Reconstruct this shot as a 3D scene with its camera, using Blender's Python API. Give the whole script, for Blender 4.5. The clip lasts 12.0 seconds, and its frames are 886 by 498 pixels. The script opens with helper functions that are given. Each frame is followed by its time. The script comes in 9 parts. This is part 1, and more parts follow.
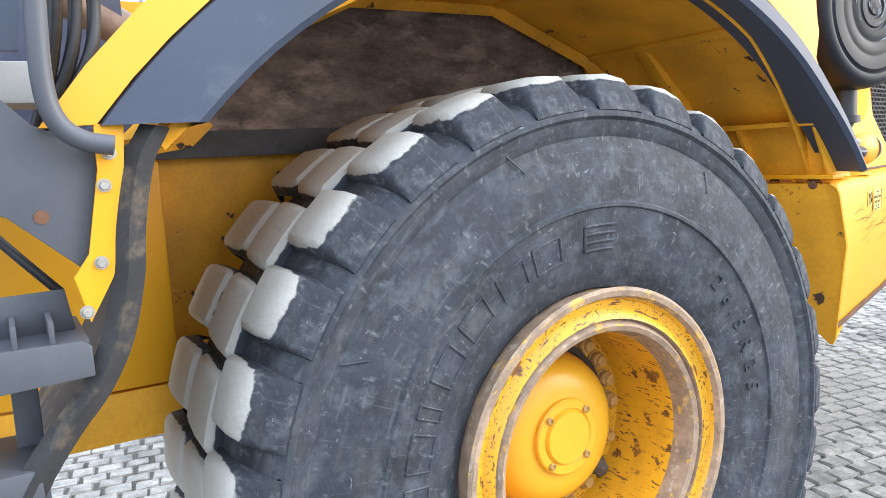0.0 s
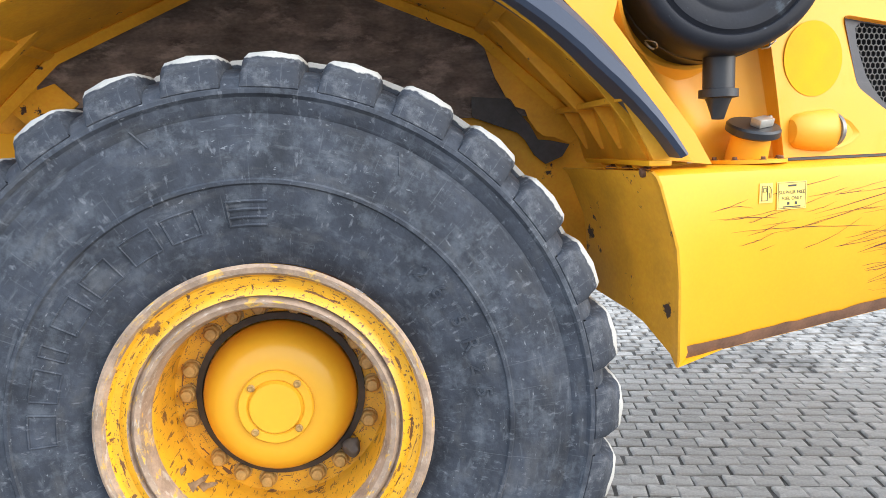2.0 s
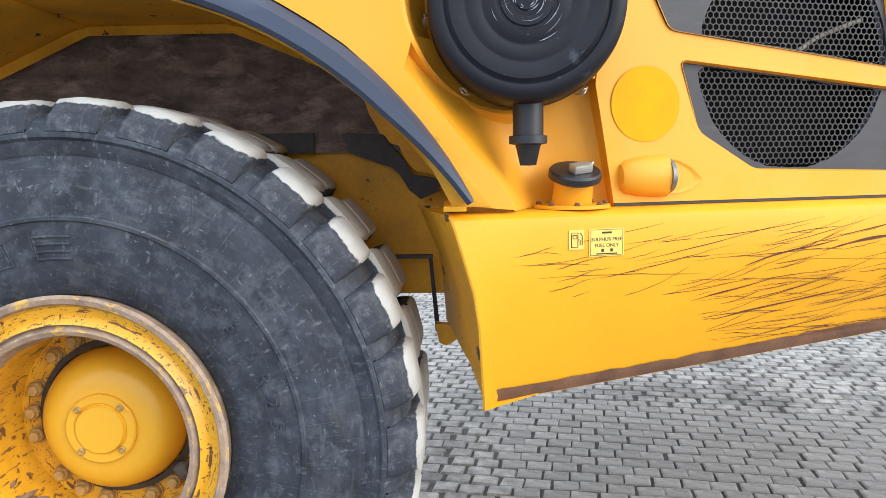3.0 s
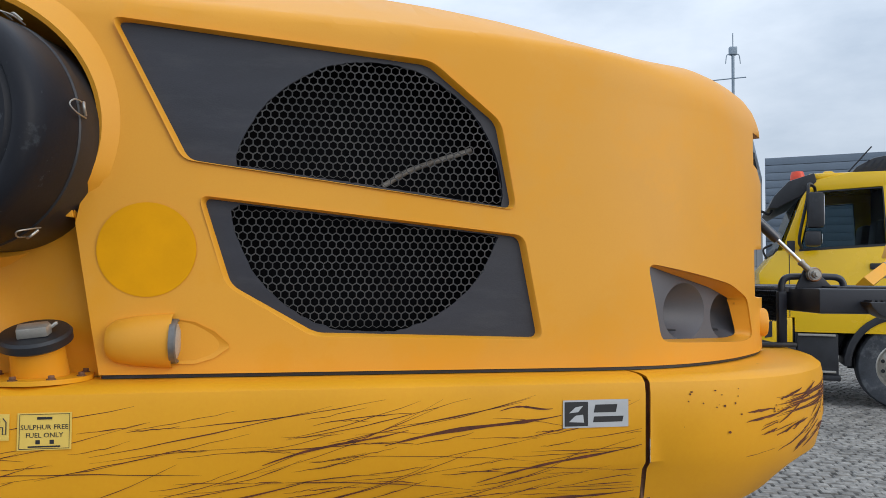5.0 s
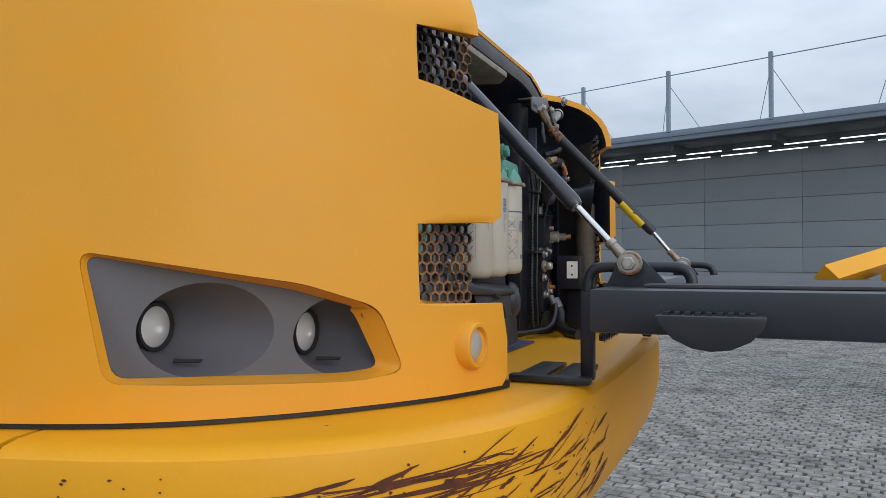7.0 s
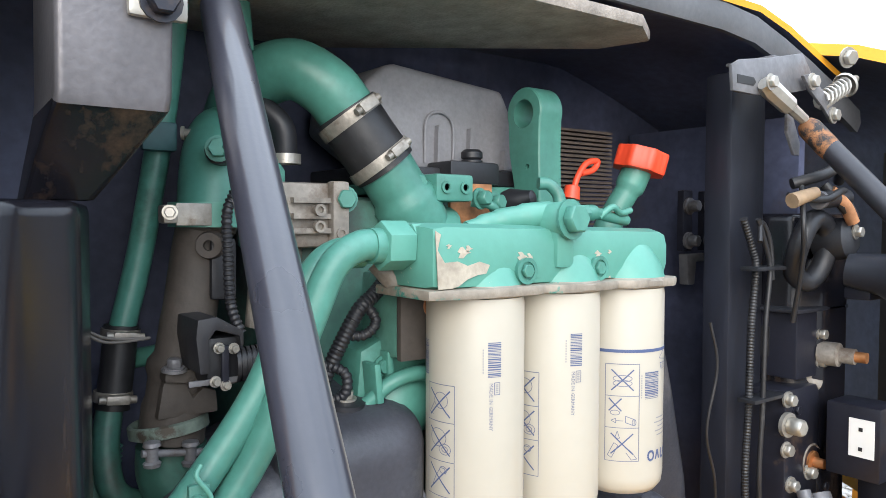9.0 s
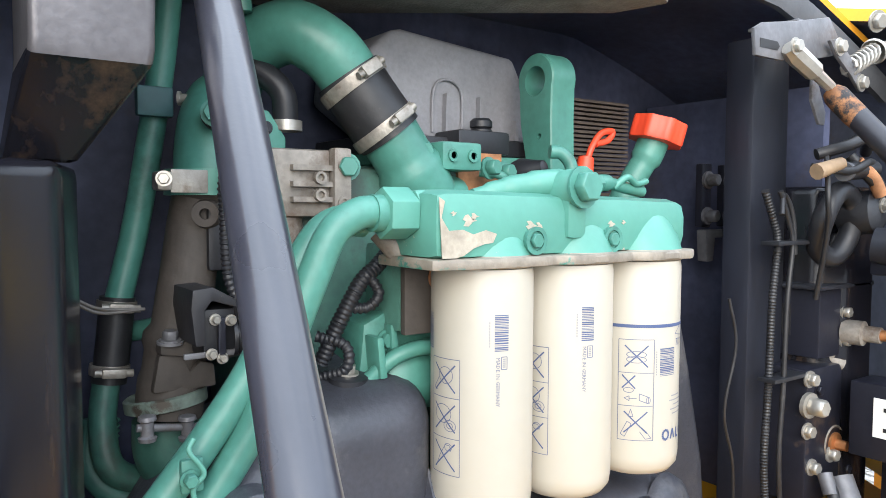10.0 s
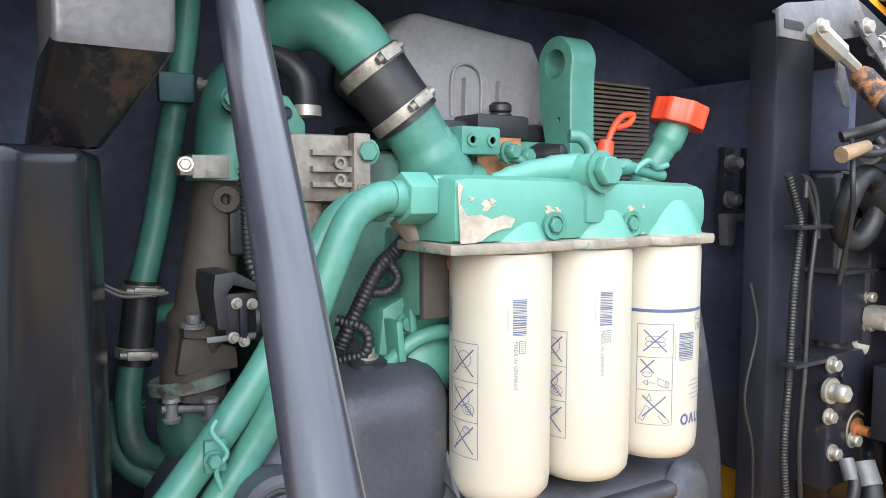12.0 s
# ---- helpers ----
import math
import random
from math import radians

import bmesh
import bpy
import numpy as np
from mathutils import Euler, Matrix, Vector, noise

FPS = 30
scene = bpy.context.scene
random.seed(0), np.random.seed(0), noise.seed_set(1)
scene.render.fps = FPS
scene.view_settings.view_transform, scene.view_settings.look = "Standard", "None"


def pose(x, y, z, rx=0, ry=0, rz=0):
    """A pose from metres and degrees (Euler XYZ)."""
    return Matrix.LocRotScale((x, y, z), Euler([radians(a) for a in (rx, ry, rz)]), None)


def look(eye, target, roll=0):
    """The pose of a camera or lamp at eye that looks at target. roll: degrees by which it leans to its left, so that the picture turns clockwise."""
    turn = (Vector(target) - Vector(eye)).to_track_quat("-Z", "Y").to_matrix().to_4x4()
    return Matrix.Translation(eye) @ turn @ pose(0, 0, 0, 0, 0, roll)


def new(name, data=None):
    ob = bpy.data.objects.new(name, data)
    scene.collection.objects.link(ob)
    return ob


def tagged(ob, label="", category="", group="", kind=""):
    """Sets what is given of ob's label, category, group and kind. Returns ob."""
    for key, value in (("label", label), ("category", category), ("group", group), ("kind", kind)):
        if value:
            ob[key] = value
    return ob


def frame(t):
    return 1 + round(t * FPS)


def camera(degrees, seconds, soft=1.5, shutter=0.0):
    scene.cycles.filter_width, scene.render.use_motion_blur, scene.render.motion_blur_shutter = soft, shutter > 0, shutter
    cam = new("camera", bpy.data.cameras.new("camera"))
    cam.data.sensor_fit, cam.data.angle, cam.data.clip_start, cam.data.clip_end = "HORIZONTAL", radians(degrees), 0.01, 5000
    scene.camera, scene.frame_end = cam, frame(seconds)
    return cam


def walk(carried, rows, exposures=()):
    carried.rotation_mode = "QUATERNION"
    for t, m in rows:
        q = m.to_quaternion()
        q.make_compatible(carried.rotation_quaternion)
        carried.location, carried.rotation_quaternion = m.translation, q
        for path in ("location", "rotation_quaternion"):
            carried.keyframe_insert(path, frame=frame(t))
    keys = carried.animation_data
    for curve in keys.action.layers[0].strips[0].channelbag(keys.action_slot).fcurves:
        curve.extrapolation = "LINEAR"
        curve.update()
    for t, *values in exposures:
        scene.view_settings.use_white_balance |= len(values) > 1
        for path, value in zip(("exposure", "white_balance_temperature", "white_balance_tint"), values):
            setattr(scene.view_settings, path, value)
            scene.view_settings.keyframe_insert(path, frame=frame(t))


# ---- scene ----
cam = camera(62.1, 12.0, soft=0.5)

PATH = [
    (0, (-1.169, -1.258, 1.543), (-0.155, 0.448, 1.291), -3.1),
    (0.5, (-0.821, -1.371, 1.527), (0.018, 0.426, 1.268), -3.2),
    (1, (-0.479, -1.594, 1.476), (0.181, 0.275, 1.211), -3.0),
    (1.5, (-0.108, -1.733, 1.474), (0.319, 0.202, 1.199), -2.5),
    (2, (0.302, -1.746, 1.475), (0.461, 0.228, 1.201), -2.0),
    (2.5, (0.695, -1.822, 1.495), (0.707, 0.157, 1.21), -1.7),
    (2.7, (0.821, -1.821, 1.508), (0.803, 0.159, 1.228), -1.6),
    (4.3, (1.76, -1.56, 1.666), (1.693, 0.439, 1.702), 0.9),
    (4.5, (1.908, -1.482, 1.644), (1.827, 0.516, 1.677), 0.8),
    (5, (2.279, -1.292, 1.626), (2.148, 0.702, 1.706), 0.4),
    (5.5, (2.708, -1.087, 1.64), (2.483, 0.899, 1.716), 0.6),
    (6, (3.051, -0.827, 1.631), (2.64, 1.129, 1.7), 0.5),
    (6.5, (3.37, -0.529, 1.655), (2.8, 1.387, 1.711), 0.4),
    (6.7, (3.503, -0.426, 1.647), (2.867, 1.469, 1.695), 0.2),
    (8.3, (3.699, 0.891, 1.808), (2.247, 2.266, 1.781), -0.1),
    (8.5, (3.639, 0.977, 1.854), (2.12, 2.277, 1.823), -0.1),
    (9, (3.544, 1.148, 1.959), (1.936, 2.334, 1.885), 0.2),
    (9.5, (3.53, 1.181, 1.944), (1.907, 2.346, 1.851), 0.3),
    (10, (3.524, 1.178, 1.941), (1.891, 2.326, 1.825), 0.2),
    (10.5, (3.527, 1.181, 1.942), (1.884, 2.313, 1.808), 0.2),
    (11, (3.529, 1.18, 1.943), (1.876, 2.296, 1.795), 0.2),
    (11.5, (3.525, 1.177, 1.942), (1.867, 2.284, 1.788), 0.1),
    (12, (3.528, 1.178, 1.943), (1.866, 2.278, 1.781), 0.1),
]
walk(cam, [(t, look(eye, target, roll)) for t, eye, target, roll in PATH], [(0, 1.42), (1.0, 1.48), (1.5, 1.36), (2.5, 1.16), (2.7, 1.10), (4.3, -0.10), (5.0, -0.22), (6.5, -0.45), (6.7, -0.42), (8.3, 0.36), (8.5, 0.50), (9.0, 1.26), (10.0, 1.46), (12, 1.50)])

# ---- world, sun and exposure ----
world = bpy.data.worlds.new("overcast_sky")
scene.world = world
world.use_nodes = True
wn, wl = world.node_tree.nodes, world.node_tree.links
wn.clear()
sky = wn.new("ShaderNodeTexSky")
sky.sky_type = 'NISHITA'
sky.sun_disc = False
sky.sun_elevation = radians(18)
sky.sun_rotation = radians(127)
sky.air_density, sky.dust_density, sky.ozone_density = 1.0, 3.0, 1.0
# cloud cover: grey-white veil with soft structure, thinner patches show the blue
tc = wn.new("ShaderNodeTexCoord")
mp = wn.new("ShaderNodeMapping")
mp.inputs["Scale"].default_value = (1.0, 1.0, 2.6)
nz = wn.new("ShaderNodeTexNoise")
nz.inputs["Scale"].default_value, nz.inputs["Detail"].default_value, nz.inputs["Roughness"].default_value = 2.3, 7, 0.55
rp = wn.new("ShaderNodeValToRGB")
rp.color_ramp.elements[0].position, rp.color_ramp.elements[0].color = 0.36, (0.48, 0.58, 0.72, 1)
rp.color_ramp.elements[1].position, rp.color_ramp.elements[1].color = 0.66, (0.79, 0.88, 1.0, 1)
cloud = wn.new("ShaderNodeBackground")
# an overcast sky is about three times as bright overhead as at the horizon
sep = wn.new("ShaderNodeSeparateXYZ")
zen = wn.new("ShaderNodeMapRange")
zen.inputs["From Min"].default_value, zen.inputs["From Max"].default_value = 0.10, 0.95
zen.inputs["To Min"].default_value, zen.inputs["To Max"].default_value = 1.12, 2.3
wl.new(tc.outputs["Generated"], sep.inputs["Vector"])
wl.new(sep.outputs["Z"], zen.inputs["Value"])
wl.new(zen.outputs["Result"], cloud.inputs["Strength"])
clear = wn.new("ShaderNodeBackground")
clear.inputs["Strength"].default_value = 0.10
both = wn.new("ShaderNodeMixShader")
both.inputs["Fac"].default_value = 0.86
wo = wn.new("ShaderNodeOutputWorld")
wl.new(tc.outputs["Generated"], mp.inputs["Vector"])
wl.new(mp.outputs["Vector"], nz.inputs["Vector"])
wl.new(nz.outputs["Fac"], rp.inputs["Fac"])
wl.new(rp.outputs["Color"], cloud.inputs["Color"])
wl.new(sky.outputs["Color"], clear.inputs["Color"])
wl.new(clear.outputs["Background"], both.inputs[1])
wl.new(cloud.outputs["Background"], both.inputs[2])
wl.new(both.outputs["Shader"], wo.inputs["Surface"])
sun_data = bpy.data.lights.new("sun", 'SUN')
sun_data.energy, sun_data.angle, sun_data.color = 1.35, radians(50), (1.0, 0.96, 0.90)
sun = new("sun", sun_data)
sun.matrix_world = look((8.2, -4.2, 3.6), (1.2, 0, 1))


# ---- materials ----
def mat(name, base, rough=0.6, metal=0.0, var=0.12, scale=6.0, bump=0.15, fine=90.0, second=None, sec_scale=3.0,
        sec_lo=0.58, sec_hi=0.68, spec=0.5, coat=0.0, stretch=(1, 1, 1), rand=0.0, bump_d=0.002):
    """Paint, metal, rubber or stone: two scales of tone, fine relief, and a second colour (chips, rust, dust) in patches."""
    m = bpy.data.materials.new(name)
    m.use_nodes = True
    n, l = m.node_tree.nodes, m.node_tree.links
    b = n["Principled BSDF"]
    b.inputs["Metallic"].default_value = metal
    b.inputs["Specular IOR Level"].default_value = spec
    b.inputs["Coat Weight"].default_value = coat
    co = n.new("ShaderNodeTexCoord")
    ma = n.new("ShaderNodeMapping")
    ma.inputs["Scale"].default_value = stretch
    l.new(co.outputs["Object"], ma.inputs["Vector"])
    big = n.new("ShaderNodeTexNoise")
    big.inputs["Scale"].default_value, big.inputs["Detail"].default_value = scale, 6
    small = n.new("ShaderNodeTexNoise")
    small.inputs["Scale"].default_value, small.inputs["Detail"].default_value = fine, 4
    for q in (big, small):
        l.new(ma.outputs["Vector"], q.inputs["Vector"])
    lo = tuple(c * (1 - var) for c in base)
    hi = tuple(min(1.0, c * (1 + var)) for c in base)
    ra = n.new("ShaderNodeValToRGB")
    ra.color_ramp.elements[0].position, ra.color_ramp.elements[0].color = 0.3, (*lo, 1)
    ra.color_ramp.elements[1].position, ra.color_ramp.elements[1].color = 0.7, (*hi, 1)
    l.new(big.outputs["Fac"], ra.inputs["Fac"])
    mi = n.new("ShaderNodeMix")
    mi.data_type, mi.blend_type = 'RGBA', 'OVERLAY'
    mi.inputs["Factor"].default_value = var
    l.new(ra.outputs["Color"], mi.inputs["A"])
    l.new(small.outputs["Fac"], mi.inputs["B"])
    col = mi.outputs["Result"]
    if rand:
        oi = n.new("ShaderNodeObjectInfo")
        hs = n.new("ShaderNodeHueSaturation")
        mr0 = n.new("ShaderNodeMapRange")
        mr0.inputs["To Min"].default_value, mr0.inputs["To Max"].default_value = 1 - rand, 1 + rand
        l.new(oi.outputs["Random"], mr0.inputs["Value"])
        l.new(mr0.outputs["Result"], hs.inputs["Value"])
        l.new(col, hs.inputs["Color"])
        col = hs.outputs["Color"]
    if second:
        pn = n.new("ShaderNodeTexNoise")
        pn.inputs["Scale"].default_value, pn.inputs["Detail"].default_value, pn.inputs["Roughness"].default_value = sec_scale, 9, 0.68
        l.new(ma.outputs["Vector"], pn.inputs["Vector"])
        st = n.new("ShaderNodeMapRange")
        st.inputs["From Min"].default_value, st.inputs["From Max"].default_value = sec_lo, sec_hi
        l.new(pn.outputs["Fac"], st.inputs["Value"])
        m2 = n.new("ShaderNodeMix")
        m2.data_type = 'RGBA'
        l.new(st.outputs["Result"], m2.inputs["Factor"])
        l.new(col, m2.inputs["A"])
        m2.inputs["B"].default_value = (*second, 1)
        col = m2.outputs["Result"]
    l.new(col, b.inputs["Base Color"])
    rr = n.new("ShaderNodeMapRange")
    rr.inputs["To Min"].default_value, rr.inputs["To Max"].default_value = max(0.03, rough - 0.1), min(1.0, rough + 0.1)
    l.new(big.outputs["Fac"], rr.inputs["Value"])
    l.new(rr.outputs["Result"], b.inputs["Roughness"])
    if bump:
        bu = n.new("ShaderNodeBump")
        bu.inputs["Strength"].default_value, bu.inputs["Distance"].default_value = bump, bump_d
        l.new(small.outputs["Fac"], bu.inputs["Height"])
        l.new(bu.outputs["Normal"], b.inputs["Normal"])
    return m


def glow(name, color, power):
    m = bpy.data.materials.new(name)
    m.use_nodes = True
    b = m.node_tree.nodes["Principled BSDF"]
    b.inputs["Base Color"].default_value = (*color, 1)
    b.inputs["Emission Color"].default_value = (*color, 1)
    b.inputs["Emission Strength"].default_value = power
    return m


HOOD = mat("yellow_hood_plastic", (0.78, 0.350, 0.030), 0.45, spec=0.35, var=0.05, scale=2.0, bump=0.06, fine=260, second=(0.79, 0.340, 0.016), sec_scale=1.6, sec_lo=0.52, sec_hi=0.60)
STEEL = mat("yellow_painted_steel", (0.79, 0.36, 0.012), 0.45, spec=0.35, var=0.06, scale=3.0, bump=0.06, fine=120, second=(0.16, 0.06, 0.03), sec_scale=9, sec_lo=0.70, sec_hi=0.72)
WORN = mat("chipped_yellow_steel", (0.72, 0.34, 0.022), 0.55, spec=0.35, var=0.22, scale=5.0, bump=0.25, fine=90, second=(0.06, 0.034, 0.026), sec_scale=9, sec_lo=0.635, sec_hi=0.645)
RIMY = mat("worn_yellow_rim", (0.75, 0.38, 0.02), 0.38, var=0.08, scale=5.0, bump=0.1, fine=90, second=(0.17, 0.075, 0.03), sec_scale=9, sec_lo=0.62, sec_hi=0.645)
HUBY = mat("yellow_hub_paint", (0.78, 0.40, 0.025), 0.33, var=0.05, scale=4.0, bump=0.06, fine=60)
RUSTLIP = mat("scuffed_rusty_steel", (0.30, 0.205, 0.14), 0.7, var=0.3, scale=22, bump=0.4, fine=140, second=(0.55, 0.33, 0.08), sec_scale=16, sec_lo=0.58, sec_hi=0.64)
RUST = mat("brown_rust", (0.16, 0.075, 0.04), 0.85, var=0.3, scale=14, bump=0.4, fine=120)
RUBBER = mat("dusty_black_rubber", (0.050, 0.055, 0.064), 0.72, var=0.28, scale=5, bump=0.3, fine=70, second=(0.19, 0.20, 0.21), sec_scale=4.5, sec_lo=0.50, sec_hi=0.78, spec=0.35, bump_d=0.003)
LINER = mat("rust_brown_mud_liner", (0.165, 0.125, 0.105), 0.9, var=0.5, scale=9, bump=0.8, fine=60, second=(0.34, 0.26, 0.22), sec_scale=8, sec_lo=0.52, sec_hi=0.66, stretch=(1, 1, 2.2))
TRIM = mat("blue_grey_fender_plastic", (0.034, 0.046, 0.076), 0.5, var=0.12, scale=5, bump=0.1, fine=200, second=(0.11, 0.12, 0.14), sec_scale=5, sec_lo=0.6, sec_hi=0.85)
GREY = mat("grey_vent_plastic", (0.027, 0.028, 0.037), 0.5, var=0.14, scale=6, bump=0.15, fine=200, second=(0.045, 0.045, 0.052), sec_scale=5, sec_lo=0.55, sec_hi=0.8, stretch=(1, 1, 4))
LAMPGREY = mat("light_grey_lamp_shell", (0.105, 0.105, 0.118), 0.5, var=0.08, scale=6, bump=0.05, fine=150)
BLACK = mat("black_plastic", (0.017, 0.018, 0.022), 0.45, var=0.25, scale=8, bump=0.12, fine=150, second=(0.07, 0.07, 0.075), sec_scale=5, sec_lo=0.6, sec_hi=0.9)
BLACKSTEEL = mat("black_painted_steel", (0.016, 0.017, 0.026), 0.36, spec=0.4, var=0.25, scale=7, bump=0.12, fine=90, second=(0.13, 0.085, 0.055), sec_scale=6, sec_lo=0.62, sec_hi=0.75)
SLATE = mat("dark_blue_grey_steel", (0.024, 0.026, 0.034), 0.36, var=0.15, scale=6, bump=0.1, fine=120)
# BAY: grimy steel, its base lifted towards blue to carry the bay's haze
BAY = mat("grimy_haze_blue_bay_steel", (0.066, 0.076, 0.128), 0.6, var=0.4, scale=6, bump=0.3, fine=60, second=(0.085, 0.066, 0.055), sec_scale=5, sec_lo=0.6, sec_hi=0.8)
BAYD = mat("dark_navy_post_steel", (0.013, 0.015, 0.024), 0.5, var=0.4, scale=6, bump=0.3, fine=60, second=(0.07, 0.05, 0.04), sec_scale=9, sec_lo=0.60, sec_hi=0.78, stretch=(1, 1, 0.2))
GREEN = mat("green_engine_paint", (0.068, 0.222, 0.178), 0.42, var=0.2, scale=8, bump=0.1, fine=90, second=(0.035, 0.095, 0.075), sec_scale=9, sec_lo=0.58, sec_hi=0.74)
GREEND = mat("oily_green_paint", (0.040, 0.125, 0.100), 0.5, var=0.35, scale=9, bump=0.2, fine=80, second=(0.045, 0.038, 0.03), sec_scale=8, sec_lo=0.52, sec_hi=0.70)
GREENCHIP = mat("chipped_green_engine_paint", (0.092, 0.280, 0.224), 0.42, var=0.08, scale=8, bump=0.1, fine=90, second=(0.42, 0.38, 0.30), sec_scale=11, sec_lo=0.645, sec_hi=0.655)
CREAM = mat("cream_filter_paint", (0.45, 0.42, 0.355), 0.33, var=0.03, scale=6, bump=0.03, fine=60)
# ROCKER: grey raised above COVER to make up for light missing under the hood
ROCKER = mat("lightened_grey_rocker_cover", (0.25, 0.25, 0.27), 0.5, var=0.2, scale=9, bump=0.25, fine=160, second=(0.16, 0.16, 0.17), sec_scale=4, sec_lo=0.52, sec_hi=0.8)
COVER = mat("matt_black_engine_cover", (0.046, 0.048, 0.060), 0.45, var=0.3, scale=7, bump=0.3, fine=160, second=(0.14, 0.135, 0.135), sec_scale=5, sec_lo=0.54, sec_hi=0.8)
CAST = mat("cast_aluminium", (0.26, 0.235, 0.205), 0.6, metal=0.2, var=0.35, scale=20, bump=0.5, fine=120, second=(0.12, 0.085, 0.062), sec_scale=14, sec_lo=0.50, sec_hi=0.66)
EXH = mat("grimy_brown_cast_iron", (0.058, 0.049, 0.042), 0.7, var=0.35, scale=12, bump=0.4, fine=90)
ZINC = mat("zinc_plated_steel", (0.43, 0.41, 0.37), 0.35, metal=0.6, var=0.15, scale=30, bump=0.1, fine=150)
CHROME = mat("bright_rod_steel", (0.75, 0.74, 0.72), 0.18, metal=1.0, var=0.04, scale=20, bump=0.02, fine=200)
ROD = mat("rod_end_steel", (0.36, 0.33, 0.29), 0.5, metal=0.7, var=0.3, scale=40, bump=0.3, fine=150, second=(0.30, 0.12, 0.04), sec_scale=25, sec_lo=0.5, sec_hi=0.62)
ZINC2 = mat("dull_grey_steel", (0.15, 0.15, 0.16), 0.45, metal=0.2, var=0.3, scale=18, bump=0.2, second=(0.08, 0.062, 0.05), sec_scale=14, sec_lo=0.54, sec_hi=0.68)
RED = mat("orange_red_cap_plastic", (0.80, 0.075, 0.03), 0.42, var=0.06, scale=20, bump=0.06, fine=150)
STONE = mat("grey_paving_stone", (0.262, 0.246, 0.224), 0.85, var=0.38, scale=14, bump=0.8, fine=70, rand=0.14, bump_d=0.004, second=(0.10, 0.093, 0.085), sec_scale=1.9, sec_lo=0.48, sec_hi=0.70)
SAND = mat("dark_joint_sand", (0.07, 0.064, 0.057), 0.95, var=0.25, scale=9, bump=0.6, fine=60)
PAVEFAR = mat("grey_paving_far", (0.235, 0.228, 0.22), 0.85, var=0.22, scale=0.5, bump=0.3, fine=9, second=(0.13, 0.13, 0.125), sec_scale=0.6, sec_lo=0.55, sec_hi=0.8)
PANEL = mat("pale_grey_wall_panel", (0.26, 0.285, 0.305), 0.6, var=0.05, scale=0.6, bump=0.05, fine=8, rand=0.03)
JOINT = mat("wall_joint_grey", (0.19, 0.205, 0.22), 0.7, var=0.05, scale=1, bump=0)
FASCIA = mat("slate_roof_fascia", (0.17, 0.21, 0.26), 0.5, var=0.08, scale=0.8, bump=0.03, fine=10)
SOFFIT = mat("dark_canopy_soffit", (0.06, 0.065, 0.07), 0.7, var=0.2, scale=0.8, bump=0)
POLE = mat("galvanised_pole", (0.24, 0.30, 0.36), 0.5, metal=0.3, var=0.1, scale=3, bump=0)
TRUCKY = mat("bright_yellow_truck_paint", (0.85, 0.52, 0.005), 0.25, var=0.03, scale=2, bump=0.0, coat=0.4)
TUBE = glow("white_tube_light", (0.92, 0.97, 1.0), 3.0)
STICKY = mat("pale_yellow_sticker", (0.80, 0.55, 0.11), 0.4, var=0.04, scale=20, bump=0)
STICKS = mat("silver_grey_sticker", (0.50, 0.51, 0.52), 0.35, var=0.04, scale=20, bump=0, metal=0.2)
WHITE = mat("white_print", (0.80, 0.80, 0.78), 0.5, var=0.03, scale=20, bump=0)
INK = mat("black_print", (0.02, 0.02, 0.022), 0.5, var=0.05, scale=20, bump=0)
BLUEINK = mat("blue_print", (0.065, 0.095, 0.20), 0.5, var=0.1, scale=20, bump=0)
DISC = mat("smooth_yellow_repaint", (0.80, 0.350, 0.0), 0.55, spec=0.15, var=0.05, scale=12, bump=0.02, fine=200)
SCRATCH = mat("dark_scratch", (0.105, 0.026, 0.009), 0.75, var=0.45, scale=30, bump=0.2, fine=200)


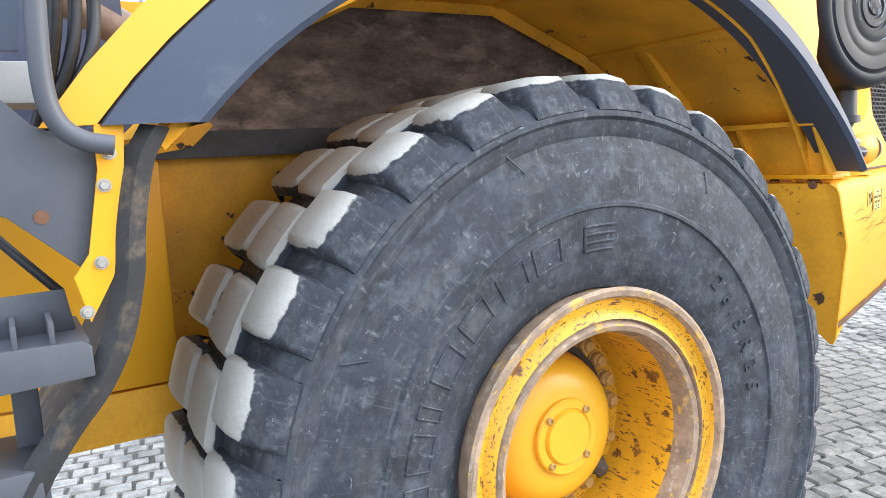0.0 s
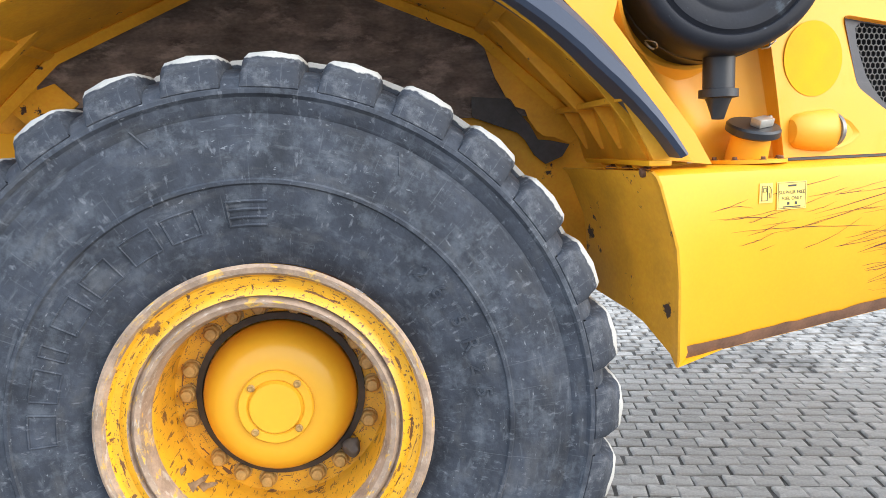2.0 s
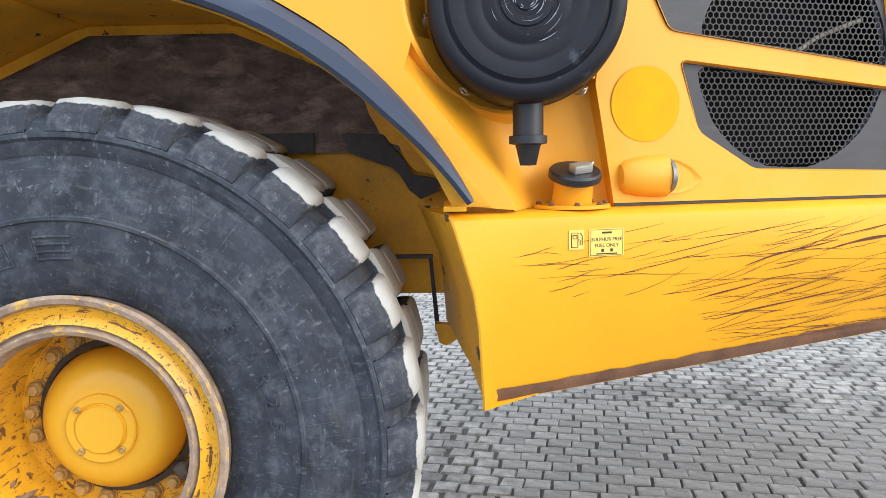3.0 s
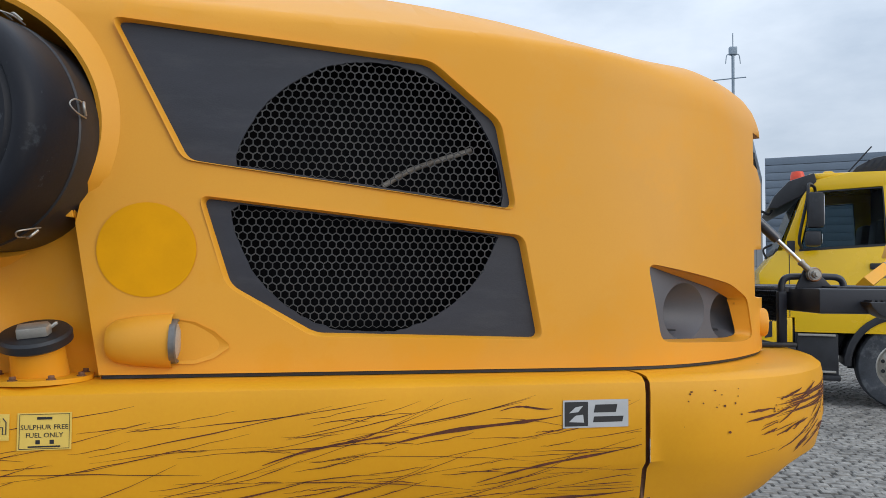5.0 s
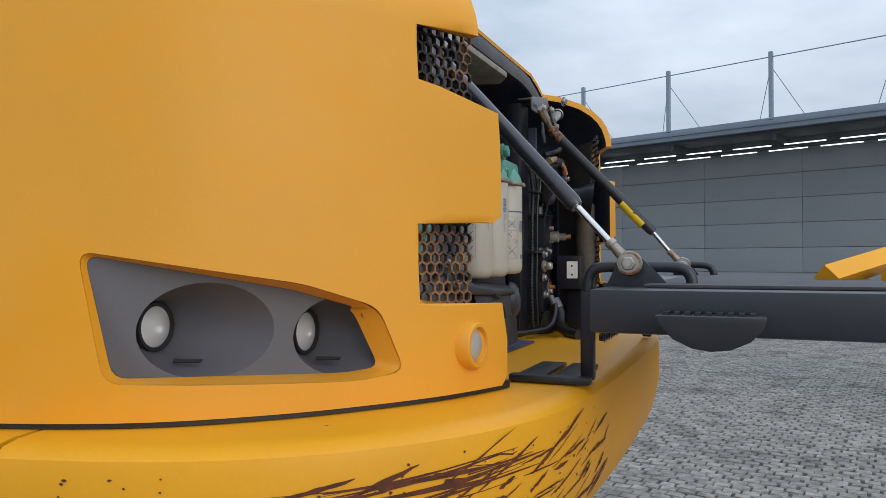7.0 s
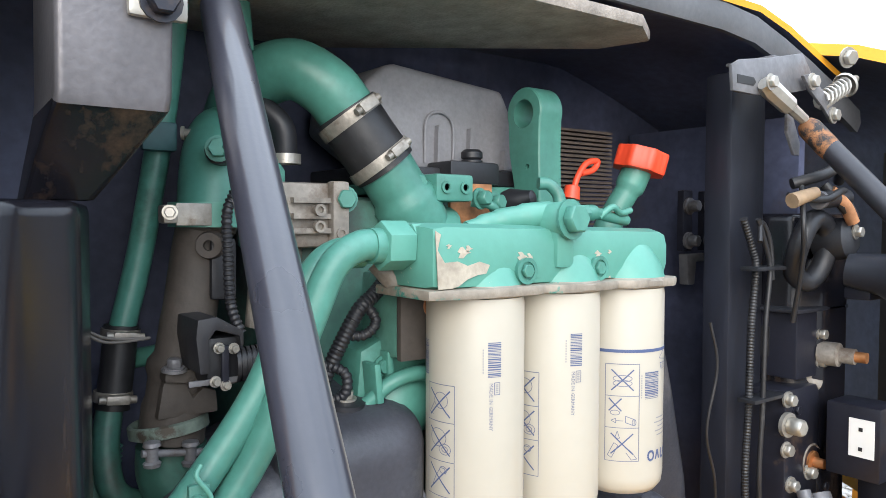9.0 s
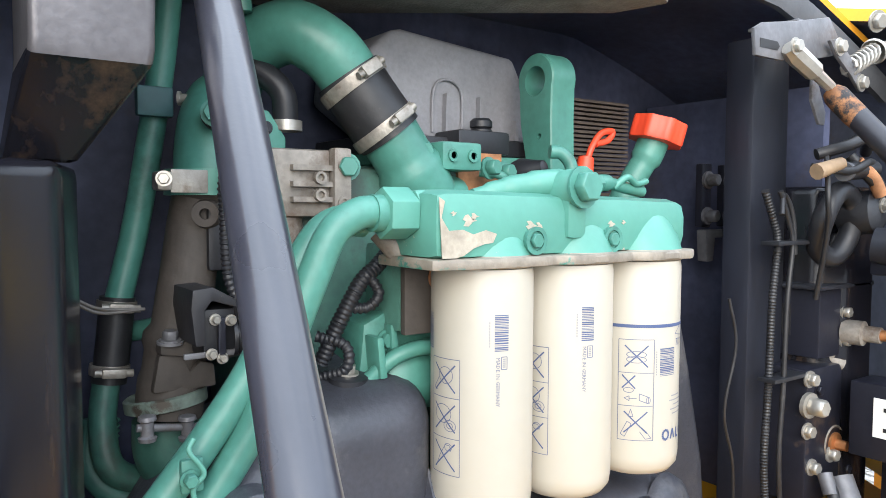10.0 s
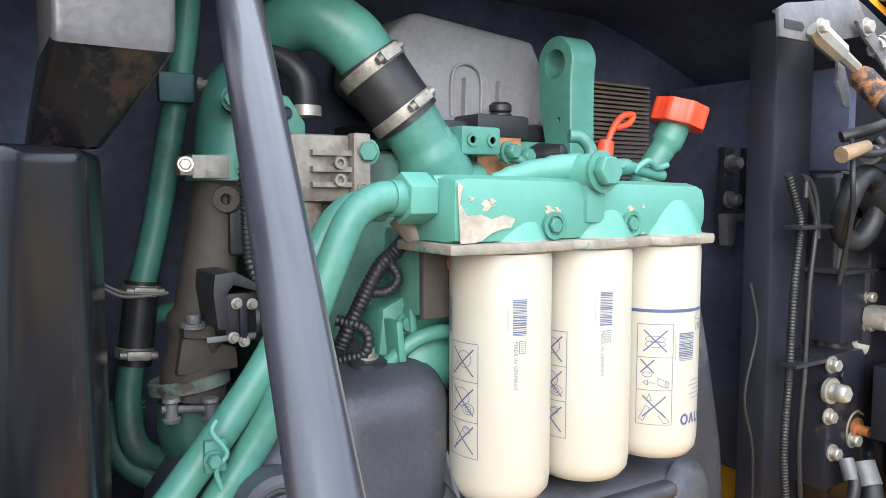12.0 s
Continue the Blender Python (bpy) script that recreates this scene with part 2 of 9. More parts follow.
def polar(m, layers, cz=0.0, lug=False, crown=None, cx=0.0):
    """Wear that follows a wheel: streaks along or across the rim (turns, spokes, from, to, colour, share), and pale dust on the crown."""
    n, l = m.node_tree.nodes, m.node_tree.links
    b = n["Principled BSDF"]
    col = b.inputs["Base Color"].links[0].from_socket

    def calc(op, x, y=None):
        q = n.new("ShaderNodeMath")
        q.operation = op
        for k, val in enumerate((x, y)):
            if isinstance(val, (int, float)):
                q.inputs[k].default_value = val
            elif val is not None:
                l.new(val, q.inputs[k])
        return q.outputs[0]
    tc2, sp = n.new("ShaderNodeTexCoord"), n.new("ShaderNodeSeparateXYZ")
    l.new(tc2.outputs["Object"], sp.inputs["Vector"])
    a = calc('SUBTRACT', sp.outputs["X"], cx)
    e = sp.outputs["Y"] if lug else calc('SUBTRACT', sp.outputs["Z"], cz)
    w = sp.outputs["Z"] if lug else sp.outputs["Y"]
    r = calc('SQRT', calc('ADD', calc('MULTIPLY', a, a), calc('MULTIPLY', e, e)))
    th = calc('ARCTAN2', e, a)

    def wave(ts, rs, ws=20.0):
        cb, q = n.new("ShaderNodeCombineXYZ"), n.new("ShaderNodeTexNoise")
        l.new(calc('MULTIPLY', th, ts), cb.inputs["X"])
        l.new(calc('MULTIPLY', r, rs), cb.inputs["Y"])
        l.new(calc('MULTIPLY', w, ws), cb.inputs["Z"])
        l.new(cb.outputs["Vector"], q.inputs["Vector"])
        q.inputs["Scale"].default_value, q.inputs["Detail"].default_value, q.inputs["Roughness"].default_value = 1.0, 5, 0.6
        return q.outputs["Fac"]

    def blend(fac, color):
        nonlocal col
        mx = n.new("ShaderNodeMix")
        mx.data_type = 'RGBA'
        l.new(fac, mx.inputs["Factor"])
        l.new(col, mx.inputs["A"])
        mx.inputs["B"].default_value = (*color, 1)
        col = mx.outputs["Result"]
    for ts, rs, lo, hi, color, share in layers:
        mr = n.new("ShaderNodeMapRange")
        mr.inputs["From Min"].default_value, mr.inputs["From Max"].default_value, mr.inputs["To Max"].default_value = lo, hi, share
        l.new(wave(ts, rs), mr.inputs["Value"])
        blend(mr.outputs["Result"], color)
    if crown:
        q = n.new("ShaderNodeTexNoise")
        q.inputs["Scale"].default_value, q.inputs["Detail"].default_value = 30, 8
        oi = n.new("ShaderNodeObjectInfo")
        q.noise_dimensions = '4D'
        l.new(tc2.outputs["Object"], q.inputs["Vector"])
        l.new(calc('MULTIPLY', oi.outputs["Random"], 40.0), q.inputs["W"])
        lift = calc('ADD', r, calc('MULTIPLY', calc('SUBTRACT', q.outputs["Fac"], 0.5), 0.024))
        mr = n.new("ShaderNodeMapRange")
        mr.inputs["From Min"].default_value, mr.inputs["From Max"].default_value = crown, crown + 0.003
        l.new(lift, mr.inputs["Value"])
        blend(mr.outputs["Result"], (0.44, 0.425, 0.39))
    l.new(col, b.inputs["Base Color"])
    return m


SCUFFS = [(140, 4, 0.62, 0.74, (0.20, 0.205, 0.215), 0.30), (5, 20, 0.52, 0.72, (0.10, 0.098, 0.096), 0.40), (9, 60, 0.58, 0.78, (0.155, 0.165, 0.18), 0.50), (40, 30, 0.60, 0.72, (0.19, 0.20, 0.22), 0.55), (30, 120, 0.66, 0.70, (0.22, 0.23, 0.245), 0.6), (14, 26, 0.30, 0.44, (0.040, 0.043, 0.05), 0.0)]
TYRE = polar(mat("scuffed_black_tyre", (0.031, 0.036, 0.047), 0.68, var=0.40, scale=9, bump=0.7, fine=45, second=(0.080, 0.090, 0.105), sec_scale=16, sec_lo=0.50, sec_hi=0.70, spec=0.35, bump_d=0.004), SCUFFS, 0.815)
LUGM = polar(mat("scuffed_tread_lug", (0.034, 0.039, 0.050), 0.75, var=0.28, scale=9, bump=0.6, fine=60, second=(0.15, 0.155, 0.165), sec_scale=14, sec_lo=0.52, sec_hi=0.75, spec=0.3, bump_d=0.005), SCUFFS[:5], 0.0, True, 0.881)
polar(RIMY, [(34, 150, 0.605, 0.625, (0.17, 0.08, 0.035), 1.0), (6, 90, 0.605, 0.625, (0.15, 0.065, 0.028), 1.0), (22, 45, 0.635, 0.655, (0.10, 0.05, 0.028), 1.0), (3, 25, 0.45, 0.75, (0.50, 0.24, 0.03), 0.5)], 0.815)
polar(RUSTLIP, [(10, 160, 0.58, 0.66, (0.52, 0.46, 0.38), 0.5), (8, 120, 0.60, 0.66, (0.62, 0.34, 0.04), 0.9)], 0.815)


# ---- building helpers ----
WORLD = {}


def thing(name, base=(0, 0, 0), label="", category="", group="", kind=""):
    ob = new(name)
    ob.location = base
    ob.empty_display_size = 0.1
    WORLD[ob] = Matrix.Translation(base)
    return tagged(ob, label, category, group, kind)


def mesh_of(name, bm, mats, smooth=True, angle=38):
    me = bpy.data.meshes.new(name)
    bmesh.ops.recalc_face_normals(bm, faces=bm.faces)
    if smooth:
        for f in bm.faces:
            f.smooth = True
        for e in bm.edges:
            if len(e.link_faces) == 2 and e.calc_face_angle(0) > radians(angle):
                e.smooth = False
    bm.to_mesh(me)
    bm.free()
    for m in (mats if isinstance(mats, (list, tuple)) else [mats]):
        me.materials.append(m)
    return me


def part(name, bm, mats, parent=None, label="", at=None, smooth=True, angle=38):
    me = bm if isinstance(bm, bpy.types.Mesh) else mesh_of(name, bm, mats, smooth, angle)
    ob = new(name, me)
    m = at or Matrix.Identity(4)
    WORLD[ob] = m
    if parent:
        ob.parent = parent
        ob.matrix_basis = WORLD[parent].inverted() @ m
    else:
        ob.matrix_basis = m
    return tagged(ob, label) if label else ob


def B():
    return bmesh.new()


def soften(bm, width, segments=2, angle=30):
    """Round the sharp edges of everything in bm."""
    bm.normal_update()
    es = [e for e in bm.edges if len(e.link_faces) == 2 and e.calc_face_angle(0) > radians(angle)]
    bmesh.ops.bevel(bm, geom=es, offset=width, segments=segments, affect='EDGES', clamp_overlap=True, profile=0.6)
    return bm


def box(x0, x1, y0, y1, z0, z1, r=0.0, bm=None, m=None):
    own = B()
    bmesh.ops.create_cube(own, size=1)
    for v in own.verts:
        v.co = ((x0 + x1) / 2 + v.co.x * (x1 - x0), (y0 + y1) / 2 + v.co.y * (y1 - y0), (z0 + z1) / 2 + v.co.z * (z1 - z0))
    if r:
        soften(own, r)
    if m:
        own.transform(m)
    return merge(bm, own)


def merge(bm, own):
    if bm is None:
        return own
    tmp = bpy.data.meshes.new("tmp")
    own.to_mesh(tmp)
    own.free()
    bm.from_mesh(tmp)
    bpy.data.meshes.remove(tmp)
    return bm


def prism(poly, depth, frame_m, r=0.0, bm=None, segs=2):
    """A plate: poly in the plane (u, v) of frame_m, from w = 0 to w = depth along its third axis."""
    own = B()
    a = [own.verts.new((u, v, 0)) for u, v in poly]
    b = [own.verts.new((u, v, depth)) for u, v in poly]
    n = len(poly)
    own.faces.new(a)
    own.faces.new(list(reversed(b)))
    for i in range(n):
        own.faces.new((a[i], b[i], b[(i + 1) % n], a[(i + 1) % n]))
    bmesh.ops.recalc_face_normals(own, faces=own.faces)
    if r:
        soften(own, r, segs)
    own.transform(frame_m)
    return merge(bm, own)


def plane_frame(origin, u, v):
    """Axes u and v in space, w to u x v."""
    u, v = Vector(u).normalized(), Vector(v)
    v = (v - u * v.dot(u)).normalized()
    w = u.cross(v)
    return Matrix(((u.x, v.x, w.x, origin[0]), (u.y, v.y, w.y, origin[1]), (u.z, v.z, w.z, origin[2]), (0, 0, 0, 1)))


def smooth_path(pts, n=8, closed=False):
    """A Catmull-Rom curve through pts."""
    p = [Vector(q) for q in pts]
    out = []
    k = len(p)
    for i in range(k if closed else k - 1):
        a = p[(i - 1) % k] if closed or i > 0 else p[0] * 2 - p[1]
        b, c = p[i], p[(i + 1) % k]
        d = p[(i + 2) % k] if closed or i + 2 < k else p[-1] * 2 - p[-2]
        for j in range(n):
            t = j / n
            out.append(0.5 * (2 * b + (c - a) * t + (2 * a - 5 * b + 4 * c - d) * t * t + (3 * b - 3 * c + d - a) * t ** 3))
    if not closed:
        out.append(p[-1].copy())
    return out


def tube(pts, radius, segs=14, n=6, smooth=True, bm=None, caps=True, ribs=0.0, closed=False):
    """A pipe along pts; radius may be one number or one for each point of the finished line; ribs: corrugation depth."""
    line = smooth_path(pts, n, closed) if smooth and len(pts) > 2 else [Vector(q) for q in pts]
    if ribs:
        fine = []
        for a, b in zip(line, line[1:]):
            k = max(1, int((b - a).length / 0.0012))
            fine += [a.lerp(b, j / k) for j in range(k)]
        line = fine + [line[-1]]
    own = B()
    rings = []
    up = Vector((0, 0, 1))
    prev = None
    k = len(line)
    for i, q in enumerate(line):
        if closed:
            d = (line[(i + 1) % k] - line[i - 1]).normalized()
        else:
            d = (line[min(i + 1, k - 1)] - line[max(i - 1, 0)]).normalized()
        if prev is None:
            side = d.cross(up if abs(d.z) < 0.9 else Vector((1, 0, 0))).normalized()
        else:
            side = (prev - d * prev.dot(d)).normalized()
        prev = side
        top = side.cross(d)
        r = radius[min(i, len(radius) - 1)] if isinstance(radius, (list, tuple)) else radius
        if ribs:
            r = r - (ribs if (i // 2) % 2 else 0)
        rings.append([own.verts.new(q + (side * math.cos(a) + top * math.sin(a)) * r) for a in (2 * math.pi * s / segs for s in range(segs))])
    for a, b in list(zip(rings, rings[1:])) + ([(rings[-1], rings[0])] if closed else []):
        for s in range(segs):
            own.faces.new((a[s], a[(s + 1) % segs], b[(s + 1) % segs], b[s]))
    if caps and not closed:
        own.faces.new(rings[0])
        own.faces.new(list(reversed(rings[-1])))
    return merge(bm, own)


def lathe(profile, m=None, segs=48, bm=None, arc=2 * math.pi, close=False, mats=None):
    """Turn (radius, height) pairs round the w axis of m. mats: a material index for each strip."""
    own = B()
    full = abs(arc - 2 * math.pi) < 1e-6
    cols = segs if full else segs + 1
    rings = []
    for r, h in profile:
        if r < 1e-6:
            rings.append([own.verts.new((0, 0, h))])
        else:
            rings.append([own.verts.new((r * math.cos(arc * s / segs), r * math.sin(arc * s / segs), h)) for s in range(cols)])
    pairs = list(zip(rings, rings[1:])) + ([(rings[-1], rings[0])] if close else [])
    for k, (a, b) in enumerate(pairs):
        for s in range(segs):
            t = (s + 1) % cols
            if len(a) == 1 and len(b) == 1:
                continue
            if len(a) == 1:
                f = own.faces.new((a[0], b[s], b[t]))
            elif len(b) == 1:
                f = own.faces.new((a[s], a[t], b[0]))
            else:
                f = own.faces.new((a[s], a[t], b[t], b[s]))
            if mats:
                f.material_index = mats[k]
    if m:
        own.transform(m)
    return merge(bm, own)


def axis_frame(origin, w):
    """A frame at origin whose third axis points along w."""
    m = Vector(w).normalized().to_track_quat('Z', 'Y').to_matrix().to_4x4()
    return Matrix.Translation(origin) @ m


def hexbolt(origin, w, r=0.012, h=0.009, washer=True, bm=None):
    """A hexagon head with a washer, standing on origin along w."""
    own = B()
    if washer:
        lathe([(0, 0), (r * 1.35, 0), (r * 1.35, h * 0.25), (0, h * 0.25)], segs=14, bm=own)
    hexa = [(r * math.cos(math.pi / 3 * i), r * math.sin(math.pi / 3 * i)) for i in range(6)]
    prism(hexa, h, Matrix.Translation((0, 0, h * 0.2)), r=h * 0.12, bm=own, segs=1)
    own.transform(axis_frame(origin, w))
    return merge(bm, own)


def loft(rows, bm=None, closed_u=False, mat_of=None):
    """A skin through rows of points, all with as many points."""
    own = bm or B()
    vs = [[own.verts.new(p) for p in row] for row in rows]
    for i, (a, b) in enumerate(zip(vs, vs[1:])):
        k = len(a)
        for j in range(k if closed_u else k - 1):
            f = own.faces.new((a[j], a[(j + 1) % k], b[(j + 1) % k], b[j]))
            if mat_of:
                f.material_index = mat_of(i, j)
    return own


def thicken(bm, d, inner_mat=0, facing=None):
    """Give an open skin a thickness d, against its normals for d > 0; facing: the way that its outer side looks on the whole."""
    bmesh.ops.recalc_face_normals(bm, faces=bm.faces)
    bm.normal_update()
    if facing and sum(f.normal.dot(Vector(facing)) * f.calc_area() for f in bm.faces) < 0:
        bmesh.ops.reverse_faces(bm, faces=bm.faces[:])
        bm.normal_update()
    verts, faces = bm.verts[:], bm.faces[:]
    rim = [(e.verts[0], e.verts[1]) for e in bm.edges if len(e.link_faces) == 1]
    inner = {v: bm.verts.new(v.co - v.normal * d) for v in verts}
    for f in faces:
        bm.faces.new([inner[v] for v in reversed(f.verts)]).material_index = inner_mat
    for p, q in rim:
        bm.faces.new((p, q, inner[q], inner[p]))
    bmesh.ops.recalc_face_normals(bm, faces=bm.faces)
    return bm


def letters(text, size, m, material, parent, name="lettering", depth=0.001, label=""):
    """Words in the built-in font, turned into a mesh; centred on m, reading along its u axis."""
    cu = bpy.data.curves.new("words", 'FONT')
    cu.body, cu.size, cu.extrude, cu.align_x, cu.align_y = text, size, depth, 'CENTER', 'CENTER'
    cu.resolution_u = 2
    tmp = bpy.data.objects.new("words", cu)
    me = bpy.data.meshes.new_from_object(tmp)
    bpy.data.objects.remove(tmp)
    bpy.data.curves.remove(cu)
    me.transform(m)
    me.name = name
    me.materials.clear()
    me.materials.append(material)
    return part(name, me, material, parent, label)


# ---- ground ----
def make_ground():
    g = thing("ground", (0, 0, 0), "grey stone block paving of a yard with dark sanded joints", "ground", kind="structure")
    bm = B()
    s = 400.0
    bm.faces.new([bm.verts.new(p) for p in ((-s, -s, -0.020), (s, -s, -0.020), (s, s, -0.020), (-s, s, -0.020))])
    part("far_paving", bm, PAVEFAR, g, "grey paving in the distance")
    bm = B()
    bm.faces.new([bm.verts.new(p) for p in ((-6, -3, -0.012), (18, -3, -0.012), (18, 31, -0.012), (-6, 31, -0.012))])
    part("joint_bed", bm, SAND, g, "dark sanded joints")
    return g


GROUND = make_ground()

# ---- the hauler: body ----
HAULER = thing("articulated_hauler", (0.6, 1.8, 0.0), "used yellow articulated dump hauler with its front grille folded open", "hauler")
MID = 1.804                 # middle of the machine, across


def tank_y(x):
    return 0.122 + 0.264 * (x - 1.342)


def hood_y(x):
    return 0.366 + 0.2533 * (x - 1.881)


def arc_table(pts):
    s = [0.0]
    for a, b in zip(pts, pts[1:]):
        s.append(s[-1] + (b - a).length)
    return s


def on_curve(pts, s, want):
    want = min(max(want, 0), s[-1])
    for i in range(len(s) - 1):
        if want <= s[i + 1] + 1e-9:
            t = (want - s[i]) / max(1e-9, s[i + 1] - s[i])
            p = pts[i].lerp(pts[i + 1], t)
            d = (pts[i + 1] - pts[i]).normalized()
            return p, Vector((d.y, -d.x, 0))
    return pts[-1], Vector((0, -1, 0))


def cutout(ob, cutters):
    """Cut openings through a part's mesh, once, while building."""
    for bm in cutters:
        me = mesh_of("cut", bm, [], smooth=False)
        tool = new("cut", me)
        tool.matrix_basis = Matrix.Identity(4)
        mod = ob.modifiers.new("cut", 'BOOLEAN')
        mod.operation, mod.object, mod.solver = 'DIFFERENCE', tool, 'EXACT'
        bpy.context.view_layer.update()
        done = bpy.data.meshes.new_from_object(ob.evaluated_get(bpy.context.evaluated_depsgraph_get()))
        ob.modifiers.clear()
        ob.data = done
        bpy.data.objects.remove(tool)
    bm = B()
    bm.from_mesh(ob.data)
    bmesh.ops.remove_doubles(bm, verts=bm.verts, dist=1e-5)
    for f in bm.faces:
        f.smooth = True
    for e in bm.edges:
        e.smooth = not (len(e.link_faces) == 2 and e.calc_face_angle(0) > radians(28))
    bm.to_mesh(ob.data)
    bm.free()
    return ob


CLEAN = (1.150, 1.950)      # air cleaner's middle, x and z
CLEAN_R = 0.284
PLAN = smooth_path([(0.95, 0.130, 0), (1.15, 0.181, 0), (1.30, 0.219, 0), (1.6, 0.295, 0), (1.9, 0.371, 0), (2.2, 0.447, 0), (2.44, 0.508, 0), (2.62, 0.560, 0), (2.78, 0.640, 0),
                    (2.92, 0.765, 0), (3.02, 0.893, 0), (3.09, 1.005, 0), (3.14, 1.12, 0), (3.16, 1.18, 0)], 6)
PLAN_S = arc_table(PLAN)


def s_at_x(x):
    if x <= PLAN[0].x:
        return 0.0
    for i in range(len(PLAN) - 1):
        if PLAN[i].x <= x <= PLAN[i + 1].x:
            return PLAN_S[i] + (PLAN_S[i + 1] - PLAN_S[i]) * (x - PLAN[i].x) / (PLAN[i + 1].x - PLAN[i].x)
    return PLAN_S[-1]


def ramp01(x, a, b):
    return min(1.0, max(0.0, (x - a) / (b - a)))


def crest(x):
    """Height of the hood's shoulder along its length."""
    pts = ((1.0, 2.268), (1.64, 2.249), (2.05, 2.236), (2.32, 2.224), (2.53, 2.207), (2.66, 2.193), (2.80, 2.166), (2.95, 2.14), (3.2, 2.12))
    for (a, za), (b, zb) in zip(pts, pts[1:]):
        if x <= b:
            return za + (zb - za) * max(0, x - a) / (b - a)
    return pts[-1][1]


def ridge(x):
    """Height of the hood's top, a hand's width or two in from the shoulder."""
    pts = ((1.0, 2.42), (1.95, 2.405), (2.2, 2.382), (2.38, 2.356), (2.5, 2.334), (2.66, 2.300), (2.8, 2.252), (2.95, 2.19), (3.1, 2.12))
    for (a, za), (b, zb) in zip(pts, pts[1:]):
        if x <= b:
            return za + (zb - za) * max(0, x - a) / (b - a)
    return pts[-1][1]


def pierce(bm, fr, poly):
    """Cut a convex opening, poly in the plane of fr, through an open skin that lies near that plane."""
    inv = fr.inverted()
    n = len(poly)
    cu, cv = sum(p[0] for p in poly) / n, sum(p[1] for p in poly) / n
    reach = max(math.hypot(p[0] - cu, p[1] - cv) for p in poly) + 0.10
    for (u0, v0), (u1, v1) in zip(poly, poly[1:] + poly[:1]):
        near = []
        for f in bm.faces:
            c = inv @ f.calc_center_median()
            if math.hypot(c.x - cu, c.y - cv) < reach and abs(c.z) < 0.3:
                near.append(f)
        geom = list({v for f in near for v in f.verts}) + list({e for f in near for e in f.edges}) + near
        no = (fr.to_3x3() @ Vector((v1 - v0, u0 - u1, 0))).normalized()
        bmesh.ops.bisect_plane(bm, geom=geom, plane_co=fr @ Vector((u0, v0, 0)), plane_no=no, dist=1e-6)
    gone = []
    for f in bm.faces:
        c = inv @ f.calc_center_median()
        if abs(c.z) < 0.3:
            hit = False
            for (p, q), (r, t) in zip(poly, poly[1:] + poly[:1]):
                if (q > c.y) != (t > c.y) and c.x < (r - p) * (c.y - q) / (t - q) + p:
                    hit = not hit
            if hit:
                gone.append(f)
    bmesh.ops.delete(bm, geom=gone, context='FACES')


def round_poly(poly, r, n=4):
    """Round the corners of a convex outline."""
    out = []
    k = len(poly)
    for i in range(k):
        p, a, b = Vector(poly[i]), Vector(poly[i - 1]), Vector(poly[(i + 1) % k])
        d = min(r, (a - p).length * 0.4, (b - p).length * 0.4)
        s, e = p + (a - p).normalized() * d, p + (b - p).normalized() * d
        for j in range(n + 1):
            t = j / n
            out.append(tuple((1 - t) ** 2 * s + 2 * t * (1 - t) * p + t * t * e))
    return out


def shrink(poly, d):
    cx, cy = sum(p[0] for p in poly) / len(poly), sum(p[1] for p in poly) / len(poly)
    out = []
    for x, y in poly:
        l = math.hypot(x - cx, y - cy)
        out.append((x + (cx - x) / l * d, y + (cy - y) / l * d))
    return out


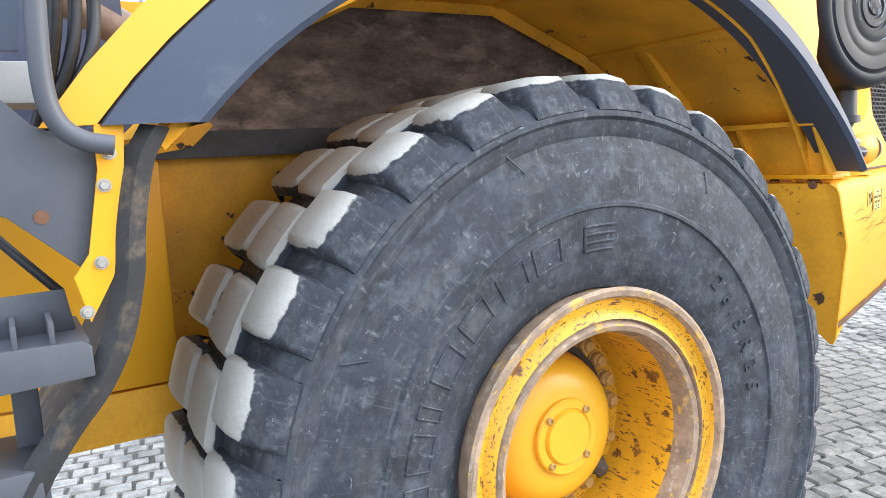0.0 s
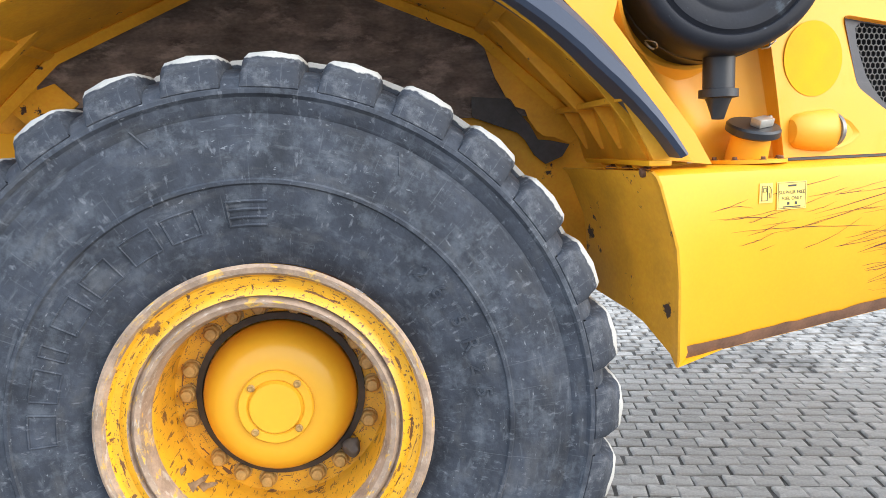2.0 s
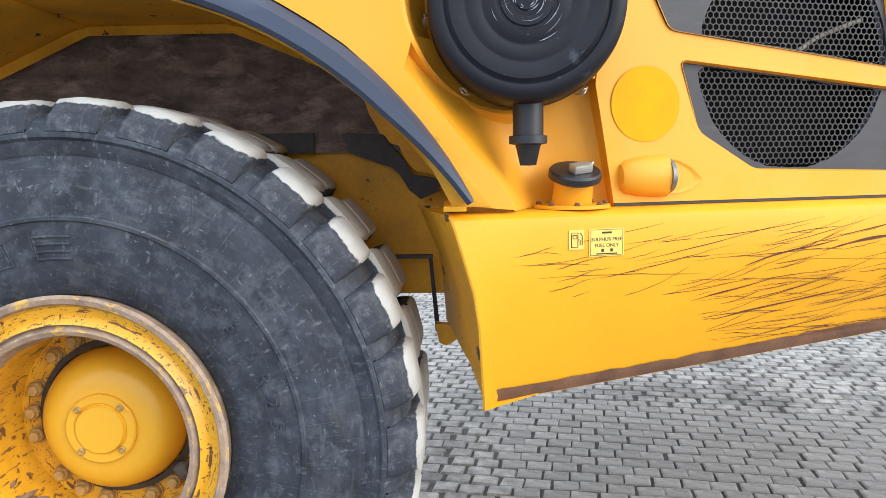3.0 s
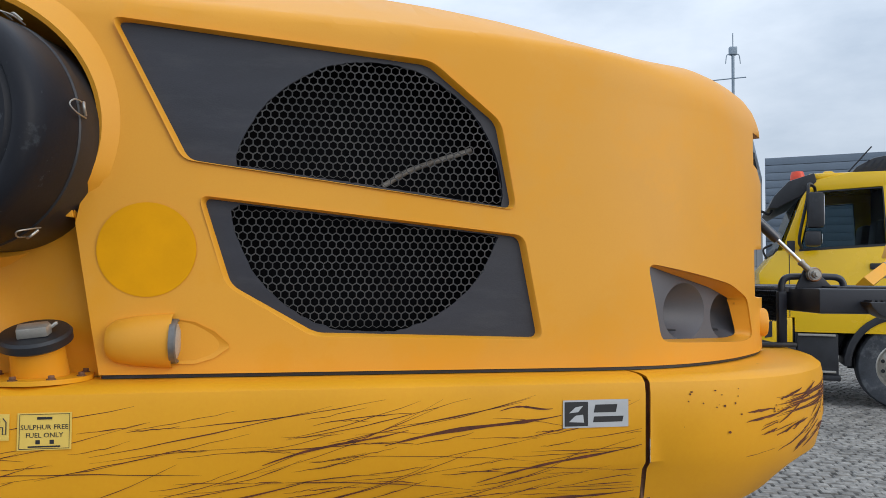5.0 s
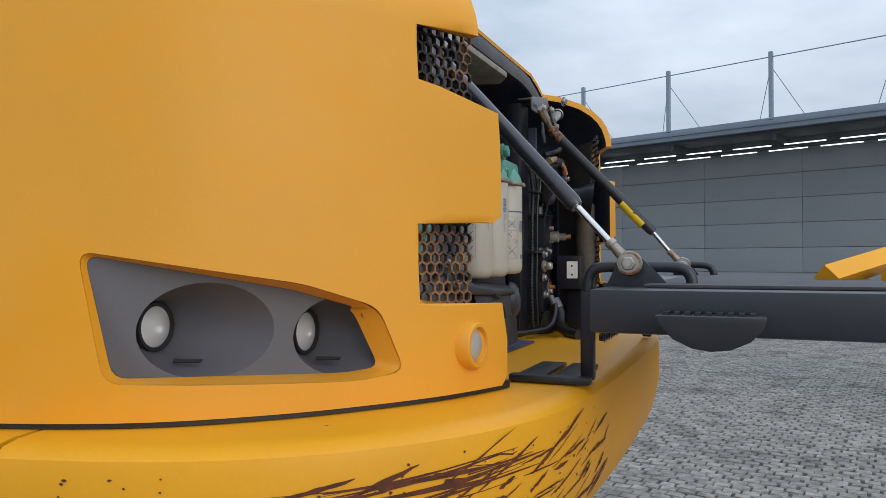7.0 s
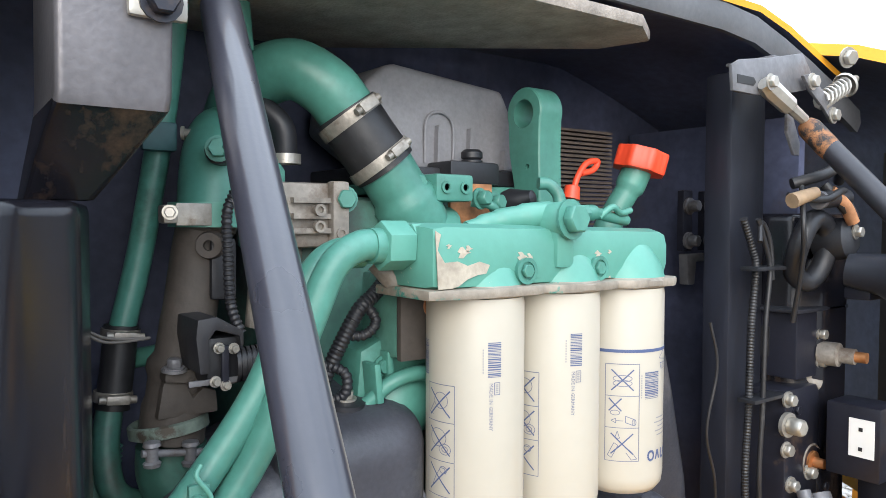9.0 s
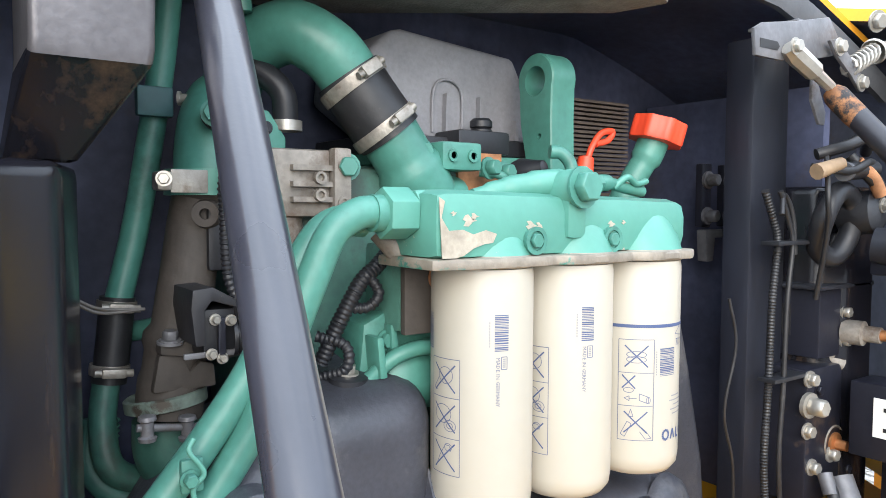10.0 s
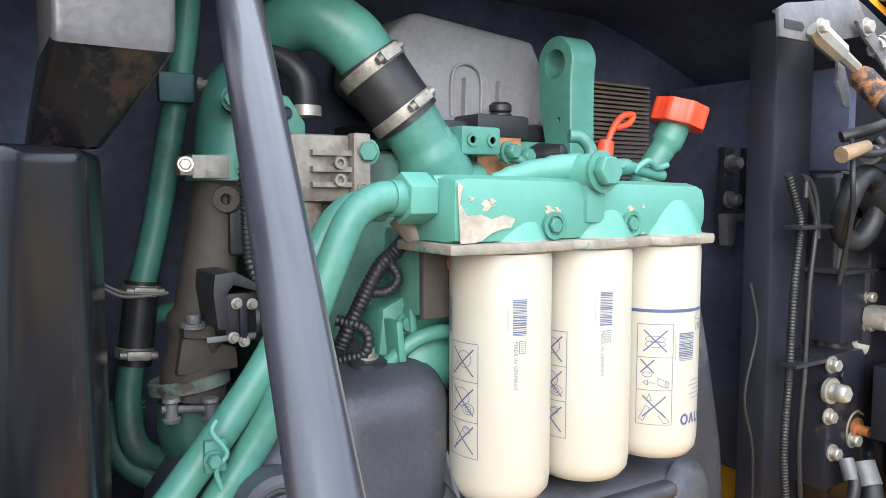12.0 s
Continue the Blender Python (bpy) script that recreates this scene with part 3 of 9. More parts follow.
def hood_side(mirror=False, openings=()):
    """Side and corner of the hood, from the air cleaner's bay round to the notched front edge, with its roll into the top."""
    s_f = s_at_x(3.055)
    levels = [(1.412, 3.15), (1.43, 3.155), (1.50, 3.155), (1.572, 3.150), (1.578, 3.062), (1.65, 3.060), (1.718, 3.06), (1.726, 3.141), (1.74, 3.149), (1.80, 3.149), (1.88, 3.148),
              (1.938, 3.146), (1.965, 3.085), (1.972, 3.060), (2.03, 3.058), (2.068, 3.058), (2.076, 3.125)]
    rows = []

    def start(z):
        if z < 1.775:
            return 1.437 - 0.167 * (z - 1.401)
        dz = z - CLEAN[1]
        return CLEAN[0] + math.sqrt(max(0.0, (CLEAN_R + 0.0) ** 2 - dz * dz)) if abs(dz) < CLEAN_R else CLEAN[0] + 0.02
    inset_of = lambda z: 0.012 * max(0, z - 1.6) / 0.5  # noqa: E731
    for z, end in levels:
        row = []
        s0, s1, s2 = s_at_x(start(z)), s_f, s_at_x(end)
        us = [s0 + (s1 - s0) * i / 34 for i in range(35)] + [s1 + (s2 - s1) * k / 3 for k in (1, 2, 3)]
        for s in us:
            p, n = on_curve(PLAN, PLAN_S, s)
            back = inset_of(z) * min(1, max(0, (s_at_x(2.95) - s) / 0.3))
            row.append(Vector((p.x, p.y, z)) - n * back)
        rows.append(row)
    # shoulder and top: a crease along the side, a full round at the nose
    side = ((0.014, 0.040), (0.016, 0.085), (0.020, 0.108), (0.030, 0.124), (0.055, 0.10), (0.12, 0.36), (0.30, 1.0), (0.60, 1.25), (1.1, 1.30))
    nose = ((0.002, 0.022), (0.008, 0.045), (0.018, 0.072), (0.036, 0.100), (0.065, 0.128), (0.11, 0.156), (0.19, 0.184), (0.35, 0.21), (0.6, 0.225))
    for (sb, sz), (nb, nz_) in zip(side, nose):
        row = []
        s0, s1, s2 = s_at_x(start(2.076 + sz)), s_f, s_at_x(3.125)
        us = [s0 + (s1 - s0) * i / 34 for i in range(35)] + [s1 + (s2 - s1) * k2 / 3 for k2 in (1, 2, 3)]
        for s in us:
            p, n = on_curve(PLAN, PLAN_S, s)
            f = min(1, max(0, (s - s_at_x(2.45)) / (s_at_x(2.95) - s_at_x(2.45))))
            f = f * f * (3 - 2 * f)
            h = crest(p.x) - 2.104
            zs = 2.104 + sz * h / 0.124 if sb < 0.05 else crest(p.x) + (ridge(p.x) - crest(p.x)) * sz
            q = Vector((p.x, p.y, zs + (2.076 + nz_ - zs) * f)) - n * (sb + (nb - sb) * f)
            q.y = min(q.y, MID)
            row.append(q)
        rows.append(row)
    bm = loft(rows)
    if not mirror:
        for fr, poly in openings:
            pierce(bm, fr, poly)
    thicken(bm, 0.020, 1, (0.3, -1, 0.3))
    if mirror:
        for v in bm.verts:
            v.co.y = 2 * MID - v.co.y
    return bm


HU = Vector((1, 0.2533, 0)).normalized()


def on_hood(x, z, off=0.0):
    """A place on the flat of the hood side; off: metres outward."""
    n = Vector((HU.y, -HU.x, 0))
    return Vector((x, hood_y(x), z)) + n * off


def hood_frame(x, z, off=0.0):
    """u along the hood side to the front, v up, w outward."""
    return plane_frame(on_hood(x, z, off), HU, (0, 0, 1))


def hu(x):
    return (x - 1.881) / HU.x


UPPER_VENT = [(1.450, 2.196), (1.604, 1.890), (2.330, 1.797), (2.291, 2.004), (2.128, 2.136)]
LOWER_VENT = [(1.637, 1.803), (2.348, 1.728), (2.394, 1.485), (1.882, 1.500), (1.698, 1.608)]
LAMP_HOLE = [(2.683, 1.662), (2.93, 1.606), (3.005, 1.572), (3.035, 1.468), (2.985, 1.462), (2.72, 1.474)]
lamp_u = Vector((0.785, 0.62, 0))
lamp_o = Vector((2.86, 0.72, 0))


def lamp_uv(x, z):
    """Where a point of the lamp's outline lies across the lamp's own plane."""
    p, n = on_curve(PLAN, PLAN_S, s_at_x(x))
    return ((p - lamp_o).dot(lamp_u), z)


LAMP_OUT = shrink(LAMP_HOLE, -0.012)
VENT_OUT = [shrink([(hu(x), z) for x, z in poly], -0.012) for poly in (UPPER_VENT, LOWER_VENT)]
holes = [(hood_frame(1.881, 0), round_poly(poly, 0.025)) for poly in VENT_OUT]
holes.append((plane_frame(lamp_o, lamp_u, (0, 0, 1)), round_poly([lamp_uv(x, z) for x, z in LAMP_OUT], 0.026)))
HOOD_SIDE = part("hood_side_panel", hood_side(False, holes), [HOOD, BAY], HAULER, "smooth yellow hood side with black mesh vents")
part("hood_side_panel", hood_side(True), [HOOD, BAY], HAULER, "smooth yellow hood side seen from inside the open front")

for out, poly in zip(VENT_OUT, (UPPER_VENT, LOWER_VENT)):
    fh = hood_frame(1.881, 0)
    rim = [[fh @ Vector((u, v, w)) for u, v in line] for line, w in ((round_poly(out, 0.025), -0.0005), (round_poly(shrink(out, 0.005), 0.024), -0.005), (round_poly([(hu(x), z) for x, z in poly], 0.02), -0.024))]
    part("vent_rim", loft(rim, closed_u=True), HOOD, HOOD_SIDE)


def tank_row(x, y, n, bottom, top=1.402):
    """One section of tank or bumper at a plan point, from the inner top edge over the rounded shoulder down and under."""
    pts = ((0.30, top), (0.05, top), (0.02, top - 0.004), (0.005, top - 0.016), (0.0, top - 0.04), (0.002, top - 0.2), (0.02, (top + bottom) / 2 - 0.03), (0.05, bottom + 0.02), (0.06, bottom), (0.12, bottom - 0.004), (0.40, bottom + 0.01))
    return [Vector((x, y, z)) - n * b for b, z in pts]


def make_tank():
    n = Vector((0.264, -1, 0)).normalized()
    rows = []
    for x in [0.975 + (2.640 - 0.975) * i / 12 for i in range(13)]:
        f = max(0, (1.10 - x) / 0.125)
        row = tank_row(x, tank_y(x), n, 0.886 + 0.088 * (x - 1.1))
        for q in row[9:]:
            q.x, q.z = max(q.x, 1.10 + 0.3 * (q.y - 0.10)), q.z + 0.03
        for q in row:
            g = max(0, 1.402 - q.z)
            q.x += f * (0.006 + 0.086 * math.sin(min(g / 0.42, 1.0) * math.pi / 2) + 0.010 * max(0, g - 0.42) / 0.10)
        rows.append(row)
    bm = loft(rows)
    bm.faces.new([bm.verts.new(p) for p in rows[-1]])
    ob = part("fuel_tank", bm, STEEL, HAULER, "scratched yellow fuel tank with a rusty lower edge")
    # hollow end plate towards the wheel
    edge = rows[0][2:9]
    ends = [[Vector((q.x + dx, q.y + dy, q.z + dz * (1.402 - q.z))) for q in edge]
            for dx, dy, dz in ((0, 0, 0), (0.004, 0.012, 0), (0.002, 0.045, 0.05), (-0.030, 0.16, 0.17), (-0.050, 0.22, 0.21), (-0.10, 0.50, 0.27))]
    bm = loft(ends)
    thicken(bm, 0.006)
    part("tank_end_plate", bm, WORN, HAULER)
    return ob


# black strip under the hood edge: shadow of the gap, and rubber near the nose
gap_strip = []
for i in range(61):
    p, n = on_curve(PLAN, PLAN_S, s_at_x(1.44) + (PLAN_S[-1] - s_at_x(1.44)) * i / 60)
    gap_strip.append([Vector((p.x, p.y, z)) - n * b for b, z in ((0.006, 1.418), (0.006, 1.4035), (0.05, 1.4035), (0.05, 1.418))])
part("hood_gap_strip", loft(gap_strip, closed_u=True), BLACK, HAULER, "black strip for the shadow gap below the hood, rubber near the nose")
TANK = make_tank()
BUMP = smooth_path([(2.652, 0.468, 0), (2.85, 0.530, 0), (3.02, 0.63, 0), (3.16, 0.78, 0), (3.255, 0.96, 0), (3.30, 1.16, 0), (3.315, 1.45, 0), (3.32, MID, 0)], 5)


def make_bumper():
    rows = []
    half = []
    for i, p in enumerate(BUMP):
        d = (BUMP[min(i + 1, len(BUMP) - 1)] - BUMP[max(i - 1, 0)]).normalized()
        n = Vector((d.y, -d.x, 0))
        f = i / (len(BUMP) - 1)
        side = tank_row(p.x, p.y, n, 1.022)
        nose = [Vector((p.x, p.y, z)) - n * b for b, z in ((0.30, 1.402), (0.05, 1.402), (0.02, 1.398), (0.005, 1.386), (0.0, 1.362), (0.0, 1.25), (0.02, 1.165), (0.10, 1.10), (0.20, 1.05), (0.28, 1.01), (0.40, 0.99))]
        w = ramp01(f, 0.02, 0.42)
        half.append([a.lerp(b, w) for a, b in zip(side, nose)])
    rows = half + [[Vector((q.x, 2 * MID - q.y, q.z)) for q in row] for row in reversed(half[:-1])]
    return loft(rows)


BUMPER = part("front_bumper", make_bumper(), STEEL, HAULER, "scraped yellow steel front bumper with rounded corners")
half = [(2.3, 0.80), (2.75, 0.84), (2.95, 0.98), (3.10, 1.14), (3.20, 1.35), (3.22, MID)]
# brown filler added behind the tank and bumper seam, for the gap's shade
part("seam_shade_filler", prism([(2.634, 0.500), (2.658, 0.507), (2.658, 0.62), (2.634, 0.62)], 0.35, Matrix.Translation((0, 0, 1.035))), RUST, HAULER)
bm = prism(half + [(x, 2 * MID - y) for x, y in reversed(half[:-1])], 0.02, Matrix.Translation((0, 0, 1.372)))
part("bay_floor", bm, STEEL, HAULER, "yellow steel floor of the engine bay")


# ---- wheel ----
WHEEL_C = Vector((0, 0, 0.815))
WF = Matrix.Translation(WHEEL_C) @ Matrix(((1, 0, 0, 0), (0, 0, -1, 0), (0, 1, 0, 0), (0, 0, 0, 1)))   # u = x, v = z, w = -y (outward)


def make_wheel():
    wheel = part("front_wheel", lathe([(0.425, -0.62), (0.55, -0.64), (0.76, -0.60), (0.842, -0.52), (0.866, -0.30), (0.866, -0.12), (0.860, -0.075), (0.848, -0.036), (0.832, -0.006), (0.816, 0.010), (0.807, 0.019), (0.797, 0.020), (0.789, 0.012), (0.762, 0.009),
                                       (0.752, 0.004), (0.70, 0.015), (0.64, 0.019), (0.606, 0.018), (0.602, 0.023), (0.594, 0.023), (0.590, 0.017), (0.55, 0.013), (0.50, 0.004), (0.455, -0.002), (0.43, -0.012), (0.40, -0.03), (0.40, -0.58)], WF, 128, close=True),
                 TYRE, HAULER, "dusty black earthmover tyre on a worn yellow rim")
    for v in wheel.data.vertices:
        v.co.z = max(v.co.z, 0.002)
    prof = [(0.393, -0.06), (0.400, 0.004), (0.406, 0.018), (0.398, 0.024), (0.385, 0.022), (0.378, 0.008), (0.372, -0.004), (0.352, -0.008), (0.335, 0.006), (0.329, 0.010), (0.325, -0.004), (0.320, 0.002),
            (0.312, 0.012), (0.300, 0.006), (0.292, -0.02), (0.288, -0.05), (0.290, -0.12), (0.292, -0.235), (0.290, -0.262), (0.21, -0.268), (0.205, -0.262), (0.205, -0.30)]
    mi = [1, 1, 1, 1, 1, 0, 0, 0, 0, 1, 1, 1, 1, 1, 1, 0, 0, 0, 0, 0, 0]
    part("rim", lathe(prof, WF, 96, mats=mi), [RIMY, RUSTLIP], wheel, "worn yellow multi-piece steel rim with rust-edged flanges")
    part("hub", lathe([(0.208, -0.275), (0.210, -0.258), (0.206, -0.230), (0.195, -0.198), (0.178, -0.174), (0.155, -0.158), (0.12, -0.150), (0.0, -0.148)], WF, 72), HUBY, wheel, "domed yellow planetary hub")
    part("seal_ring", lathe([(0.212, -0.264), (0.231, -0.262), (0.230, -0.250), (0.213, -0.244)], WF, 72), EXH, wheel)
    part("hub_cap", lathe([(0.100, -0.155), (0.099, -0.140), (0.095, -0.136), (0.076, -0.136), (0.072, -0.140), (0.070, -0.136), (0.066, -0.130), (0.0, -0.129)], WF, 64), HUBY, wheel, "round yellow hub cap with four screws")
    for n in ((-0.059, 0.057), (0.060, 0.062), (0.058, -0.058), (-0.056, -0.063)):
        part("screw", lathe([(0.010, -0.138), (0.010, -0.131), (0.007, -0.128), (0.005, -0.132), (0.0, -0.133)], WF @ Matrix.Translation((n[0], n[1], 0)), 14), NUTM, wheel)
    nut = B()
    hexa = [(0.0235 * math.cos(math.pi / 3 * i), 0.0235 * math.sin(math.pi / 3 * i)) for i in range(6)]
    prism(hexa, 0.026, Matrix.Identity(4), r=0.003, bm=nut, segs=1)
    lathe([(0.026, 0), (0.026, 0.006), (0.0, 0.006)], bm=nut, segs=20)
    lathe([(0.017, 0.025), (0.014, 0.036), (0.0, 0.038)], bm=nut, segs=16)
    nut_me = mesh_of("wheel_nut", nut, NUTM)
    for a in (18, 33, 3, 48, 63, 78, 100, 117, 134, 161, 177, 193, 224, 241, 258, 290, 307, 340):
        part("wheel_nut", nut_me, NUTM, wheel, at=WF @ Matrix.Translation((0.252 * math.cos(radians(a)), 0.252 * math.sin(radians(a)), -0.266)) @ pose(0, 0, 0, 0, 0, a * 3.7))
    # tread: shoulder lugs that run down the sidewall, and two inner rows
    def lug(sh, w0, w1, r_top, half_in, half_out, skew):
        bm = B()
        prof = ([(0.800, 0.004), (0.812, 0.018), (0.832, 0.015), (0.856, 0.002), (0.876, -0.012), (0.888, -0.024), (r_top + 0.001, -0.036), (r_top + 0.004, -0.09), (r_top + 0.003, w1)] if sh else
                [(0.84, w0 + 0.004), (r_top - 0.012, w0), (r_top, w0 - 0.012), (r_top + 0.004, (w0 + w1) / 2), (r_top, w1 + 0.012), (r_top - 0.012, w1), (0.84, w1 - 0.004)])
        if sh:
            prof += [(r_top - 0.01, w1 - 0.012), (0.84, w1 - 0.018)]
        rows = []
        for r, w in prof:
            f = min(1, max(0, (r - 0.76) / 0.12))
            half = half_out + (half_in - half_out) * f
            row = []
            for k in (-1.16, -1.04, -0.95, -0.78, 0, 0.78, 0.95, 1.04, 1.16):
                a = radians(half * k + skew * (w + 0.02) * 40)
                drop = 0.0 if abs(k) < 0.9 else (0.005 if abs(k) < 1.0 else (0.013 if abs(k) < 1.1 else 0.040))
                rr = r - drop if r > 0.83 else r
                if sh and r > 0.87:
                    rr -= 0.013 * abs(k) ** 3 * math.exp(-((w + 0.03) / 0.055) ** 2)
                ww = w - (0.0 if abs(k) < 1.05 else 0.022) if r < 0.87 and sh else w
                row.append((rr * math.cos(a), rr * math.sin(a), ww))
            rows.append(row)
        own = loft(rows)
        return mesh_of("tread_lug", own, LUGM, angle=35)
    outer = lug(True, 0, -0.172, 0.897, 4.35, 4.5, 0.0)
    inner = lug(False, -0.190, -0.375, 0.897, 4.9, 4.9, 0.16)
    far = lug(False, -0.405, -0.60, 0.895, 4.4, 4.4, 0.0)
    for k in range(29):
        a = 360 / 29 * k
        for me, da in ((outer, 0), (inner, 5.2), (far, 2.6)):
            b = a + da + 85.9
            if math.sin(radians(b)) < -0.80:
                continue
            part("tread_lug", me, None, wheel, at=WF @ pose(0, 0, 0, 0, 0, b))
    return wheel


LINERD = mat("grey_rubber_strip", (0.07, 0.068, 0.07), 0.8, var=0.3, scale=9, bump=0.3, fine=80)
NUTM = mat("ochre_wheel_nut", (0.46, 0.28, 0.09), 0.5, var=0.3, scale=30, bump=0.2, fine=120, second=(0.10, 0.06, 0.035), sec_scale=30, sec_lo=0.55, sec_hi=0.7)
WHEEL = make_wheel()


# ---- wheel arch ----
def arch_pts(r_of, a0, a1, n, cz=0.815):
    out = []
    for i in range(n + 1):
        a = radians(a0 + (a1 - a0) * i / n)
        r = r_of(math.degrees(a))
        out.append((r * math.cos(a), cz + r * math.sin(a)))
    return out


def ramp(x, a, b):
    return min(1.0, max(0.0, (x - a) / (b - a)))


def trim_outer(a):
    return 1.208 + 0.036 * ramp(a, 30, 55) + 0.062 * ramp(a, 60, 115)


def trim_inner(a):
    return 1.192 - 0.024 * ramp(a, 31, 45) + 0.012 * ramp(a, 100, 130)


def level_cut(bm, z=1.617):
    """End the fender behind the wheel in a level edge."""
    fs = [f for f in bm.faces if f.calc_center_median().x < -0.45]
    geom = list({v for f in fs for v in f.verts}) + list({e for f in fs for e in f.edges}) + fs
    bmesh.ops.bisect_plane(bm, geom=geom, plane_co=(0, 0, z), plane_no=(0, 0, -1), clear_outer=True)
    ends = [e for e in bm.edges if len(e.link_faces) == 1 and all(abs(v.co.z - z) < 1e-5 for v in e.verts)]
    bmesh.ops.holes_fill(bm, edges=ends, sides=0)


def make_arch():
    n = 40
    a0, a1 = 31, 146
    rows = []
    for i in range(n + 1):
        a = a0 + (a1 - a0) * i / n
        c, s = math.cos(radians(a)), math.sin(radians(a))
        ro, ri = trim_outer(a), trim_inner(a)
        m = (ro + ri) / 2
        prof = ((ro + 0.004, 0.10), (ro, 0.012), (ro - 0.006, -0.004), (m + 0.01, -0.028), (ri + 0.012, -0.032), (ri, -0.022), (ri + 0.004, 0.10))
        rows.append([Vector((r * c, y, 0.815 + r * s)) for r, y in prof])
    bm = loft(rows)
    bm.faces.new([bm.verts.new(p) for p in rows[0]])
    bm.faces.new([bm.verts.new(p) for p in rows[-1]])
    level_cut(bm)
    part("fender_trim", bm, TRIM, HAULER, "blue-grey plastic fender edging")
    # soffit in flat facets, with rails along the facet edges
    angs = (39, 58, 78, 102, 126, 140)
    rr = 1.232
    rows = [[Vector((rr * math.cos(radians(a)), y, 0.815 + rr * math.sin(radians(a)))) for y in (0.045, 0.3, 0.55, 0.80)] for a in angs]
    bm = loft(rows)
    thicken(bm, 0.01)
    part("arch_soffit", bm, WORN, HAULER, "chipped yellow wheel arch plates")
    for a in angs[1:-1]:
        c, s = math.cos(radians(a)), math.sin(radians(a))
        p = Vector(((rr - 0.012) * c, 0, 0.815 + (rr - 0.012) * s))
        bm = box(-0.018, 0.018, 0.05, 0.80, -0.010, 0.014, r=0.004, m=Matrix.Translation(p) @ pose(0, 0, 0, 0, 90 - a, 0))
        part("arch_rib", bm, WORN, HAULER)
    for y in (0.10, 0.74):
        pts = [((rr - 0.016) * math.cos(radians(a)), y, 0.815 + (rr - 0.016) * math.sin(radians(a))) for a in angs]
        part("arch_rail", tube(pts, 0.026, 4, smooth=False), WORN, HAULER)
    # flat bar up the slope of the front plate, and a second one on the rear plate
    for y, (xa, za), (xb, zb) in ((0.485, (0.925, 1.585), (0.640, 1.885)), (0.50, (-0.76, 1.74), (-0.58, 1.90))):
        u = Vector((xb - xa, 0, zb - za)).normalized()
        m = plane_frame((xa, y, za), u, (0, 1, 0))
        part("slope_bar", box(0, math.hypot(xb - xa, zb - za), -0.022, 0.022, -0.006, 0.030, r=0.004, m=m), WORN, HAULER, "chipped yellow stiffening bar")
    # ledge above the tank, the face below it, and fins under both edges
    part("arch_ledge", box(0.898, 0.965, 0.055, 0.74, 1.572, 1.588, r=0.003), WORN, HAULER)
    part("ledge_face", prism([(0.955, 1.575), (0.968, 1.575), (1.015, 1.418), (1.000, 1.418)], 0.69, plane_frame((0, 0.75, 0), (1, 0, 0), (0, 0, 1)), r=0.002), WORN, HAULER)
    part("ledge_end", prism([(0.905, 1.574), (0.965, 1.574), (1.085, 1.42), (0.985, 1.42)], 0.010, plane_frame((0, 0.066, 0), (1, 0, 0), (0, 0, 1)), r=0.002), WORN, HAULER)
    part("ledge_tab", prism([(0.078, 1.570), (0.125, 1.570), (0.120, 1.430), (0.090, 1.432)], 0.010, plane_frame((0.925, 0, 0), (0, 1, 0), (0.25, 0, -1)) @ Matrix.Diagonal((1, -1, 1, 1))), WORN, HAULER)
    for y in (0.33, 0.50, 0.67):
        part("gusset", prism([(0.908, 1.573), (0.962, 1.573), (0.993, 1.455), (0.982, 1.452)], 0.010, plane_frame((0, y, 0), (1, 0, 0), (0, 0, 1))), WORN, HAULER)
    part("tank_rim", box(0.962, 1.02, 0.03, 0.60, 1.410, 1.424, r=0.003), STEEL, HAULER)
    for y in (0.17, 0.31, 0.45):
        part("gusset", prism([(0.965, 1.411), (1.01, 1.411), (1.05, 1.300), (1.035, 1.297)], 0.010, plane_frame((0, y, 0), (1, 0, 0), (0, 0, 1))), STEEL, HAULER)
    for y in (0.10, 0.24, 0.38):
        part("ledge_bolt", hexbolt((0.988, y, 1.396), (-1, 0, -0.2), 0.014, 0.020), RUST, HAULER)
    # outer flange under the trim
    rows = []
    for i in range(n + 1):
        a = 30 + (80 - 30) * i / n
        c, s = math.cos(radians(a)), math.sin(radians(a))
        rows.append([Vector((r * c, 0.055 + 0.20 * max(0, r * c - 0.6), 0.815 + r * s)) for r in (1.165, 1.235)])
    bm = loft(rows)
    thicken(bm, 0.008)
    part("arch_flange", bm, WORN, HAULER)
    # mud liner at the back of the arch, and the frame plate below it
    pts = arch_pts(lambda a: 1.24, 48, 130, 12) 
    poly = [(0.86, 1.572), (0.86, 1.62)] + pts + [(-0.80, 1.64), (-0.80, 1.572)]
    part("mud_liner", prism(poly, 0.02, plane_frame((0, 0.80, 0), (1, 0, 0), (0, 0, 1)) @ Matrix.Translation((0, 0, -0.02))), LINER, HAULER, "rust-brown rubber mud liner")
    part("liner_edge", box(-0.81, 0.50, 0.780, 0.80, 1.571, 1.642, r=0.004), LINERD, HAULER, "dark grey rubber strip")
    part("corner_plate", prism([(-0.90, 1.66), (-0.73, 1.72), (-0.66, 1.655), (-0.72, 1.60), (-0.82, 1.585)], 0.012, plane_frame((0, 0.775, 0), (1, 0, 0), (0, 0, 1)), r=0.002), WORN, HAULER)
    part("strip_rivet", hexbolt((-0.70, 0.780, 1.628), (0, -1, 0), 0.010, 0.006), RUST, HAULER)
    part("rear_panel", box(-1.30, -0.805, 0.775, 0.825, 0.98, 1.570, r=0.012), STEEL, HAULER, "yellow folded frame panel behind the wheel")
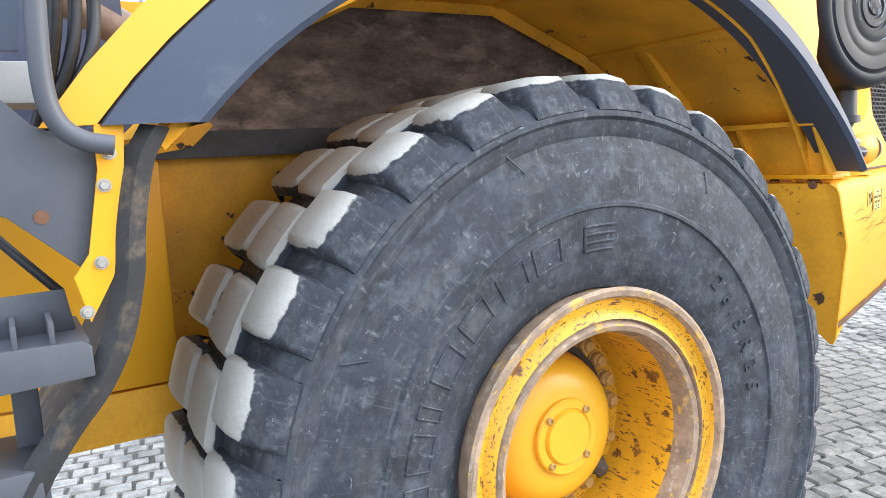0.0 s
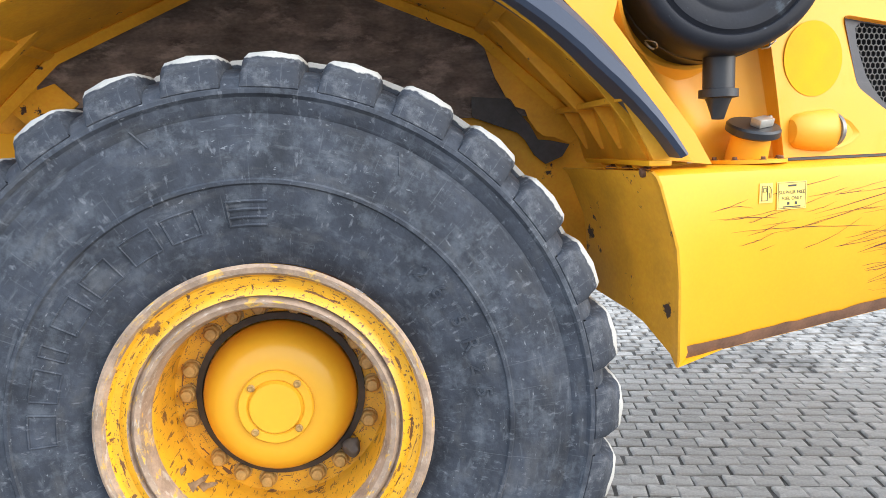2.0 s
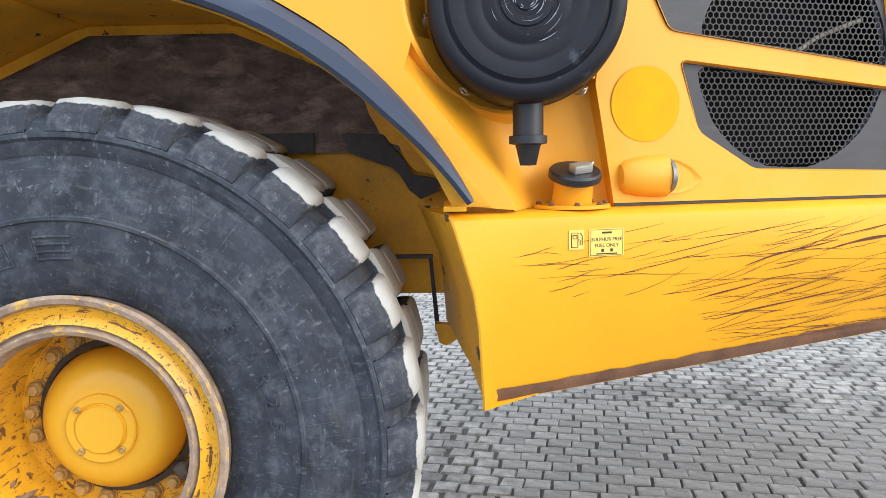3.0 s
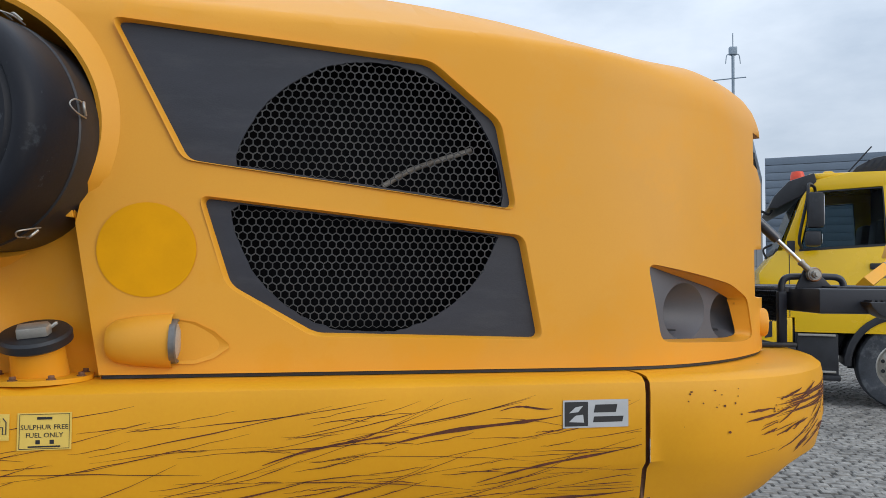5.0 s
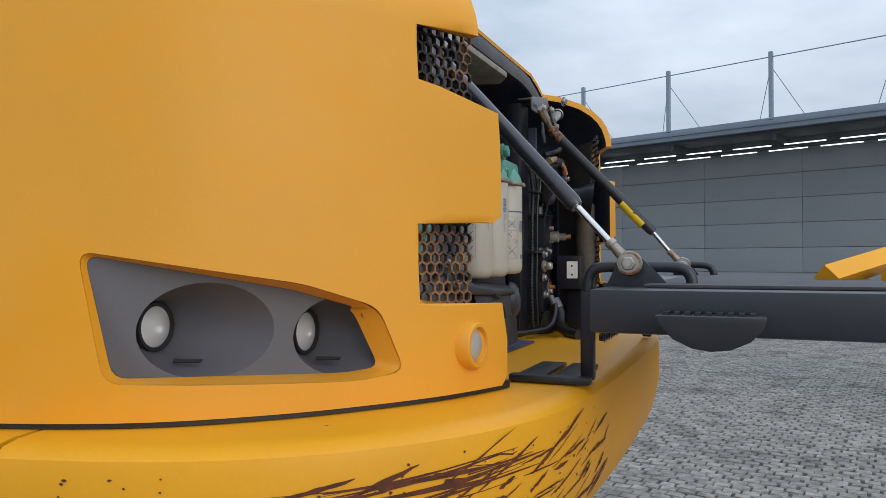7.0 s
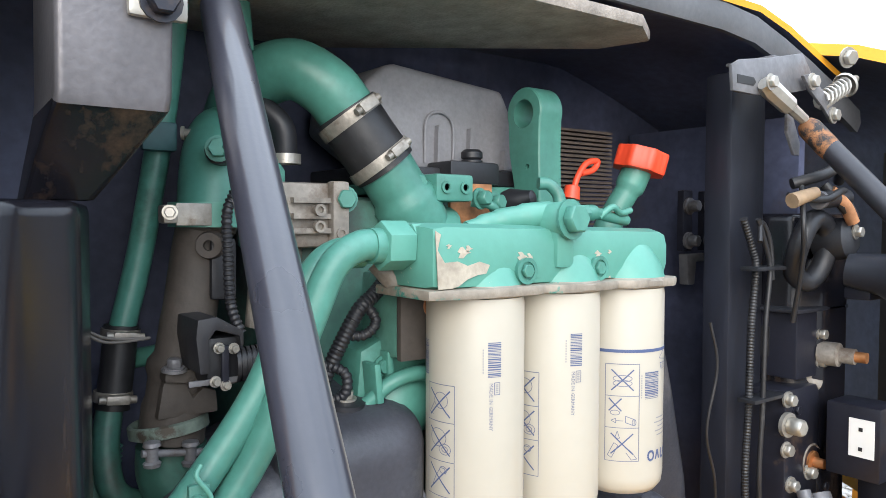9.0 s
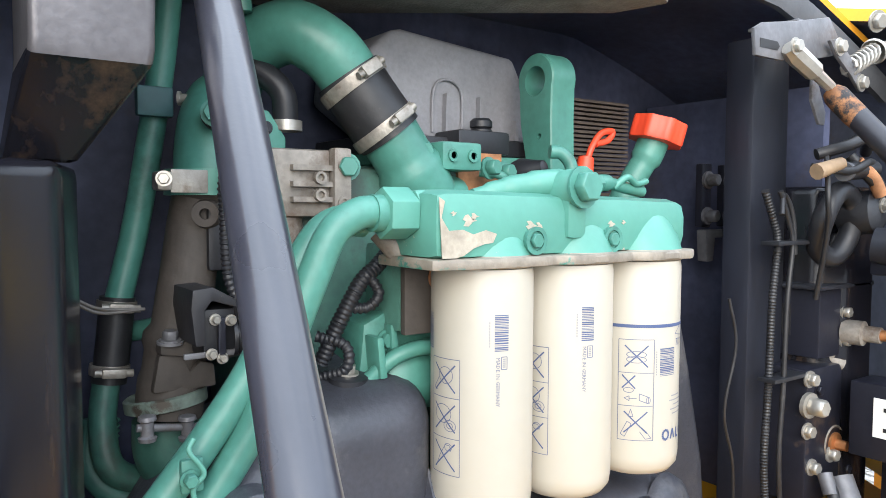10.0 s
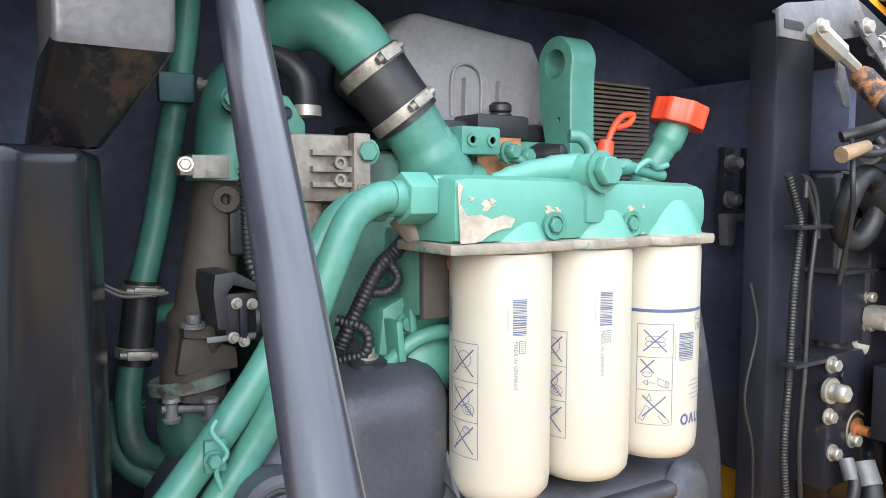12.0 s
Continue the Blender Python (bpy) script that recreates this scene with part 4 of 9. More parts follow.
    part("liner_tongue", prism([(0.62, 1.64), (0.745, 1.63), (0.777, 1.585), (0.815, 1.545), (0.845, 1.49), (0.89, 1.485), (0.955, 1.47), (0.93, 1.43), (0.871, 1.405), (0.832, 1.437), (0.80, 1.49), (0.775, 1.515), (0.62, 1.572)], 0.012, plane_frame((0, 0.782, 0), (1, 0, 0), (0, 0, 1)), r=0.002), LINERD, HAULER, "torn dark rubber tongue of the liner")
    part("torn_plate", prism([(0.655, 1.835), (0.70, 1.70), (0.72, 1.665), (0.735, 1.635), (0.752, 1.628), (0.768, 1.602), (0.80, 1.592), (0.812, 1.560), (0.838, 1.522), (0.862, 1.502), (0.90, 1.497), (0.955, 1.472), (0.985, 1.50), (0.95, 1.575), (0.86, 1.675), (0.75, 1.770)], 0.006, plane_frame((0, 0.769, 0), (1, 0, 0), (0, 0, 1)), r=0.001), WORN, HAULER, "chipped yellow corner plate with a torn edge")
    part("frame_ledge", box(0.70, 0.91, 0.762, 0.79, 1.196, 1.209, r=0.002), LINERD, HAULER, "dusty steel ledge")
    part("ledge_gap", prism([(0.895, 1.196), (0.908, 1.196), (0.932, 0.93), (0.915, 0.93)], 0.006, plane_frame((0, 0.782, 0), (1, 0, 0), (0, 0, 1))), INK, HAULER)
    part("tow_lug", prism([(0.917, 0.985), (0.985, 0.98), (0.99, 0.925), (0.955, 0.905), (0.93, 0.915)], 0.04, plane_frame((0, 0.70, 0), (1, 0, 0), (0, 0, 1)), r=0.006), WORN, HAULER)
    bm = box(-1.6, 1.4, 0.83, 0.86, 1.06, 1.98)
    box(-1.5, 0.70, 0.78, 0.83, 0.84, 0.975, r=0.006, bm=bm)
    part("frame_side", bm, WORN, HAULER, "yellow frame side plate behind the wheel")


make_arch()


def make_fender_panel():
    """Yellow outer skin over the arch, left of the hood: along the trim, round the air cleaner's bay."""
    up = [(trim_outer(a) * math.cos(radians(a)), 0.815 + trim_outer(a) * math.sin(radians(a))) for a in range(30, 143, 4)]
    ring = [(CLEAN[0] + CLEAN_R * math.cos(radians(a)), CLEAN[1] + CLEAN_R * math.sin(radians(a))) for a in range(92, 211, 7)]
    up2 = [((trim_outer(a) + 0.062) * math.cos(radians(a - 0.8)), 0.815 + (trim_outer(a) + 0.062) * math.sin(radians(a - 0.8))) for a in range(145, 75, -5)]
    poly = up + up2 + [(0.45, 2.45), (1.125, 2.45)] + ring + [(0.872, 1.763), (0.996, 1.611), (1.098, 1.488), (1.143, 1.416), (1.148, 1.408)]
    bm = prism(poly, 0.02, plane_frame((0, 0.02, 0), (1, 0, 0), (0, 0, 1)) @ Matrix.Translation((0, 0, -0.0)))
    for v in bm.verts:
        v.co.y += 0.20 * max(0, v.co.x - 0.72)
    part("fender", bm, HOOD, HAULER, "yellow moulded front fender")


make_fender_panel()


# ---- yard: building behind ----
BD = Vector((3.86, -1.50, 0)).normalized()       # along the facade
BN = Vector((1.50, 3.86, 0)).normalized()        # away from the yard
BO = Vector((4.365, 30.008, 0))                  # under the second pole


def bbox(a0, a1, d0, d1, z0, z1, r=0.0, bm=None):
    """A box along the facade: a along it, d away from the yard."""
    m = Matrix(((BD.x, BN.x, 0, BO.x), (BD.y, BN.y, 0, BO.y), (0, 0, 1, 0), (0, 0, 0, 1)))
    return box(a0, a1, d0, d1, z0, z1, r, bm, m)


def make_building():
    hall = thing("warehouse", BO + BN * 3, "pale grey panelled warehouse with a dark canopy roof", "building")
    part("wall", bbox(-48, 8.3, 3.45, 12, 0, 6.9), JOINT, hall)
    panel = mesh_of("wall_panel", box(-2.064, 2.064, -0.06, 0, 0.010, 1.020, r=0.008), PANEL)
    m0 = Matrix(((BD.x, BN.x, 0, 0), (BD.y, BN.y, 0, 0), (0, 0, 1, 0), (0, 0, 0, 1)))
    for k in range(-11, 2):
        for j in range(6):
            p = BO + BD * (4.14 * k + 2.07) + BN * 3.44 + Vector((0, 0, 0.16 + 1.03 * j))
            part("wall_panel", panel, PANEL, hall, at=Matrix.Translation(p) @ m0)
    part("plinth", bbox(-48, 8.3, 3.36, 3.46, 0, 0.15), JOINT, hall)
    part("canopy_roof", bbox(-48, 8.3, 0.0, 12, 6.62, 7.06, r=0.02), FASCIA, hall, "slate-grey canopy edge")
    part("gutter_line", bbox(-48, 8.3, -0.05, 0.0, 6.80, 6.95, r=0.015), FASCIA, hall)
    part("soffit", bbox(-48, 8.2, 0.25, 3.5, 6.50, 6.615), SOFFIT, hall, "dark underside of the canopy")
    part("canopy_beam", bbox(-48, 8.2, 1.7, 1.95, 6.2, 6.5), SOFFIT, hall)
    for k in range(-12, 3):
        part("bracket_beam", bbox(4.14 * k - 0.08, 4.14 * k + 0.08, 0.3, 3.4, 6.25, 6.5), SOFFIT, hall)
    for d, z, ph in ((1.35, 6.22, 0.0), (2.75, 6.22, 0.9)):
        for k in range(-26, 4 if ph < 0.5 else 3):
            part("tube_light", bbox(2.0 * k + ph, 2.0 * k + 1.5 + ph, d, d + 0.07, z - 0.03, z, r=0.008), TUBE, hall, "white tube light")
    for k in range(-8, 2):
        a = 4.14 * k
        base = BO + BD * a + BN * 0.02
        part("roof_pole", box(-0.07, 0.07, -0.07, 0.07, 7.0, 9.55, m=Matrix.Translation((base.x, base.y, 0)) @ m0), POLE, hall, "steel roof pole")
        for sgn in (-1, 1):
            q = BO + BD * (a + 0.95 * sgn) + BN * 1.3
            part("stay_wire", tube([(base.x, base.y, 9.0), (q.x, q.y, 7.0)], 0.014, 5), POLE, hall)
    a, b = BO - BD * 34, BO + BD * 8.1
    part("roof_cable", tube([(a.x, a.y, 9.35), (b.x, b.y, 9.35)], 0.022, 6), POLE, hall)
    mast = BO + BD * 7.62 + BN * 0.3
    part("mast", tube([(mast.x, mast.y, 7), (mast.x, mast.y, 10.6)], 0.06, 8), POLE, hall, "thin weather mast")
    part("mast_box", box(-0.14, 0.14, -0.1, 0.1, 10.35, 10.65, r=0.02, m=Matrix.Translation((mast.x, mast.y, 0))), POLE, hall)
    part("mast_tip", tube([(mast.x, mast.y, 10.6), (mast.x, mast.y, 11.2)], 0.02, 6), POLE, hall)
    for sgn in (-1, 1):
        part("mast_arm", tube([(mast.x, mast.y, 10.3), (mast.x + 0.22 * sgn, mast.y, 10.35), (mast.x + 0.28 * sgn, mast.y, 10.0)], 0.018, 6), POLE, hall)
    # second hall further along, clad in dark horizontal boards
    hall2 = thing("side_hall", BO + BD * 25 + BN * 14, "grey hall clad in horizontal metal boards", "building")
    part("wall", bbox(8.4, 70, 14.3, 30, 0, 8.3), JOINT, hall2)
    board = mesh_of("cladding_board", bbox(8.4, 70, 14.2, 14.3, 0, 0.40, r=0.02), FASCIA)
    for j in range(20):
        part("cladding_board", board, FASCIA, hall2, at=Matrix.Translation((0, 0, 0.42 * j)))


make_building()


# ---- yard: parked truck ----
def make_truck():
    y0, wide = 8.85, 2.36
    tr = thing("yellow_truck", (7.4, y0 + 1.2, 0), "bright yellow parked lorry with a day cab and amber beacon", "truck")

    def side(y):
        return plane_frame((0, y, 0), (1, 0, 0), (0, 0, 1))

    def slab(name, poly, y, depth, m, label="", r=0.012, parent=None):
        """A plate with its outline in x and z, from y - depth to y."""
        return part(name, prism(poly, depth, side(y), r=r), m, parent or tr, label)
    lower = [(5.82, 1.14), (5.79, 1.72), (6.04, 2.03), (7.74, 2.10), (7.74, 0.95), (6.26, 0.95), (6.26, 1.14)]
    post_a = [(6.10, 2.02), (6.35, 2.02), (6.50, 2.76), (6.60, 2.83), (6.50, 2.95), (6.36, 2.72)]
    post_b = [(7.43, 2.08), (7.74, 2.08), (7.74, 2.90), (7.39, 2.86)]
    rail = [(6.47, 2.95), (6.56, 2.815), (7.42, 2.855), (7.74, 2.88), (7.74, 3.05), (7.0, 3.05)]
    for y in (y0 + 0.06, y0 + wide):
        for name, poly in (("door_panel", lower), ("front_pillar", post_a), ("rear_pillar", post_b), ("roof_rail", rail)):
            slab(name, poly, y, 0.06, TRUCKY, "bright yellow painted cab side")
        slab("window_seal", [(6.335, 2.035), (6.355, 2.035), (6.515, 2.77), (6.60, 2.815), (7.40, 2.845), (7.445, 2.10), (7.43, 2.10), (7.385, 2.83), (6.61, 2.80), (6.53, 2.75)], y - 0.05, 0.014, BLACK, r=0)
        slab("window_ledge", [(6.33, 2.02), (6.33, 2.05), (7.44, 2.115), (7.44, 2.085)], y - 0.05, 0.014, BLACK, r=0)
        slab("side_window", [(6.35, 2.05), (6.52, 2.76), (6.62, 2.82), (7.40, 2.84), (7.43, 2.11)], y - 0.025, 0.006, CABGLASS, "side window", r=0)
    slab("front_panel", [(5.86, 0.95), (5.78, 1.30), (5.80, 1.74), (6.04, 2.03), (6.09, 2.02), (5.88, 1.72), (5.90, 0.95)], y0 + wide - 0.06, wide - 0.12, TRUCKY, "yellow front panel", r=0.01)
    slab("windscreen", [(6.045, 2.04), (6.055, 2.04), (6.345, 2.72), (6.335, 2.72)], y0 + wide - 0.08, wide - 0.16, CABGLASS, "raked windscreen", r=0)
    slab("screen_frame", [(5.98, 1.98), (6.02, 2.06), (6.06, 2.06), (6.04, 2.00)], y0 + wide - 0.05, wide - 0.10, BLACK, r=0.004)
    slab("dashboard", [(6.08, 1.5), (6.08, 1.98), (6.35, 1.96), (6.40, 1.5)], y0 + wide - 0.10, wide - 0.20, BLACK, "dark dashboard")
    part("cab_floor", box(5.92, 7.70, y0 + 0.06, y0 + wide - 0.06, 0.95, 1.05), BLACK, tr)
    part("back_wall", box(7.66, 7.72, y0 + 0.06, y0 + wide - 0.06, 0.95, 3.02), BLACK, tr, "dark rear wall of the cab")
    for y in (y0 + 0.35, y0 + 1.45):
        part("seat", prism([(6.85, 1.05), (6.85, 1.55), (7.28, 1.58), (7.38, 2.45), (7.52, 2.45), (7.50, 1.05)], 0.50, side(y + 0.50), r=0.05), BLACK, tr, "dark cab seat")
    part("roof", box(6.47, 7.74, y0 + 0.05, y0 + wide - 0.05, 2.98, 3.06, r=0.03), TRUCKY, tr, "yellow cab roof")
    slab("roof_rib", [(6.62, 3.03), (6.70, 3.11), (6.80, 3.11), (6.92, 3.03)], y0 + wide - 0.25, wide - 0.50, TRUCKY, r=0.02)
    slab("sun_visor", [(5.92, 2.60), (6.00, 2.76), (6.20, 2.96), (6.54, 3.06), (6.57, 2.94), (6.34, 2.74), (6.20, 2.68), (6.05, 2.60)], y0 + wide + 0.01, wide + 0.02, BLACK, "black sun visor", 0.02)
    spoiler = slab("roof_spoiler", [(7.02, 3.05), (7.10, 3.14), (7.32, 3.25), (7.74, 3.32), (7.74, 3.05)], y0 + wide - 0.15, wide - 0.30, BLACK, "black ribbed roof spoiler", 0.03)
    for k in range(7):
        x = 7.14 + 0.085 * k
        slab("spoiler_rib", [(x, 3.07), (x + 0.02, 3.07), (x + 0.13, 3.22), (x + 0.11, 3.22)], y0 + 0.155, 0.012, BLACKSTEEL, r=0, parent=spoiler)
    part("beacon", lathe([(0.10, 0), (0.10, 0.06), (0.08, 0.12), (0, 0.13)], Matrix.Translation((6.36, y0 + 0.45, 3.02)), 16), RED, tr, "orange beacon lamp")
    part("aerial", tube([(6.98, y0 + 0.3, 3.05), (7.32, y0 + 0.3, 3.42)], 0.010, 5), BLACK, tr)
    arm = tube([(6.36, y0 - 0.02, 2.06), (6.32, y0 - 0.14, 2.20), (6.42, y0 - 0.22, 2.70), (6.44, y0 - 0.20, 2.88), (6.52, y0 - 0.10, 2.86), (6.55, y0 + 0.02, 2.80)], 0.022, 8)
    part("mirror_arm", arm, BLACK, tr, "bent black mirror arm")
    for x0, x1, z0, z1 in ((6.41, 6.62, 2.31, 2.77), (6.38, 6.58, 2.07, 2.27)):
        mi = part("door_mirror", box(x0, x1, y0 - 0.36, y0 - 0.18, z0, z1, r=0.045), BLACK, tr, "black door mirror")
        part("mirror_face", box(x0 + 0.205, x0 + 0.212, y0 - 0.34, y0 - 0.20, z0 + 0.04, z1 - 0.04, r=0.002), CHROME, mi)
    part("front_mirror", box(5.58, 5.74, y0 + 0.05, y0 + 0.30, 2.40, 2.60, r=0.035), BLACK, tr, "black front mirror on an arm")
    part("front_mirror_arm", tube([(5.68, y0 + 0.2, 2.58), (5.84, y0 + 0.2, 2.58), (5.94, y0 + 0.22, 2.54), (6.02, y0 + 0.25, 2.64)], 0.018, 8), BLACK, tr)
    part("wiper", tube([(5.90, y0 + 0.1, 1.92), (5.86, y0 + 0.1, 2.05), (5.98, y0 + 0.15, 2.12)], 0.016, 6), BLACK, tr)
    # lower front: bumper, corner panels, steps
    part("bumper", prism([(5.90, y0 - 0.02), (6.28, y0 - 0.02), (6.28, y0 + wide), (6.0, y0 + wide), (5.66, y0 + 1.9), (5.56, y0 + 1.2), (5.60, y0 + 0.3), (5.70, y0 + 0.06)], 0.44, Matrix.Translation((0, 0, 0.34)), r=0.05), BLACK, tr, "black front bumper")
    slab("corner_panel", [(5.80, 0.80), (5.82, 1.14), (6.23, 1.14), (6.23, 0.79)], y0 + 0.10, 0.12, TRUCKY, "yellow corner panel", 0.02)
    slab("corner_slot", [(5.86, 0.86), (5.86, 1.07), (5.96, 1.09), (5.96, 0.88)], y0 - 0.018, 0.006, BLACK, r=0)
    part("panel_lock", box(6.06, 6.16, y0 - 0.026, y0 - 0.018, 1.05, 1.11, r=0.004), BLACK, tr)
    part("step_well", box(6.29, 6.82, y0 + 0.02, y0 + 0.40, 0.33, 0.94, r=0.02), BLACK, tr, "black step well")
    for z in (0.905, 0.43):
        part("step", box(6.30, 6.78, y0 - 0.03, y0 + 0.25, z, z + 0.028, r=0.006), ZINC, tr, "bright aluminium step")
    part("step_shelf", box(6.29, 6.84, y0 - 0.02, y0 + 0.20, 0.33, 0.40, r=0.015), BLACK, tr)
    part("door_gap", box(6.192, 6.202, y0 - 0.003, y0 + 0.02, 1.15, 2.02), INK, tr)
    part("door_gap", box(7.470, 7.480, y0 - 0.003, y0 + 0.02, 1.0, 2.08), INK, tr)
    part("door_handle", box(7.22, 7.40, y0 - 0.035, y0, 1.78, 1.86, r=0.012), BLACK, tr)
    part("pillar_hinge", box(6.17, 6.27, y0 - 0.05, y0 + 0.01, 2.0, 2.16, r=0.012), BLACK, tr)
    for x in (7.58, 11.0):
        m = Matrix.Translation((x, y0 + 0.05, 0.53)) @ Matrix(((1, 0, 0, 0), (0, 0, -1, 0), (0, 1, 0, 0), (0, 0, 0, 1)))
        w = part("wheel", lathe([(0.29, -0.3), (0.50, -0.3), (0.53, -0.26), (0.53, -0.04), (0.51, 0.0), (0.40, 0.02), (0.30, 0.0)], m, 56, close=True), RUBBER, tr, "black road tyre on a steel rim")
        part("rim", lathe([(0.30, 0.0), (0.285, 0.006), (0.27, -0.02), (0.24, -0.10), (0.17, -0.08), (0.14, -0.02), (0.10, 0.0), (0.09, 0.03), (0, 0.035)], m, 48), ZINC, w, "grey steel rim")
        for k in range(10):
            a = 2 * math.pi * k / 10
            part("wheel_nut", hexbolt(m @ Vector((0.16 * math.cos(a), 0.16 * math.sin(a), -0.06)), (0, -1, 0), 0.016, 0.03), ZINC, w)
            part("rim_hole", lathe([(0.026, 0), (0.026, 0.002), (0, 0.002)], m @ Matrix.Translation((0.205 * math.cos(a + 0.3), 0.205 * math.sin(a + 0.3), -0.084)), 12), INK, w)
    part("wheel_arch", prism(arch_pts(lambda a: 0.70, 0, 180, 20, 0.53) + arch_pts(lambda a: 0.61, 180, 0, 20, 0.53), 0.5, plane_frame((7.58, y0 + 0.48, 0), (1, 0, 0), (0, 0, 1)), r=0.012), BLACK, tr, "black wheel arch")
    part("arch_lining", box(7.0, 8.2, y0 + 0.50, y0 + 0.55, 0.45, 1.20), BLACK, tr)
    part("chassis", box(6.3, 14, y0 + 0.7, y0 + 1.6, 0.6, 0.95, r=0.02), BLACKSTEEL, tr)
    part("loading_bed", box(8.2, 14, y0, y0 + 2.4, 1.15, 1.40, r=0.02), TRUCKY, tr)
    part("side_tank", box(8.4, 9.8, y0 + 0.05, y0 + 0.6, 0.45, 1.0, r=0.08), BLACK, tr)
    # parked askew, its tail nearer
    pivot = Vector((6.02, y0, 0))
    turn = Matrix.Translation(pivot + Vector((0.07, 0, 0))) @ Matrix.Rotation(radians(-17), 4, 'Z') @ Matrix.Diagonal((0.92, 1, 1, 1)) @ Matrix.Translation(-pivot)
    for ob in tr.children_recursive:
        ob.data.transform(turn)


CABGLASS = bpy.data.materials.new("tinted_cab_glass")
CABGLASS.use_nodes = True
cg = CABGLASS.node_tree.nodes["Principled BSDF"]
cg.inputs["Base Color"].default_value = (0.42, 0.50, 0.52, 1)
cg.inputs["Roughness"].default_value, cg.inputs["Transmission Weight"].default_value, cg.inputs["IOR"].default_value = 0.03, 1.0, 1.12
make_truck()


# ---- open grille: folded down as a platform, with its struts ----
def make_platform():
    p = part("grille_platform", box(3.322, 3.90, 1.128, 2.48, 1.522, 1.602, r=0.008), SLATE, HAULER, "dark grey front grille folded down as a service platform")
    return p


PLATFORM = make_platform()


def front_frame(x):
    """Plates that face the front of the machine: u = y, v = z, w = x."""
    return Matrix(((0, 0, 1, x), (1, 0, 0, 0), (0, 1, 0, 0), (0, 0, 0, 1)))


# ---- engine bay ----
def make_bay():
    part("bay_back_wall", prism([(0.74, 1.38), (2.87, 1.38), (2.85, 2.06), (2.80, 2.20), (2.6, 2.25), (2.4, 2.275), (1.2, 2.275), (1.0, 2.24), (0.76, 2.06)], 0.03, front_frame(2.44)), BAY, HAULER, "dark bulkhead behind the engine")
    part("bay_floor_dark", box(2.47, 2.96, 0.85, 2.06, 1.393, 1.40), BAY, HAULER)
    # arched inner skin under the hood, its front edge and the sound pad
    arch_z = lambda y: min(2.286, 2.330 - 0.27 * (y - MID) ** 2)  # noqa: E731
    ys = [1.02 + 1.568 * i / 18 for i in range(19)]
    bm = loft([[Vector((x, y, arch_z(y) - 0.012 * (x > 2.8))) for y in ys] for x in (2.40, 2.65, 2.80, 2.885)])
    thicken(bm, 0.008, 0, (0, 0, 1))
    part("hood_lining", bm, BAY, HAULER, "dark inner skin of the hood")
    bm = loft([[Vector((x, y, arch_z(y) + dz)) for y in ys] for x, dz in ((2.880, -0.034), (2.892, -0.036), (2.898, -0.020), (2.896, 0.004), (2.882, 0.008))])
    part("front_lip", bm, LIPM, HAULER, "dark rubber lip of the hood opening")
    bm = prism([(2.52, 1.40), (2.90, 1.40), (2.905, 1.95), (2.86, 2.022), (2.78, 2.0), (2.647, 1.815), (2.52, 1.64)], 0.018, Matrix.Translation((0, 0, 2.219)), r=0.005)
    part("sound_pad", bm, PADM, HAULER, "grey-brown quilted sound pad")
    # top cap of the hood between the two sides, with its front lip
    rows = []
    for dx, dz in ((0.0, 0.0), (-0.02, 0.004), (-0.12, 0.012), (-0.5, 0.05), (-1.2, 0.10), (-2.0, 0.12)):
        rows.append([Vector((2.90 + dx, 1.10 + (2 * MID - 2.20) * i / 16, 2.225 + 0.075 * min(1, 3 * (1 - abs(i / 8 - 1))) + dz)) for i in range(17)])
    bm = loft(rows)
    thicken(bm, 0.010, 1, (0.1, 0, 1))
    part("hood_top", bm, [HOOD, BAY], HAULER, "yellow hood top set back behind the open front")
    # pillar and strut bracket on each side
    for s in (0, 1):
        fl = (lambda y: y) if s == 0 else (lambda y: 2 * MID - y)
        plan = [(2.935, fl(1.130)), (2.935, fl(1.212)), (2.905, fl(1.262)), (2.80, fl(1.290)), (2.756, fl(1.270)), (2.756, fl(1.130))]
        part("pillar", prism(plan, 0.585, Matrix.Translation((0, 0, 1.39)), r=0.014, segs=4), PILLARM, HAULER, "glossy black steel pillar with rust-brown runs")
        rows = [[Vector((x, fl(y), z)) for x, y in ((x0, y0), (x0, y1), (x1, y1), (x1, y0))] for z, x0, x1, y0, y1 in ((2.235, 2.86, 2.965, 1.238, 1.322), (2.052, 2.86, 2.965, 1.237, 1.318), (2.042, 2.86, 2.962, 1.236, 1.317), (2.036, 2.86, 2.952, 1.235, 1.314),
                (2.005, 2.85, 2.915, 1.230, 1.296), (1.976, 2.84, 2.885, 1.226, 1.278))]
        bm = loft(rows, closed_u=True)
        soften(bm, 0.006, 3, 60)
        # facets below the bend take the black pillar material to darken them like shade
        for f in bm.faces:
            f.material_index = 1 if f.calc_center_median().z < 2.045 else 0
        if s:
            bm.free()
            continue
        part("strut_bracket", bm, [BRKM, PILLARM], HAULER, "bent steel strut bracket, worn bare on its face, shade coloured in below the bend")
    part("bolt_plate", box(2.9655, 2.974, 1.284, 1.328, 2.109, 2.17, r=0.006), ZINC, HAULER, "zinc plate under a bolt head")
    part("bracket_bolt", hexbolt((2.974, 1.307, 2.122), (1, 0, 0), 0.012, 0.011), BLACKSTEEL, HAULER)
    part("bay_handle", tube([(2.97, 1.13, 2.14), (2.99, 1.125, 2.08), (2.985, 1.13, 2.03), (2.97, 1.20, 2.012)], 0.009, 10), BLACKSTEEL, HAULER, "bent black grab bar")


